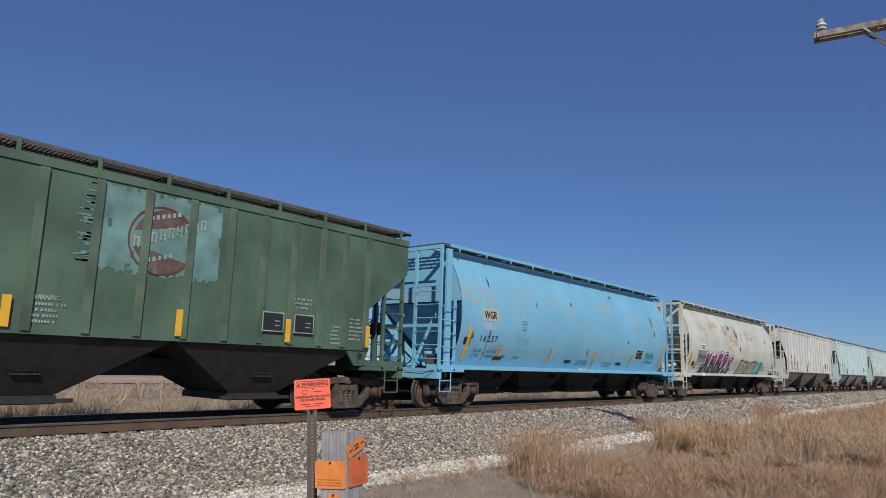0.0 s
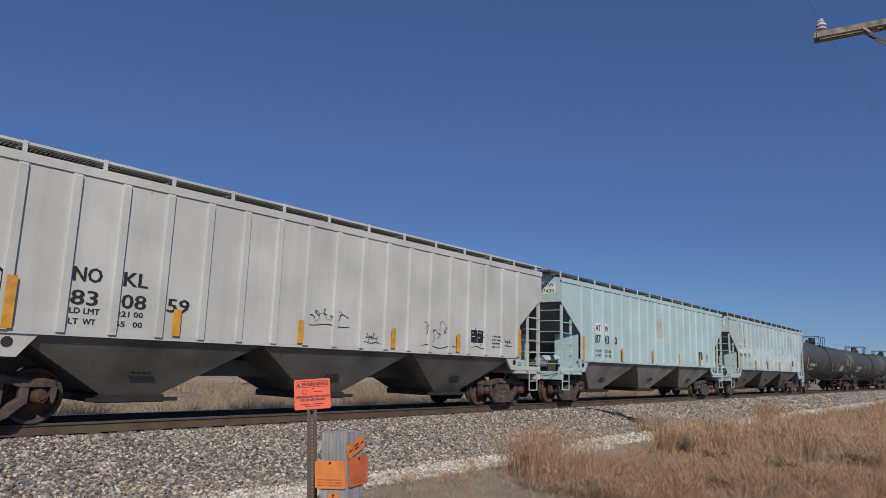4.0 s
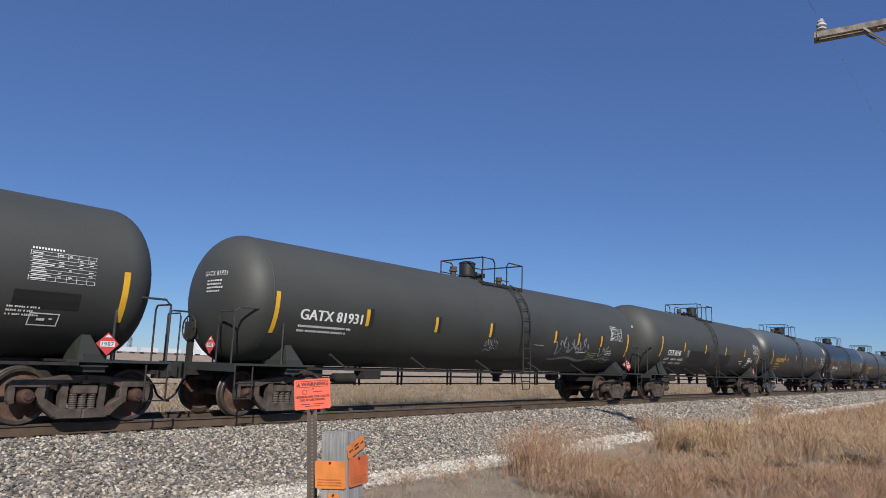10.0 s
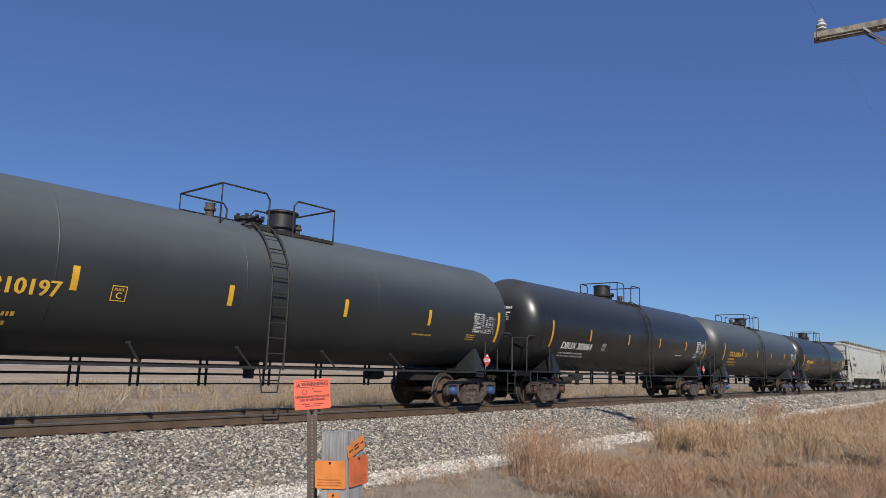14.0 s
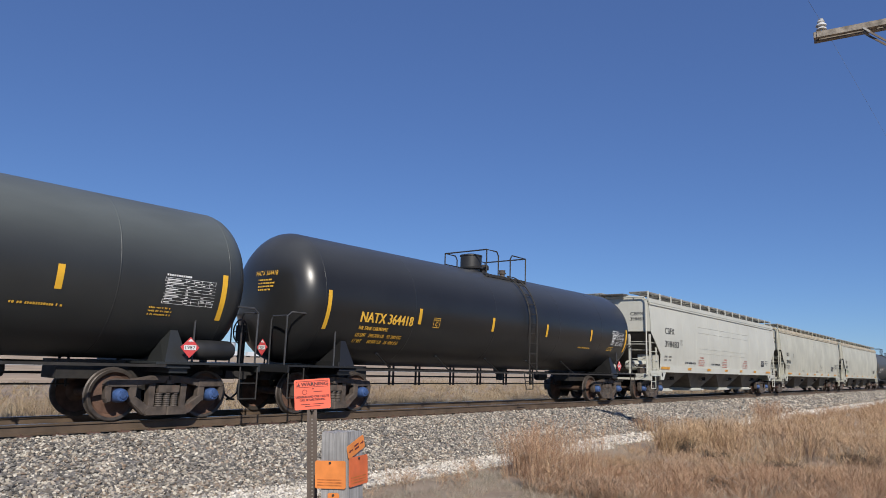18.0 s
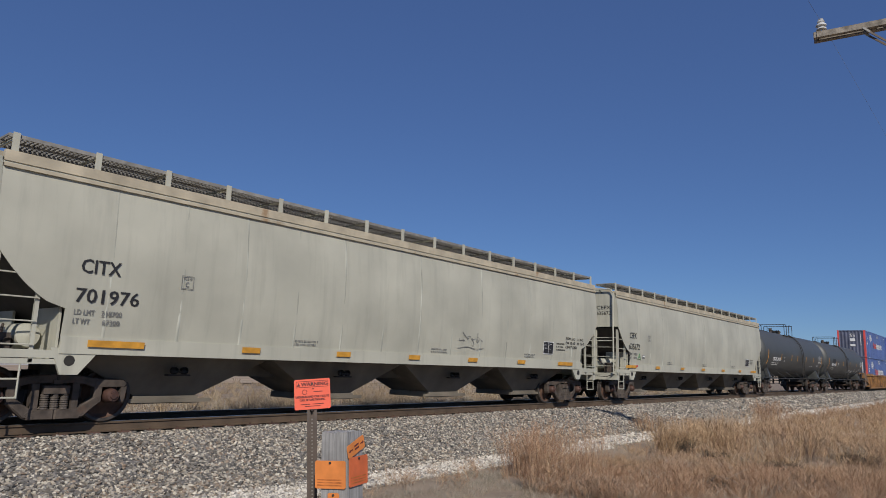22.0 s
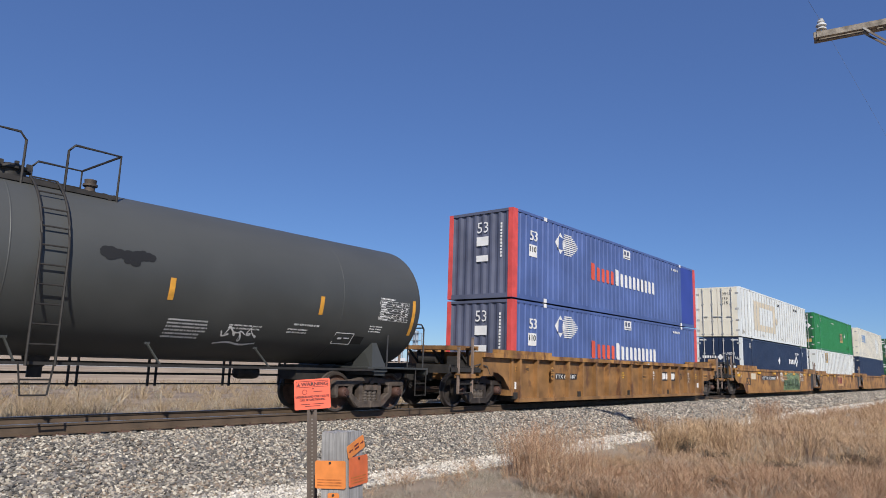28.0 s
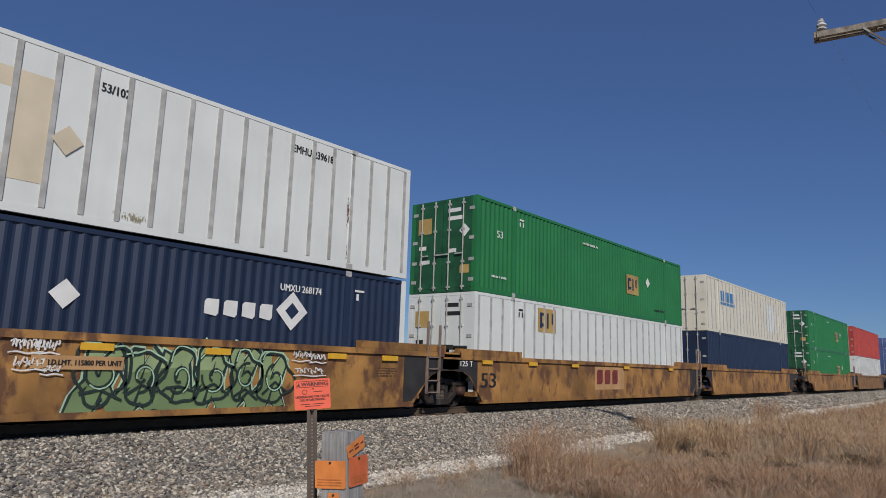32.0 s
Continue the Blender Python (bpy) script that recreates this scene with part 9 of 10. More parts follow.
def wisps(name, pos, hgt, width, lean, mat, seed, away=None, spikes=9):
    """Thin stems, each with short spikelets up its last half, joined; away: the bearing to which each stem bends."""
    r = np.random.RandomState(seed)
    n = len(pos)
    a = r.uniform(0, 6.283, n) if away is None else away
    l = lean * r.uniform(0.1, 1.0, n) * hgt
    dx, dy = np.cos(a) * l, np.sin(a) * l
    w = r.uniform(0, 6.283, n)
    vs, at = [], lambda t: np.stack([pos[:, 0] + dx * t ** 1.6, pos[:, 1] + dy * t ** 1.6, pos[:, 2] + hgt * t * (1 - 0.12 * t)], 1)
    side_ = np.stack([np.cos(w), np.sin(w), np.zeros(n)], 1) * (width / 2)
    for t, q in ((0, 1.0), (0.4, 0.8), (0.75, 0.6), (1.0, 0.25)):
        vs += [at(t) - side_ * q, at(t) + side_ * q]
    quads = [(0, 1, 3, 2), (2, 3, 5, 4), (4, 5, 7, 6)]
    for k in range(spikes):
        t = 0.48 + 0.52 * k / max(1, spikes - 1)
        b = r.uniform(0, 6.283, n)
        ln = r.uniform(0.03, 0.085, n)
        tip = at(t) + np.stack([np.cos(b) * ln * 0.85, np.sin(b) * ln * 0.85, ln * 0.7], 1)
        up = np.stack([np.zeros(n), np.zeros(n), np.full(n, width * 1.3)], 1)
        m = len(vs)
        vs += [at(t) - side_, at(t) + side_, tip + side_ * 0.6 + up, tip - side_ * 0.6 + up]
        quads.append((m, m + 1, m + 2, m + 3))
    v = np.stack(vs, 1)
    f = (np.array(quads)[None] + (np.arange(n) * len(vs))[:, None, None]).reshape(-1, 4)
    return joined(name, v.reshape(-1, 3), f, mat)


def dip(x, y):
    """How tall the grass grows, against its full height: low in a worn hollow beside the ballast."""
    return 0.22 + 0.78 * min(1.0, math.hypot(x - 15.0, (y + 5.9) * 1.1) / 2.9) * min(1.0, 0.35 + math.hypot(x - 13.1, y + 7.0) / 2.4)


def clump_lots(x0, x1, y0, y1, gap, seed, where):
    """Middles of grass clumps on a jittered lattice, with a size for each from slow and quick patchiness."""
    r = np.random.RandomState(seed)
    out = []
    for i in range(int((x1 - x0) / gap)):
        for j in range(int((y1 - y0) / gap)):
            x, y = x0 + gap * (i + r.uniform(-0.1, 1.1)), y0 + gap * (j + r.uniform(-0.1, 1.1))
            a, b = noise.noise((x * 0.33, y * 0.33, 5.0)), noise.noise((x * 1.15, y * 1.15, 1.0))
            if not where(x, y) or b < -0.16 or r.uniform() < 0.16:
                continue
            size = (0.46 + 0.75 * a + 0.7 * b + r.uniform(-0.22, 0.3)) * dip(x, y)
            out.append((x, y, max(0.2, size), a + 0.5 * b + r.normal(0, 0.22)))
    return np.array(out), r


def clumps(name, lot, stems, width, mat, seed, label, tall=0.85, lean=0.95, spikes=5):
    """Clumps of stems that spring from one foot and bend outwards, joined."""
    r = np.random.RandomState(seed)
    n = len(lot)
    if not n:
        return
    size = np.repeat(lot[:, 2], stems)
    ox, oy = r.normal(0, 0.075, n * stems) * (0.6 + size), r.normal(0, 0.075, n * stems) * (0.6 + size)
    x, y = np.repeat(lot[:, 0], stems) + ox, np.repeat(lot[:, 1], stems) + oy
    pos = np.stack([x, y, np.array([bed(b) for b in y]) - 0.02], 1)
    away = np.arctan2(oy, ox) + r.normal(0, 0.7, n * stems)
    hgt = size * tall * (0.35 + 0.65 * r.uniform(0, 1, n * stems) ** 0.8)
    tagged(wisps(name, pos, hgt, width, lean, mat, seed + 1, away, spikes), label, "grass", kind="stuff")


M_RUST = islands("rusty_bluestem", [(0.318, 0.193, 0.116), (0.512, 0.341, 0.213), (0.184, 0.116, 0.075), (0.397, 0.242, 0.148), (0.644, 0.479, 0.314), (0.241, 0.155, 0.098)])
M_ROSE = islands("reddish_bluestem", [(0.300, 0.166, 0.100), (0.510, 0.322, 0.200), (0.160, 0.095, 0.062), (0.400, 0.232, 0.140), (0.600, 0.430, 0.280), (0.215, 0.125, 0.083)])
M_GOLD = islands("tan_bluestem", [(0.363, 0.236, 0.131), (0.574, 0.396, 0.230), (0.225, 0.148, 0.093), (0.475, 0.297, 0.174), (0.699, 0.521, 0.323), (0.287, 0.187, 0.112)])
M_MAT = islands("matted_thatch", [(0.167, 0.124, 0.095), (0.448, 0.345, 0.255), (0.308, 0.231, 0.170), (0.542, 0.451, 0.357), (0.243, 0.188, 0.152), (0.465, 0.345, 0.246)])
M_MATRED = islands("reddish_matted_thatch", [(0.171, 0.119, 0.085), (0.440, 0.339, 0.245), (0.291, 0.208, 0.146), (0.528, 0.435, 0.331), (0.224, 0.166, 0.120), (0.399, 0.287, 0.200)])
M_MATGREY = islands("grey_matted_thatch", [(0.15, 0.13, 0.105), (0.40, 0.35, 0.27), (0.28, 0.25, 0.20), (0.50, 0.45, 0.36), (0.22, 0.20, 0.15)])
LOTS = ((8.0, 14.0, -12.4, -5.1, 2300, 0.27, 62, 0.0042, 31), (14.0, 24.0, -13.2, -5.0, 1000, 0.36, 48, 0.0062, 41), (24.0, 44.0, -15, -4.9, 160, 0.62, 34, 0.011, 51), (44.0, 95.0, -18, -4.9, 0, 1.1, 24, 0.022, 61))
for x0, x1, y0, y1, d_mat, gap, stems, thick, seed in LOTS:
    if d_mat:
        pos, size, pick, r = stand(x0, x1, y0, y1, d_mat, seed, tall_edge, 0.14, 12)
        grey = r.uniform(0, 1, len(pick)) < 0.22
        for m, q in ((M_MATRED, pick & ~grey), (M_MAT, ~pick & ~grey), (M_MATGREY, grey)):
            tagged(blades("grass_thatch", pos[q], r.uniform(0.05, 0.24, q.sum()) * size[q], thick * 1.15, 1.9, m, seed + 1, 2), "matted low tan and grey dead grass among the stems", "grass", kind="stuff")
    lot, r = clump_lots(x0, x1, y0, y1, gap, seed + 2, tall_edge)
    rosy = np.clip((13.0 - lot[:, 0]) / 4.5, -0.3, 0.6)
    u = r.uniform(0, 1, len(lot))
    q1 = u < 0.12
    q2 = ~q1 & (lot[:, 3] * 0.8 + rosy > 0.2)
    q3 = ~q1 & ~q2 & (lot[:, 3] > -0.02)
    for m, q, lab, f in ((M_MATGREY, q1, "low grey clumps of last year's dead grass", 0.6), (M_ROSE, q2, "loose clumps of reddish bluestem gone to seed", 1.0), (M_RUST, q3, "loose clumps of rust-coloured bluestem gone to seed", 0.95), (M_GOLD, ~q1 & ~q2 & ~q3, "loose clumps of tan bluestem gone to seed", 1.05)):
        clumps("tall_grass", lot[q], stems, thick, m, seed + 10, lab, (0.55 if x0 < 14 else 0.84) * f, 0.75, 6 if x0 < 14 else 4)
# taller stems standing thinly over the stand and along its ragged edge
for x0, x1, y0, y1, per, m, seed, lo, hi in ((9.0, 13.0, -7.6, -5.2, 85, M_ROSE, 65, 0.45, 1.2), (8.8, 12.0, -7.8, -5.6, 26, M_GOLD, 66, 0.45, 1.0), (14.0, 24.0, -10.5, -5.4, 16, M_GOLD, 67, 0.5, 0.95), (10.5, 30.0, -5.6, -3.9, 4, M_RUST, 69, 0.3, 0.75)):
    pos, r = scatter(int((x1 - x0) * (y1 - y0) * per / 4), x0, x1, y0, y1, seed, (lambda x, y: tall_edge(x - 0.1, y) and dip(x, y) > 0.8) if y1 < -5 else None, 0.18, 4)
    tagged(wisps("tall_grass", pos, r.uniform(lo, hi, len(pos)), 0.0052 if x0 < 12 else 0.0065, 0.3, m, seed + 1, None, 9), "tall thin dry stems standing over the grass", "grass", kind="stuff")
# a few bleached stems fallen across the stand
r = random.Random(93)
s = Shape()
for i in range(46):
    x, y = 9.0 + 13 * r.random() ** 1.4, r.uniform(-10.2, -6.2)
    if tall_edge(x, y):
        a, l, z = r.uniform(0, 6.28), r.uniform(0.35, 0.8), bed(y) + r.uniform(0.12, 0.3)
        s.tube([(x, y, z), (x + l * 0.5 * math.cos(a), y + l * 0.5 * math.sin(a), z + 0.09 + 0.1 * r.random()), (x + l * math.cos(a), y + l * math.sin(a), z + r.uniform(-0.05, 0.2))], 0.004, 4)
tagged(new("fallen_stems", s.mesh("fallen_stems", M_MAT)), "bleached dry stems fallen across the grass", "grass", kind="stuff")
# added dark stems that stand in for shadow in the gaps of the stand
M_SHADOWSTEM = islands("shadow_dark_stems", [(0.075, 0.06, 0.045), (0.13, 0.10, 0.07), (0.05, 0.04, 0.032), (0.18, 0.14, 0.10)])
for i, (x, y, c) in enumerate(DARK_GAPS):
    r = np.random.RandomState(140 + i)
    n = int(900 * c)
    p_ = np.stack([x + r.normal(0, c * 0.42, n), y + r.normal(0, c * 0.42, n), np.full(n, bed(y) - 0.02)], 1)
    tagged(wisps("shadow_stems", p_, r.uniform(0.08, 0.26, n), 0.007, 1.1, M_SHADOWSTEM, 150 + i, None, 6), "low dark brown stems standing in for shadow in a gap of the grass", "weed", kind="stuff")
# single thick tussocks
# the dark stems at 15.5, -7.3 paint the shade inside a tussock
for x, y, h, n, wd, m, seed in ((15.3, -7.0, 0.85, 420, 0.13, M_GOLD, 71), (15.75, -7.15, 0.95, 420, 0.15, M_GOLD, 72), (15.5, -7.3, 0.5, 240, 0.12, M_SHADOWSTEM, 80), (16.9, -7.5, 0.85, 420, 0.3, M_GOLD, 78), (18.6, -6.9, 0.8, 380, 0.35, M_GOLD, 79), (31.5, -5.0, 1.0, 240, 0.35, M_ROSE, 73), (10.25, -6.5, 1.0, 200, 0.15, M_ROSE, 74), (11.1, -6.15, 0.9, 150, 0.16, M_ROSE, 75), (12.1, -5.85, 0.8, 90, 0.2, M_ROSE, 76), (20.6, -4.4, 0.75, 120, 0.22, M_RUST, 77)):
    r = np.random.RandomState(seed)
    ox, oy = r.normal(0, wd, n), r.normal(0, wd, n)
    p_ = np.stack([x + ox, y + oy, np.full(n, bed(y) - 0.02)], 1)
    tagged(wisps("grass_tussock", p_, r.uniform(0.45, 1.0, n) * h, 0.0055 if x < 18 else 0.011, 0.5, m, seed, np.arctan2(oy, ox) + r.normal(0, 0.6, n), 7), "thick tussock of tall dry bluestem grass", "grass", kind="stuff")
# short thatch and stray tufts where the stones run out
r0 = lambda x, y: not tall_edge(x, y)
pos, size, pick, r = stand(3.0, 12, -8.6, -5.35, 1500, 81, r0, 0.10, 12)
pick &= r.uniform(0, 1, len(pick)) > 0.5
for m, q in ((M_MAT, pick), (M_MATGREY, ~pick)):
    tagged(blades("thatch", pos[q], r.uniform(0.03, 0.15, q.sum()), 0.0052, 1.8, m, 82, 2), "short flattened grey-tan thatch on the soil", "grass", kind="stuff")
pos, r = scatter(240, 4.5, 20, -6.4, -3.8, 83, None, 0.05, 14)
tagged(blades("stray_tufts", pos, r.uniform(0.08, 0.26, len(pos)), 0.0055, 0.9, M_MATGREY, 84, 2), "small dry tufts growing through the stones", "grass", kind="stuff")
pos, r = scatter(26, 6.8, 11.5, -6.4, -5.0, 85, r0, 0.05, 9)
tagged(wisps("stray_stems", pos, r.uniform(0.10, 0.30, len(pos)), 0.004, 0.6, M_RUST, 86), "thin rust-coloured stems in the short thatch", "grass", kind="stuff")
# the grass behind the track
everywhere = lambda x, y: True
for x0, x1, y0, y1, gap, stems, thick, seed in ((2, 34, 3.1, 12, 0.42, 26, 0.011, 17), (34, 80, 3.1, 14, 0.8, 22, 0.022, 18), (6, 90, 12, 31, 1.0, 20, 0.028, 19)):
    lot, r = clump_lots(x0, x1, y0, y1, gap, seed, everywhere)
    u = r.uniform(-0.3, 0.3, len(lot)) + lot[:, 3]
    for m, q, lab in ((M_FIELD, u > -0.12, "loose tan grass clumps in the field behind the track"), (M_MATGREY, u <= -0.12, "dull grey dead grass in the field behind the track")):
        clumps("field_grass", lot[q], stems, thick, m, seed + 40, lab, 0.75, 1.2, 0)
    pos, r = scatter(int((x1 - x0) * (y1 - y0) * (6 if y0 < 12 else 1.6)), x0, x1, y0, y1, seed + 60, None, 0.2, 12)
    tagged(blades("field_thatch", pos, r.uniform(0.04, 0.16, len(pos)), thick, 1.9, M_FIELD, seed + 61), "flattened pale thatch in the field behind the track", "grass", kind="stuff")

# ---- markers beside the track ----
M_SIGN = shade("orange_red_sign", (0.80, 0.13, 0.07), 0.5, var=0.08, scale=6)
M_ORANGEBOX = shade("faded_orange_plate", (0.72, 0.24, 0.06), 0.5, var=0.18, scale=9)
M_INK = shade("dark_sign_ink", (0.14, 0.03, 0.025), 0.6, var=0.2)
M_HOLE = shade("post_hole_shadow", (0.24, 0.22, 0.20), 0.9)
M_POSTSTEEL = shade("brown_steel_post", (0.11, 0.085, 0.07), 0.6, metal=0.3, var=0.25, scale=8)
M_WOOD = shade("grey_weathered_wood", (0.36, 0.355, 0.345), 0.9, var=0.25, scale=7, grain=0.6)
M_REDPLATE = shade("red_orange_plate", (0.66, 0.15, 0.05), 0.5, var=0.18, scale=9)
M_FADEDINK = shade("faded_orange_ink", (0.52, 0.165, 0.04), 0.6, var=0.3, scale=20)
M_BOLT = shade("dark_bolt", (0.05, 0.045, 0.04), 0.5)


def facing(x, y, z, lift=0.0, turn=0.0):
    """A pose with local -y towards the camera."""
    a = math.degrees(math.atan2(EYE.y - y, EYE.x - x)) + 90 + turn
    return pose(x, y, z, 0, lift, a)


sx_, sy_ = 3.383, -9.228
sign = thing("warning_sign", "orange-red cable warning sign on a brown steel channel post", "sign", at=facing(sx_, sy_, -0.712, -3.7))
s = Shape()
s.box(-0.018, 0.018, 0.0, 0.004, -0.1, 1.72)
s.box(-0.018, -0.014, -0.028, 0.0, -0.1, 1.72).box(0.014, 0.018, -0.028, 0.0, -0.1, 1.72)
s.box(-0.036, -0.018, -0.03, -0.026, -0.1, 1.72).box(0.018, 0.036, -0.03, -0.026, -0.1, 1.72)
for i in range(58):
    s.box(-0.005, 0.005, -0.0015, 0.0, 0.02 + i * 0.025, 0.03 + i * 0.025, 1)
part("post", s.mesh("post", M_POSTSTEEL, M_HOLE), sign)
s = Shape()
s.prism([(-0.139, 1.505), (-0.131, 1.497), (0.131, 1.497), (0.139, 1.505), (0.139, 1.722), (0.131, 1.73), (-0.131, 1.73), (-0.139, 1.722)], -0.036, -0.031)
board = part("sign_board", s.mesh("sign_board", M_SIGN), sign, "orange-red metal sign board")
board.matrix_basis = Matrix.Translation((0.004, -0.003, 1.735 * 0.07 + 0.012)) @ Matrix.Scale(0.93, 4) @ pose(0, 0, 1.6, 0, -1.6, 0) @ pose(0, 0, -1.6)
s = Shape()
for z in (1.52, 1.708):
    s.lathe([(0.0, -0.044), (0.007, -0.044), (0.008, -0.036)], (0.0, 0, z), "y", 8)
part("bolt", s.mesh("bolt", M_BOLT), sign)


def sign_text(parent, text, x0, x1, z, h, y, mat, bold=0.0):
    v, f = glyphs(text)
    sc = (x1 - x0) / v[:, 0].max()
    q = Shape()
    for i, k in enumerate((-bold, 0.0, bold) if bold else (0.0,)):
        q.add([(x0 + a * sc + k, y - 0.0003 * i, z + b * h) for a, b in v], [p[::-1] for p in f])
    return part("lettering", flat_mesh("lettering", q, mat), parent)


sign_text(board, "WARNING", -0.085, 0.118, 1.678, 0.028, -0.0385, M_INK, 0.0022)
sign_text(board, "UNDERGROUND CABLE ROUTE", -0.130, 0.128, 1.587, 0.017, -0.0385, M_INK, 0.0012)
sign_text(board, "CALL BEFORE DIGGING", -0.098, 0.098, 1.563, 0.017, -0.0385, M_INK, 0.0012)
s = Shape()
s.add([(-0.118, -0.0385, 1.678), (-0.092, -0.0385, 1.678), (-0.105, -0.0385, 1.706)], [(0, 1, 2)])
for x0_, x1_, z0_, z1_ in ((-0.124, 0.124, 1.668, 1.671), (-0.124, 0.124, 1.713, 1.716), (-0.124, -0.121, 1.668, 1.716), (0.121, 0.124, 1.668, 1.716),
                           (0.01, 0.08, 1.63, 1.635), (-0.09, -0.02, 1.535, 1.54), (0.0, 0.085, 1.535, 1.54), (-0.06, 0.06, 1.52, 1.524), (0.0, 0.012, 1.65, 1.66)):
    s.add([(x0_, -0.0385, z0_), (x1_, -0.0385, z0_), (x1_, -0.0385, z1_), (x0_, -0.0385, z1_)], [(0, 1, 2, 3)])
for i in range(16):
    a, b = i * 0.3927, (i + 1) * 0.3927
    s.add([(-0.06 + q * math.cos(t), -0.0385, 1.632 + q * math.sin(t)) for q, t in ((0.016, a), (0.02, a), (0.02, b), (0.016, b))], [(0, 1, 2, 3)])
part("sign_print", flat_mesh("sign_print", s, M_INK), board)

# wooden marker post with orange plates round its near corner
stump = thing("marker_post", "grey weathered wooden post with orange cable marker plates", "post", at=facing(3.387, -9.532, -0.71, -3.8, -30))
s = Shape()
rows_ = []
for z in (-0.1, 0.5, 1.0, 1.32, 1.385):
    w_ = 0.105 - (0.003 if z > 1.35 else 0)
    ring = []
    for i in range(24):
        a = i * math.pi / 12
        q = w_ / max(abs(math.cos(a)), abs(math.sin(a))) ** 0.985
        q += 0.003 * noise.noise((i * 0.9, z * 0.3, 2))
        ring.append((q * math.cos(a), q * math.sin(a), z + (0.02 * noise.noise((i * 2.3, 4, 1)) if z > 1.35 else 0)))
    rows_.append(ring)
s.loft(rows_)
part("wooden_post", s.mesh("wooden_post", M_WOOD), stump)
for nm, m_, (x0_, x1_, z0_, z1_), y_ in (("marker_plate", pose(0, 0, 0), (-0.146, 0.098, 1.012, 1.197), -0.114), ("marker_plate", pose(0, 0, 0, 0, 0, 90), (-0.10, 0.155, 1.02, 1.215), -0.114), ("small_marker_plate", pose(0, 0, 0), (-0.045, 0.045, 0.86, 0.985), -0.112)):
    s = Shape()
    s.prism([(x0_, z0_ + 0.01), (x0_ + 0.01, z0_), (x1_ - 0.01, z0_), (x1_, z0_ + 0.01), (x1_, z1_ - 0.01), (x1_ - 0.01, z1_), (x0_ + 0.01, z1_), (x0_, z1_ - 0.01)], y_ - 0.004, y_)
    pl_ = part(nm, s.mesh(nm, M_ORANGEBOX if m_ == pose(0, 0, 0) else M_REDPLATE), stump, at=m_)
    s = Shape()
    for i in range(3):
        zz = z0_ + 0.02 + i * 0.018
        s.add([(x0_ + 0.02, y_ - 0.0065, zz), (x1_ - 0.03, y_ - 0.0065, zz), (x1_ - 0.03, y_ - 0.0065, zz + 0.007), (x0_ + 0.02, y_ - 0.0065, zz + 0.007)], [(0, 1, 2, 3)])
    part("plate_print", flat_mesh("plate_print", s, M_INK if nm[0] == "s" else M_FADEDINK), pl_)
    s = Shape()
    s.lathe([(0.0, y_ - 0.012), (0.008, y_ - 0.012), (0.009, y_ - 0.004)], ((x0_ + x1_) / 2, 0, z1_ - 0.015), "y", 8)
    part("nail", s.mesh("nail", M_BOLT), pl_)
s = Shape()
s.prism([(-0.10, 0), (0.115, 0), (0.125, 0.01), (0.125, 0.08), (0.115, 0.09), (-0.10, 0.09), (-0.11, 0.08), (-0.11, 0.01)], -0.118, -0.114)
arrow = part("arrow_plate", s.mesh("arrow_plate", M_ORANGEBOX), stump, "orange plate with an arrow", at=pose(0, 0, 1.235, 0, 0, 90) @ pose(0, 0, 0, 0, -16, 0))
s = Shape()
for d_ in (-1, 1):
    c_ = 0.008 + d_ * 0.075
    s.add([(c_ - d_ * 0.02, -0.1205, 0.05), (c_ + d_ * 0.012, -0.1205, 0.05), (c_ + d_ * 0.012, -0.1205, 0.043), (c_ - d_ * 0.02, -0.1205, 0.043)], [(0, 1, 2, 3)])
    s.add([(c_ + d_ * 0.012, -0.1205, 0.058), (c_ + d_ * 0.03, -0.1205, 0.046), (c_ + d_ * 0.012, -0.1205, 0.035)], [(0, 1, 2)])
for z0_ in (0.03, 0.052):
    s.add([(-0.02, -0.1205, z0_), (0.04, -0.1205, z0_), (0.04, -0.1205, z0_ + 0.012), (-0.02, -0.1205, z0_ + 0.012)], [(0, 1, 2, 3)])
part("plate_print", flat_mesh("plate_print", s, M_INK), arrow)

# ---- utility pole, its arm reaching over the view ----
M_POLE = shade("old_pole_wood", (0.20, 0.16, 0.13), 0.9, var=0.4, scale=3, streak=0.6, bump=0.4)
M_ARM = shade("weathered_arm_wood", (0.27, 0.235, 0.19), 0.9, var=0.5, scale=9, streak=0.5, bump=0.5)
M_GLASS = shade("grey_porcelain", (0.62, 0.62, 0.60), 0.25, var=0.15, scale=20)
M_WIRE = shade("dark_wire", (0.20, 0.21, 0.23), 0.5, var=0.1)
PX, PY, PZ = 14.37, -12.142, 7.745
pole = thing("utility_pole", "old wooden utility pole with a double cross-arm and porcelain insulators", "utility pole", at=pose(PX, PY, 0, 0, 0, 8.9))
s = Shape()
s.lathe([(0.17, -0.9), (0.155, 2.0), (0.125, 6.0), (0.105, 8.3), (0.0, 8.35)], (0, 0, 0), "z", 16)
part("pole_shaft", s.mesh("pole_shaft", M_POLE, smooth=True), pole)
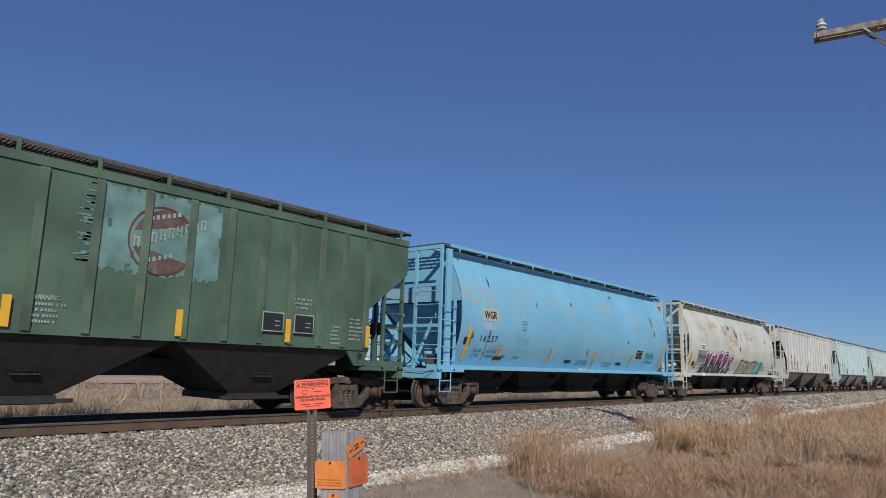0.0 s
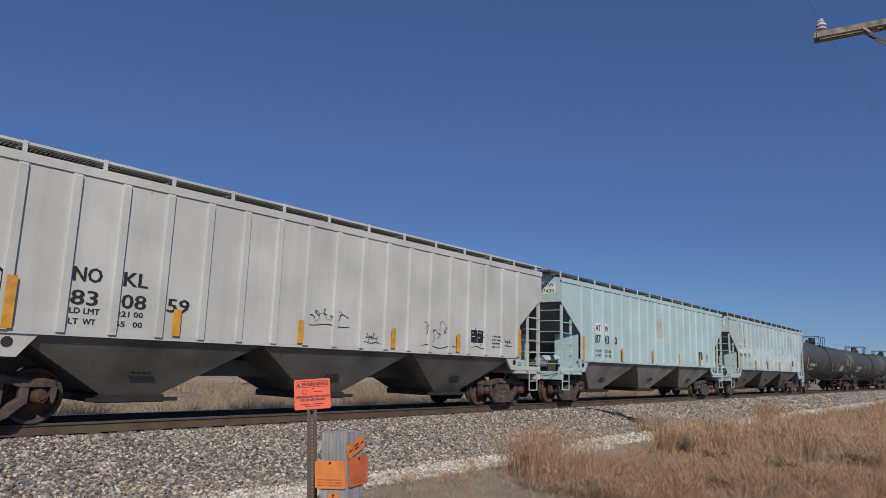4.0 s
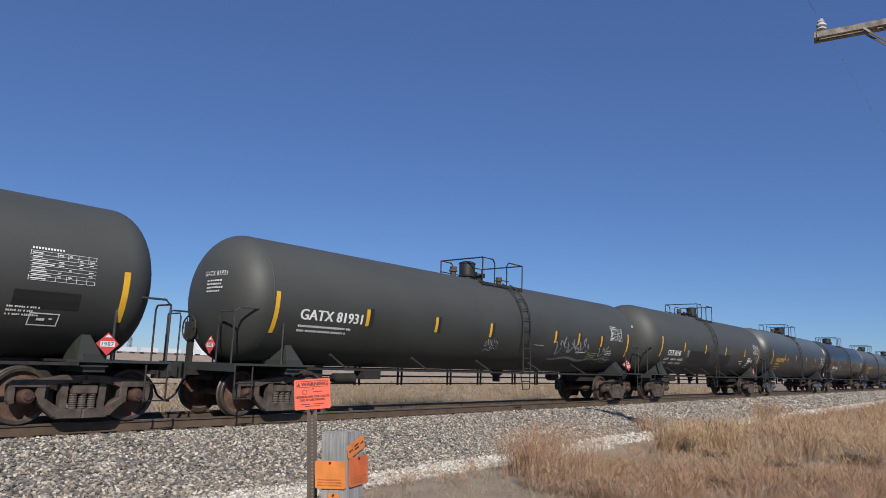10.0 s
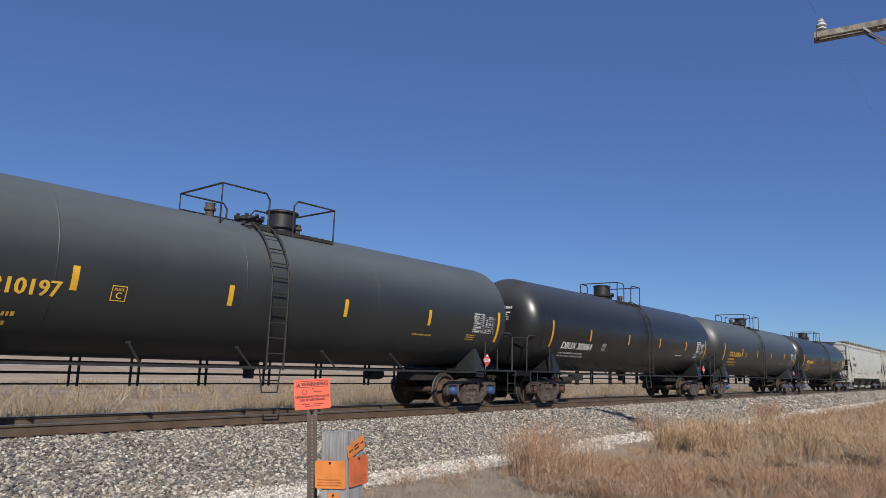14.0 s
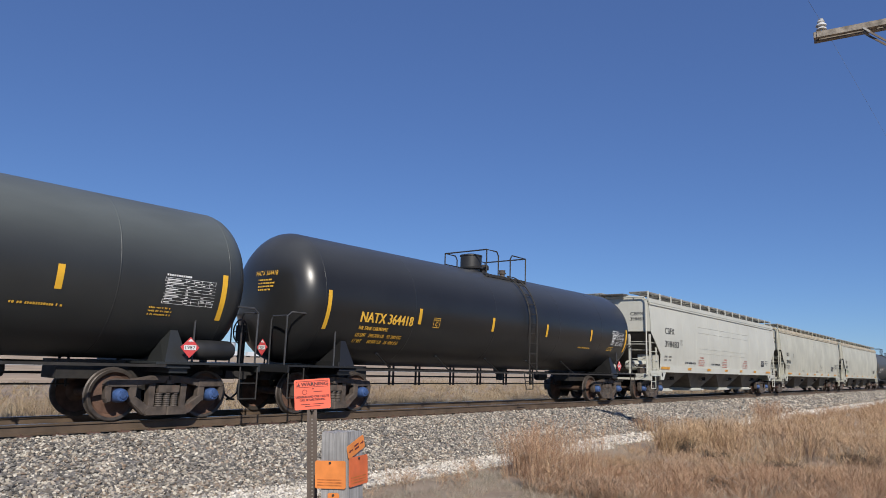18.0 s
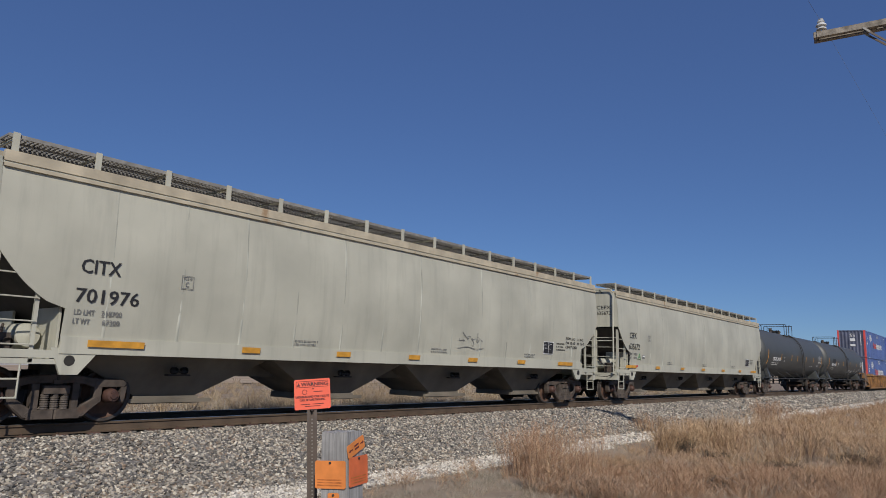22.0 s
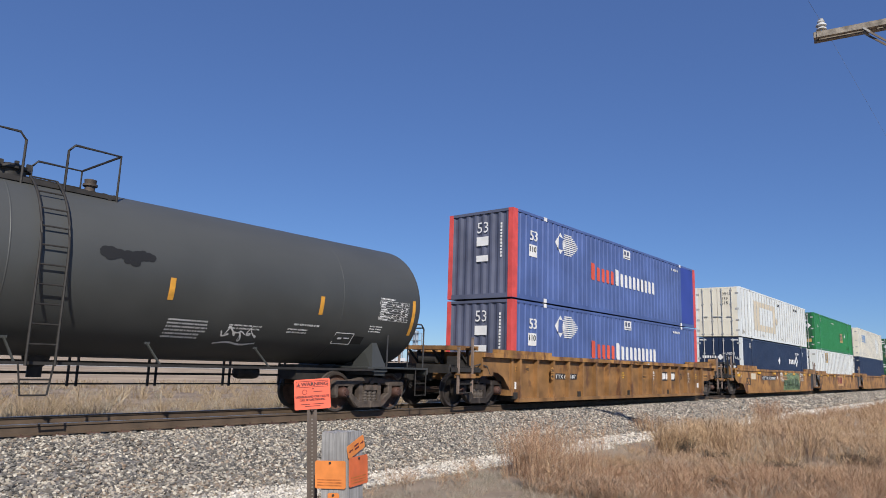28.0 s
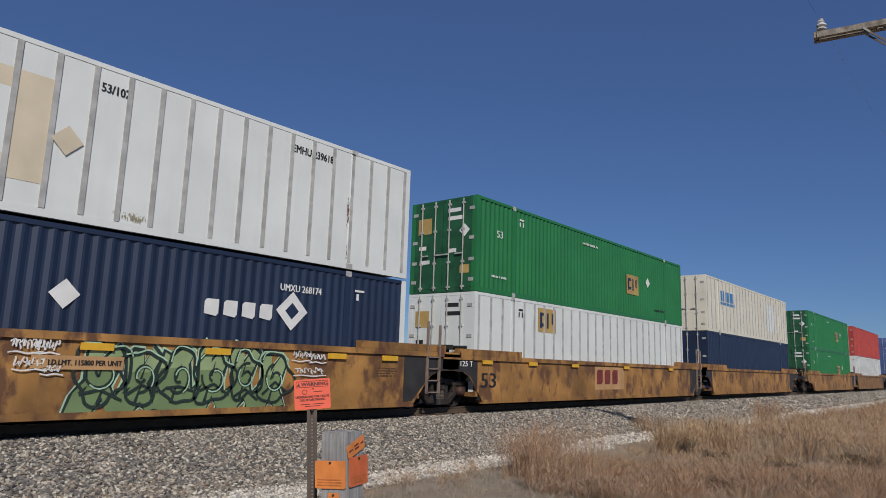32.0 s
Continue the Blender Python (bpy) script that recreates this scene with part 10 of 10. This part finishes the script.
for x_ in (-0.095, 0.095):
    s = Shape()
    s.loft([[(x_ + a * (0.045 - c), b, PZ + d * (0.0575 - c)) for a, d in ((-1, -1), (1, -1), (1, 1), (-1, 1))] for b, c in ((-1.5, 0.006), (-1.49, 0.0), (1.49, 0.0), (1.5, 0.006))])
    arm = part("cross_arm", s.mesh("cross_arm", M_ARM), pole)
    for y_ in (-1.44, 1.44):
        s = Shape()
        s.tube([(x_ - 0.06, y_, PZ - 0.055), (x_ - 0.052, y_, PZ + 0.075)], 0.008, 5)
        part("strap_bolt", s.mesh("strap_bolt", M_BOLT), arm)
    for d_ in (-1, 1):
        s = Shape()
        s.beam((x_ - 0.052, d_ * 0.68, PZ - 0.045), (x_ - 0.03, d_ * 0.57, PZ - 0.145), 0.03, 0.035)
        part("brace_clip", s.mesh("brace_clip", M_GALV), arm)
        s = Shape()
        s.beam((x_ - 0.03, d_ * 0.59, PZ - 0.13), (x_ * 0.8, d_ * 0.08, PZ - 0.60), 0.02, 0.035)
        part("arm_brace", s.mesh("arm_brace", M_POSTSTEEL), arm)
    for y_ in (-1.36, -0.62, 0.10, 1.36):
        s = Shape()
        z_ = PZ + 0.0575
        s.lathe([(0.014, z_ - 0.01), (0.014, z_ + 0.06), (0.05, z_ + 0.045), (0.082, z_ + 0.05), (0.075, z_ + 0.075), (0.04, z_ + 0.095), (0.055, z_ + 0.115), (0.098, z_ + 0.12), (0.09, z_ + 0.15), (0.045, z_ + 0.175), (0.05, z_ + 0.195), (0.07, z_ + 0.205), (0.06, z_ + 0.225), (0.03, z_ + 0.235), (0.048, z_ + 0.26), (0.0, z_ + 0.28)], (x_, y_, 0), "z", 16)
        part("insulator", s.mesh("insulator", M_GLASS, smooth=True), arm)
for y_ in (-0.52, 0.52):
    s = Shape()
    s.box(-0.05, 0.05, y_ - 0.07, y_ + 0.07, PZ - 0.05, PZ + 0.05)
    part("spacer_block", s.mesh("spacer_block", M_ARM), pole)
for y_ in (-1.36, 1.36):
    for d_ in (-1, 1):
        s = Shape()
        x1_, y1_ = PX - 0.1 - 0.155 * y_, PY + 0.988 * y_
        s.tube([(x1_ + d_ * 60 * t, y1_ - d_ * 0.9 * t, PZ + 0.32 - 4 * 0.22 * t * (1 - t)) for t in (i / 24 for i in range(25))], 0.0024, 5)
        tagged(new("power_line", s.mesh("power_line", M_WIRE)), "thin dark power line strung along the track", "wire", "power lines")

# ---- distance: plain beyond the track ----
M_ROAD = shade("pale_dirt_road", (0.52, 0.48, 0.42), 0.95, var=0.2, scale=0.1)
M_PLOUGH = shade("reddish_fallow_field", (0.45, 0.345, 0.225), 0.95, var=0.3, scale=0.25, col2=(0.30, 0.215, 0.145))
M_FARWHITE = shade("distant_white_paint", (0.62, 0.64, 0.66), 0.6, var=0.1, scale=0.1)
M_FARGREY = shade("distant_grey_steel", (0.30, 0.36, 0.42), 0.6, var=0.2, scale=0.3)


def plain(y):
    """Height of the plain, which climbs gently away from the track."""
    return bed(y) + 0.0085 * min(max(0.0, y - 40), 700)


def far_point(deg, dist):
    """A place on the plain at a bearing (degrees from straight across the track) and distance."""
    a = radians(deg)
    return EYE.x + dist * math.sin(a), EYE.y + dist * math.cos(a)


for nm, lab, y0_, y1_, m_ in (("dirt_road", "pale dirt road across the plain", 74, 80, M_ROAD), ("fallow_field", "reddish-brown fallow strip before the dirt road", 31, 73, M_PLOUGH), ("fallow_field", "reddish-brown fallow field on the plain", 92, 360, M_PLOUGH)):
    q = new(nm, sheet(nm, [-400, 0, 200, 500, 900], [y0_, (y0_ + y1_) / 2, y1_], lambda x, y: plain(y) + 0.06, m_))
    tagged(q, lab, "field" if "field" in nm else "road", kind="structure")
van = Shape().box(-5.5, 5.5, -1.3, 1.3, 0.9, 3.6).mesh("trailer_body", M_FARWHITE)
van_w = Shape().box(-4.8, -3.2, -1.1, 1.1, 0.0, 0.9).box(2.6, 4.6, -1.1, 1.1, 0.0, 0.9).mesh("trailer_wheels", M_STEEL_DARK)
for i in range(34):
    x, y = -60 + i * 14.6 + random.uniform(-0.8, 0.8), 385 + random.uniform(-0.6, 0.6)
    t = thing("parked_trailer", "white trailer parked in a long row far across the plain", "trailer", "row of parked trailers", at=pose(x, y, plain(y) + 0.05))
    part("body", van, t)
    part("wheels", van_w, t)
for deg, wide in ((30.8, 1.0), (32.6, 1.0), (40.1, 0.66)):
    x, y = far_point(deg, 560)
    t = thing("storage_tank", "pale round storage tank far across the plain", "storage tank", "storage tanks", at=pose(x, y, plain(y)))
    part("shell", Shape().lathe([(7.2 * wide, 0), (7.2 * wide, 10.5), (4.0 * wide, 11.0), (0, 11.2)], n=28, axis="z").mesh("shell", M_FARWHITE, smooth=True), t)
    part("stair_rim", Shape().lathe([(7.2 * wide + 0.2, 10.3), (7.2 * wide + 0.2, 10.8), (7.2 * wide, 10.8)], n=28, axis="z").mesh("stair_rim", M_FARGREY), t)
for deg, h_, w_ in ((25.6, 12, 2.2), (44.9, 23, 0.8), (46.7, 26, 2.4), (47.9, 27, 8.0), (48.6, 15, 5.0)):
    x, y = far_point(deg, 620)
    t = thing("process_tower", "grey steel frame tower far across the plain", "tower", "towers on the skyline", at=pose(x, y, plain(y)))
    for a_, b_ in ((-1, -1), (1, -1), (1, 1), (-1, 1)):
        part("leg", Shape().box(a_ * w_ / 2 - 0.3, a_ * w_ / 2 + 0.3, b_ * w_ / 2 - 0.3, b_ * w_ / 2 + 0.3, 0, h_).mesh("leg", M_FARGREY), t)
    for k in range(4):
        part("deck", Shape().box(-w_ / 2 - 0.4, w_ / 2 + 0.4, -w_ / 2 - 0.4, w_ / 2 + 0.4, h_ * (k + 1) / 4 - 0.4, h_ * (k + 1) / 4).mesh("deck", M_FARGREY), t)
    part("vessel", Shape().lathe([(w_ * 0.32, 1), (w_ * 0.32, h_ + 1.5), (0, h_ + 2.2)], n=14, axis="z").mesh("vessel", M_FARGREY, smooth=True), t)


# ---- what moves ----
TRAVEL = [0.32, 11.93, 23.5, 35.0, 46.48, 57.94, 69.37, 80.74, 92.1, 103.49, 114.85, 126.18, 137.51, 148.81, 159.99, 171.22, 182.47, 193.72, 205.0, 216.3, 227.56, 238.76, 249.89, 261.0, 272.03, 283.09, 294.19, 305.34, 316.54, 327.75, 338.89, 349.99, 360.98]


def gone(t):
    """How far the train has travelled at t seconds."""
    i = min(31, int(t))
    return TRAVEL[i] + (TRAVEL[i + 1] - TRAVEL[i]) * (t - i)


def motions():
    for car, cx in CARS:
        walk(car, [(t, pose(cx - TRAVEL[t], 0, 0)) for t in range(33)])
    for ax, a, cx in WHEELS:
        x = cx + a
        first = next((t for t in range(0, 961) if x - gone(t / 30) < 30), None)
        if first is None:
            continue
        last = next((t for t in range(first, 961) if x - gone(t / 30) < 1.5), 960)
        turn = lambda t: -math.degrees((gone(t / 30) - gone(first / 30)) / 0.457)
        rows = [(0, pose(a, 0, 0.457))] if first > 0 else []
        rows += [(t / 30, pose(a, 0, 0.457, 0, turn(t) % 360)) for t in range(first, last + 1)]
        if last < 960:
            rows.append((32, pose(a, 0, 0.457, 0, turn(last) % 360)))
        if len(rows) > 1:
            walk(ax, rows)


motions()
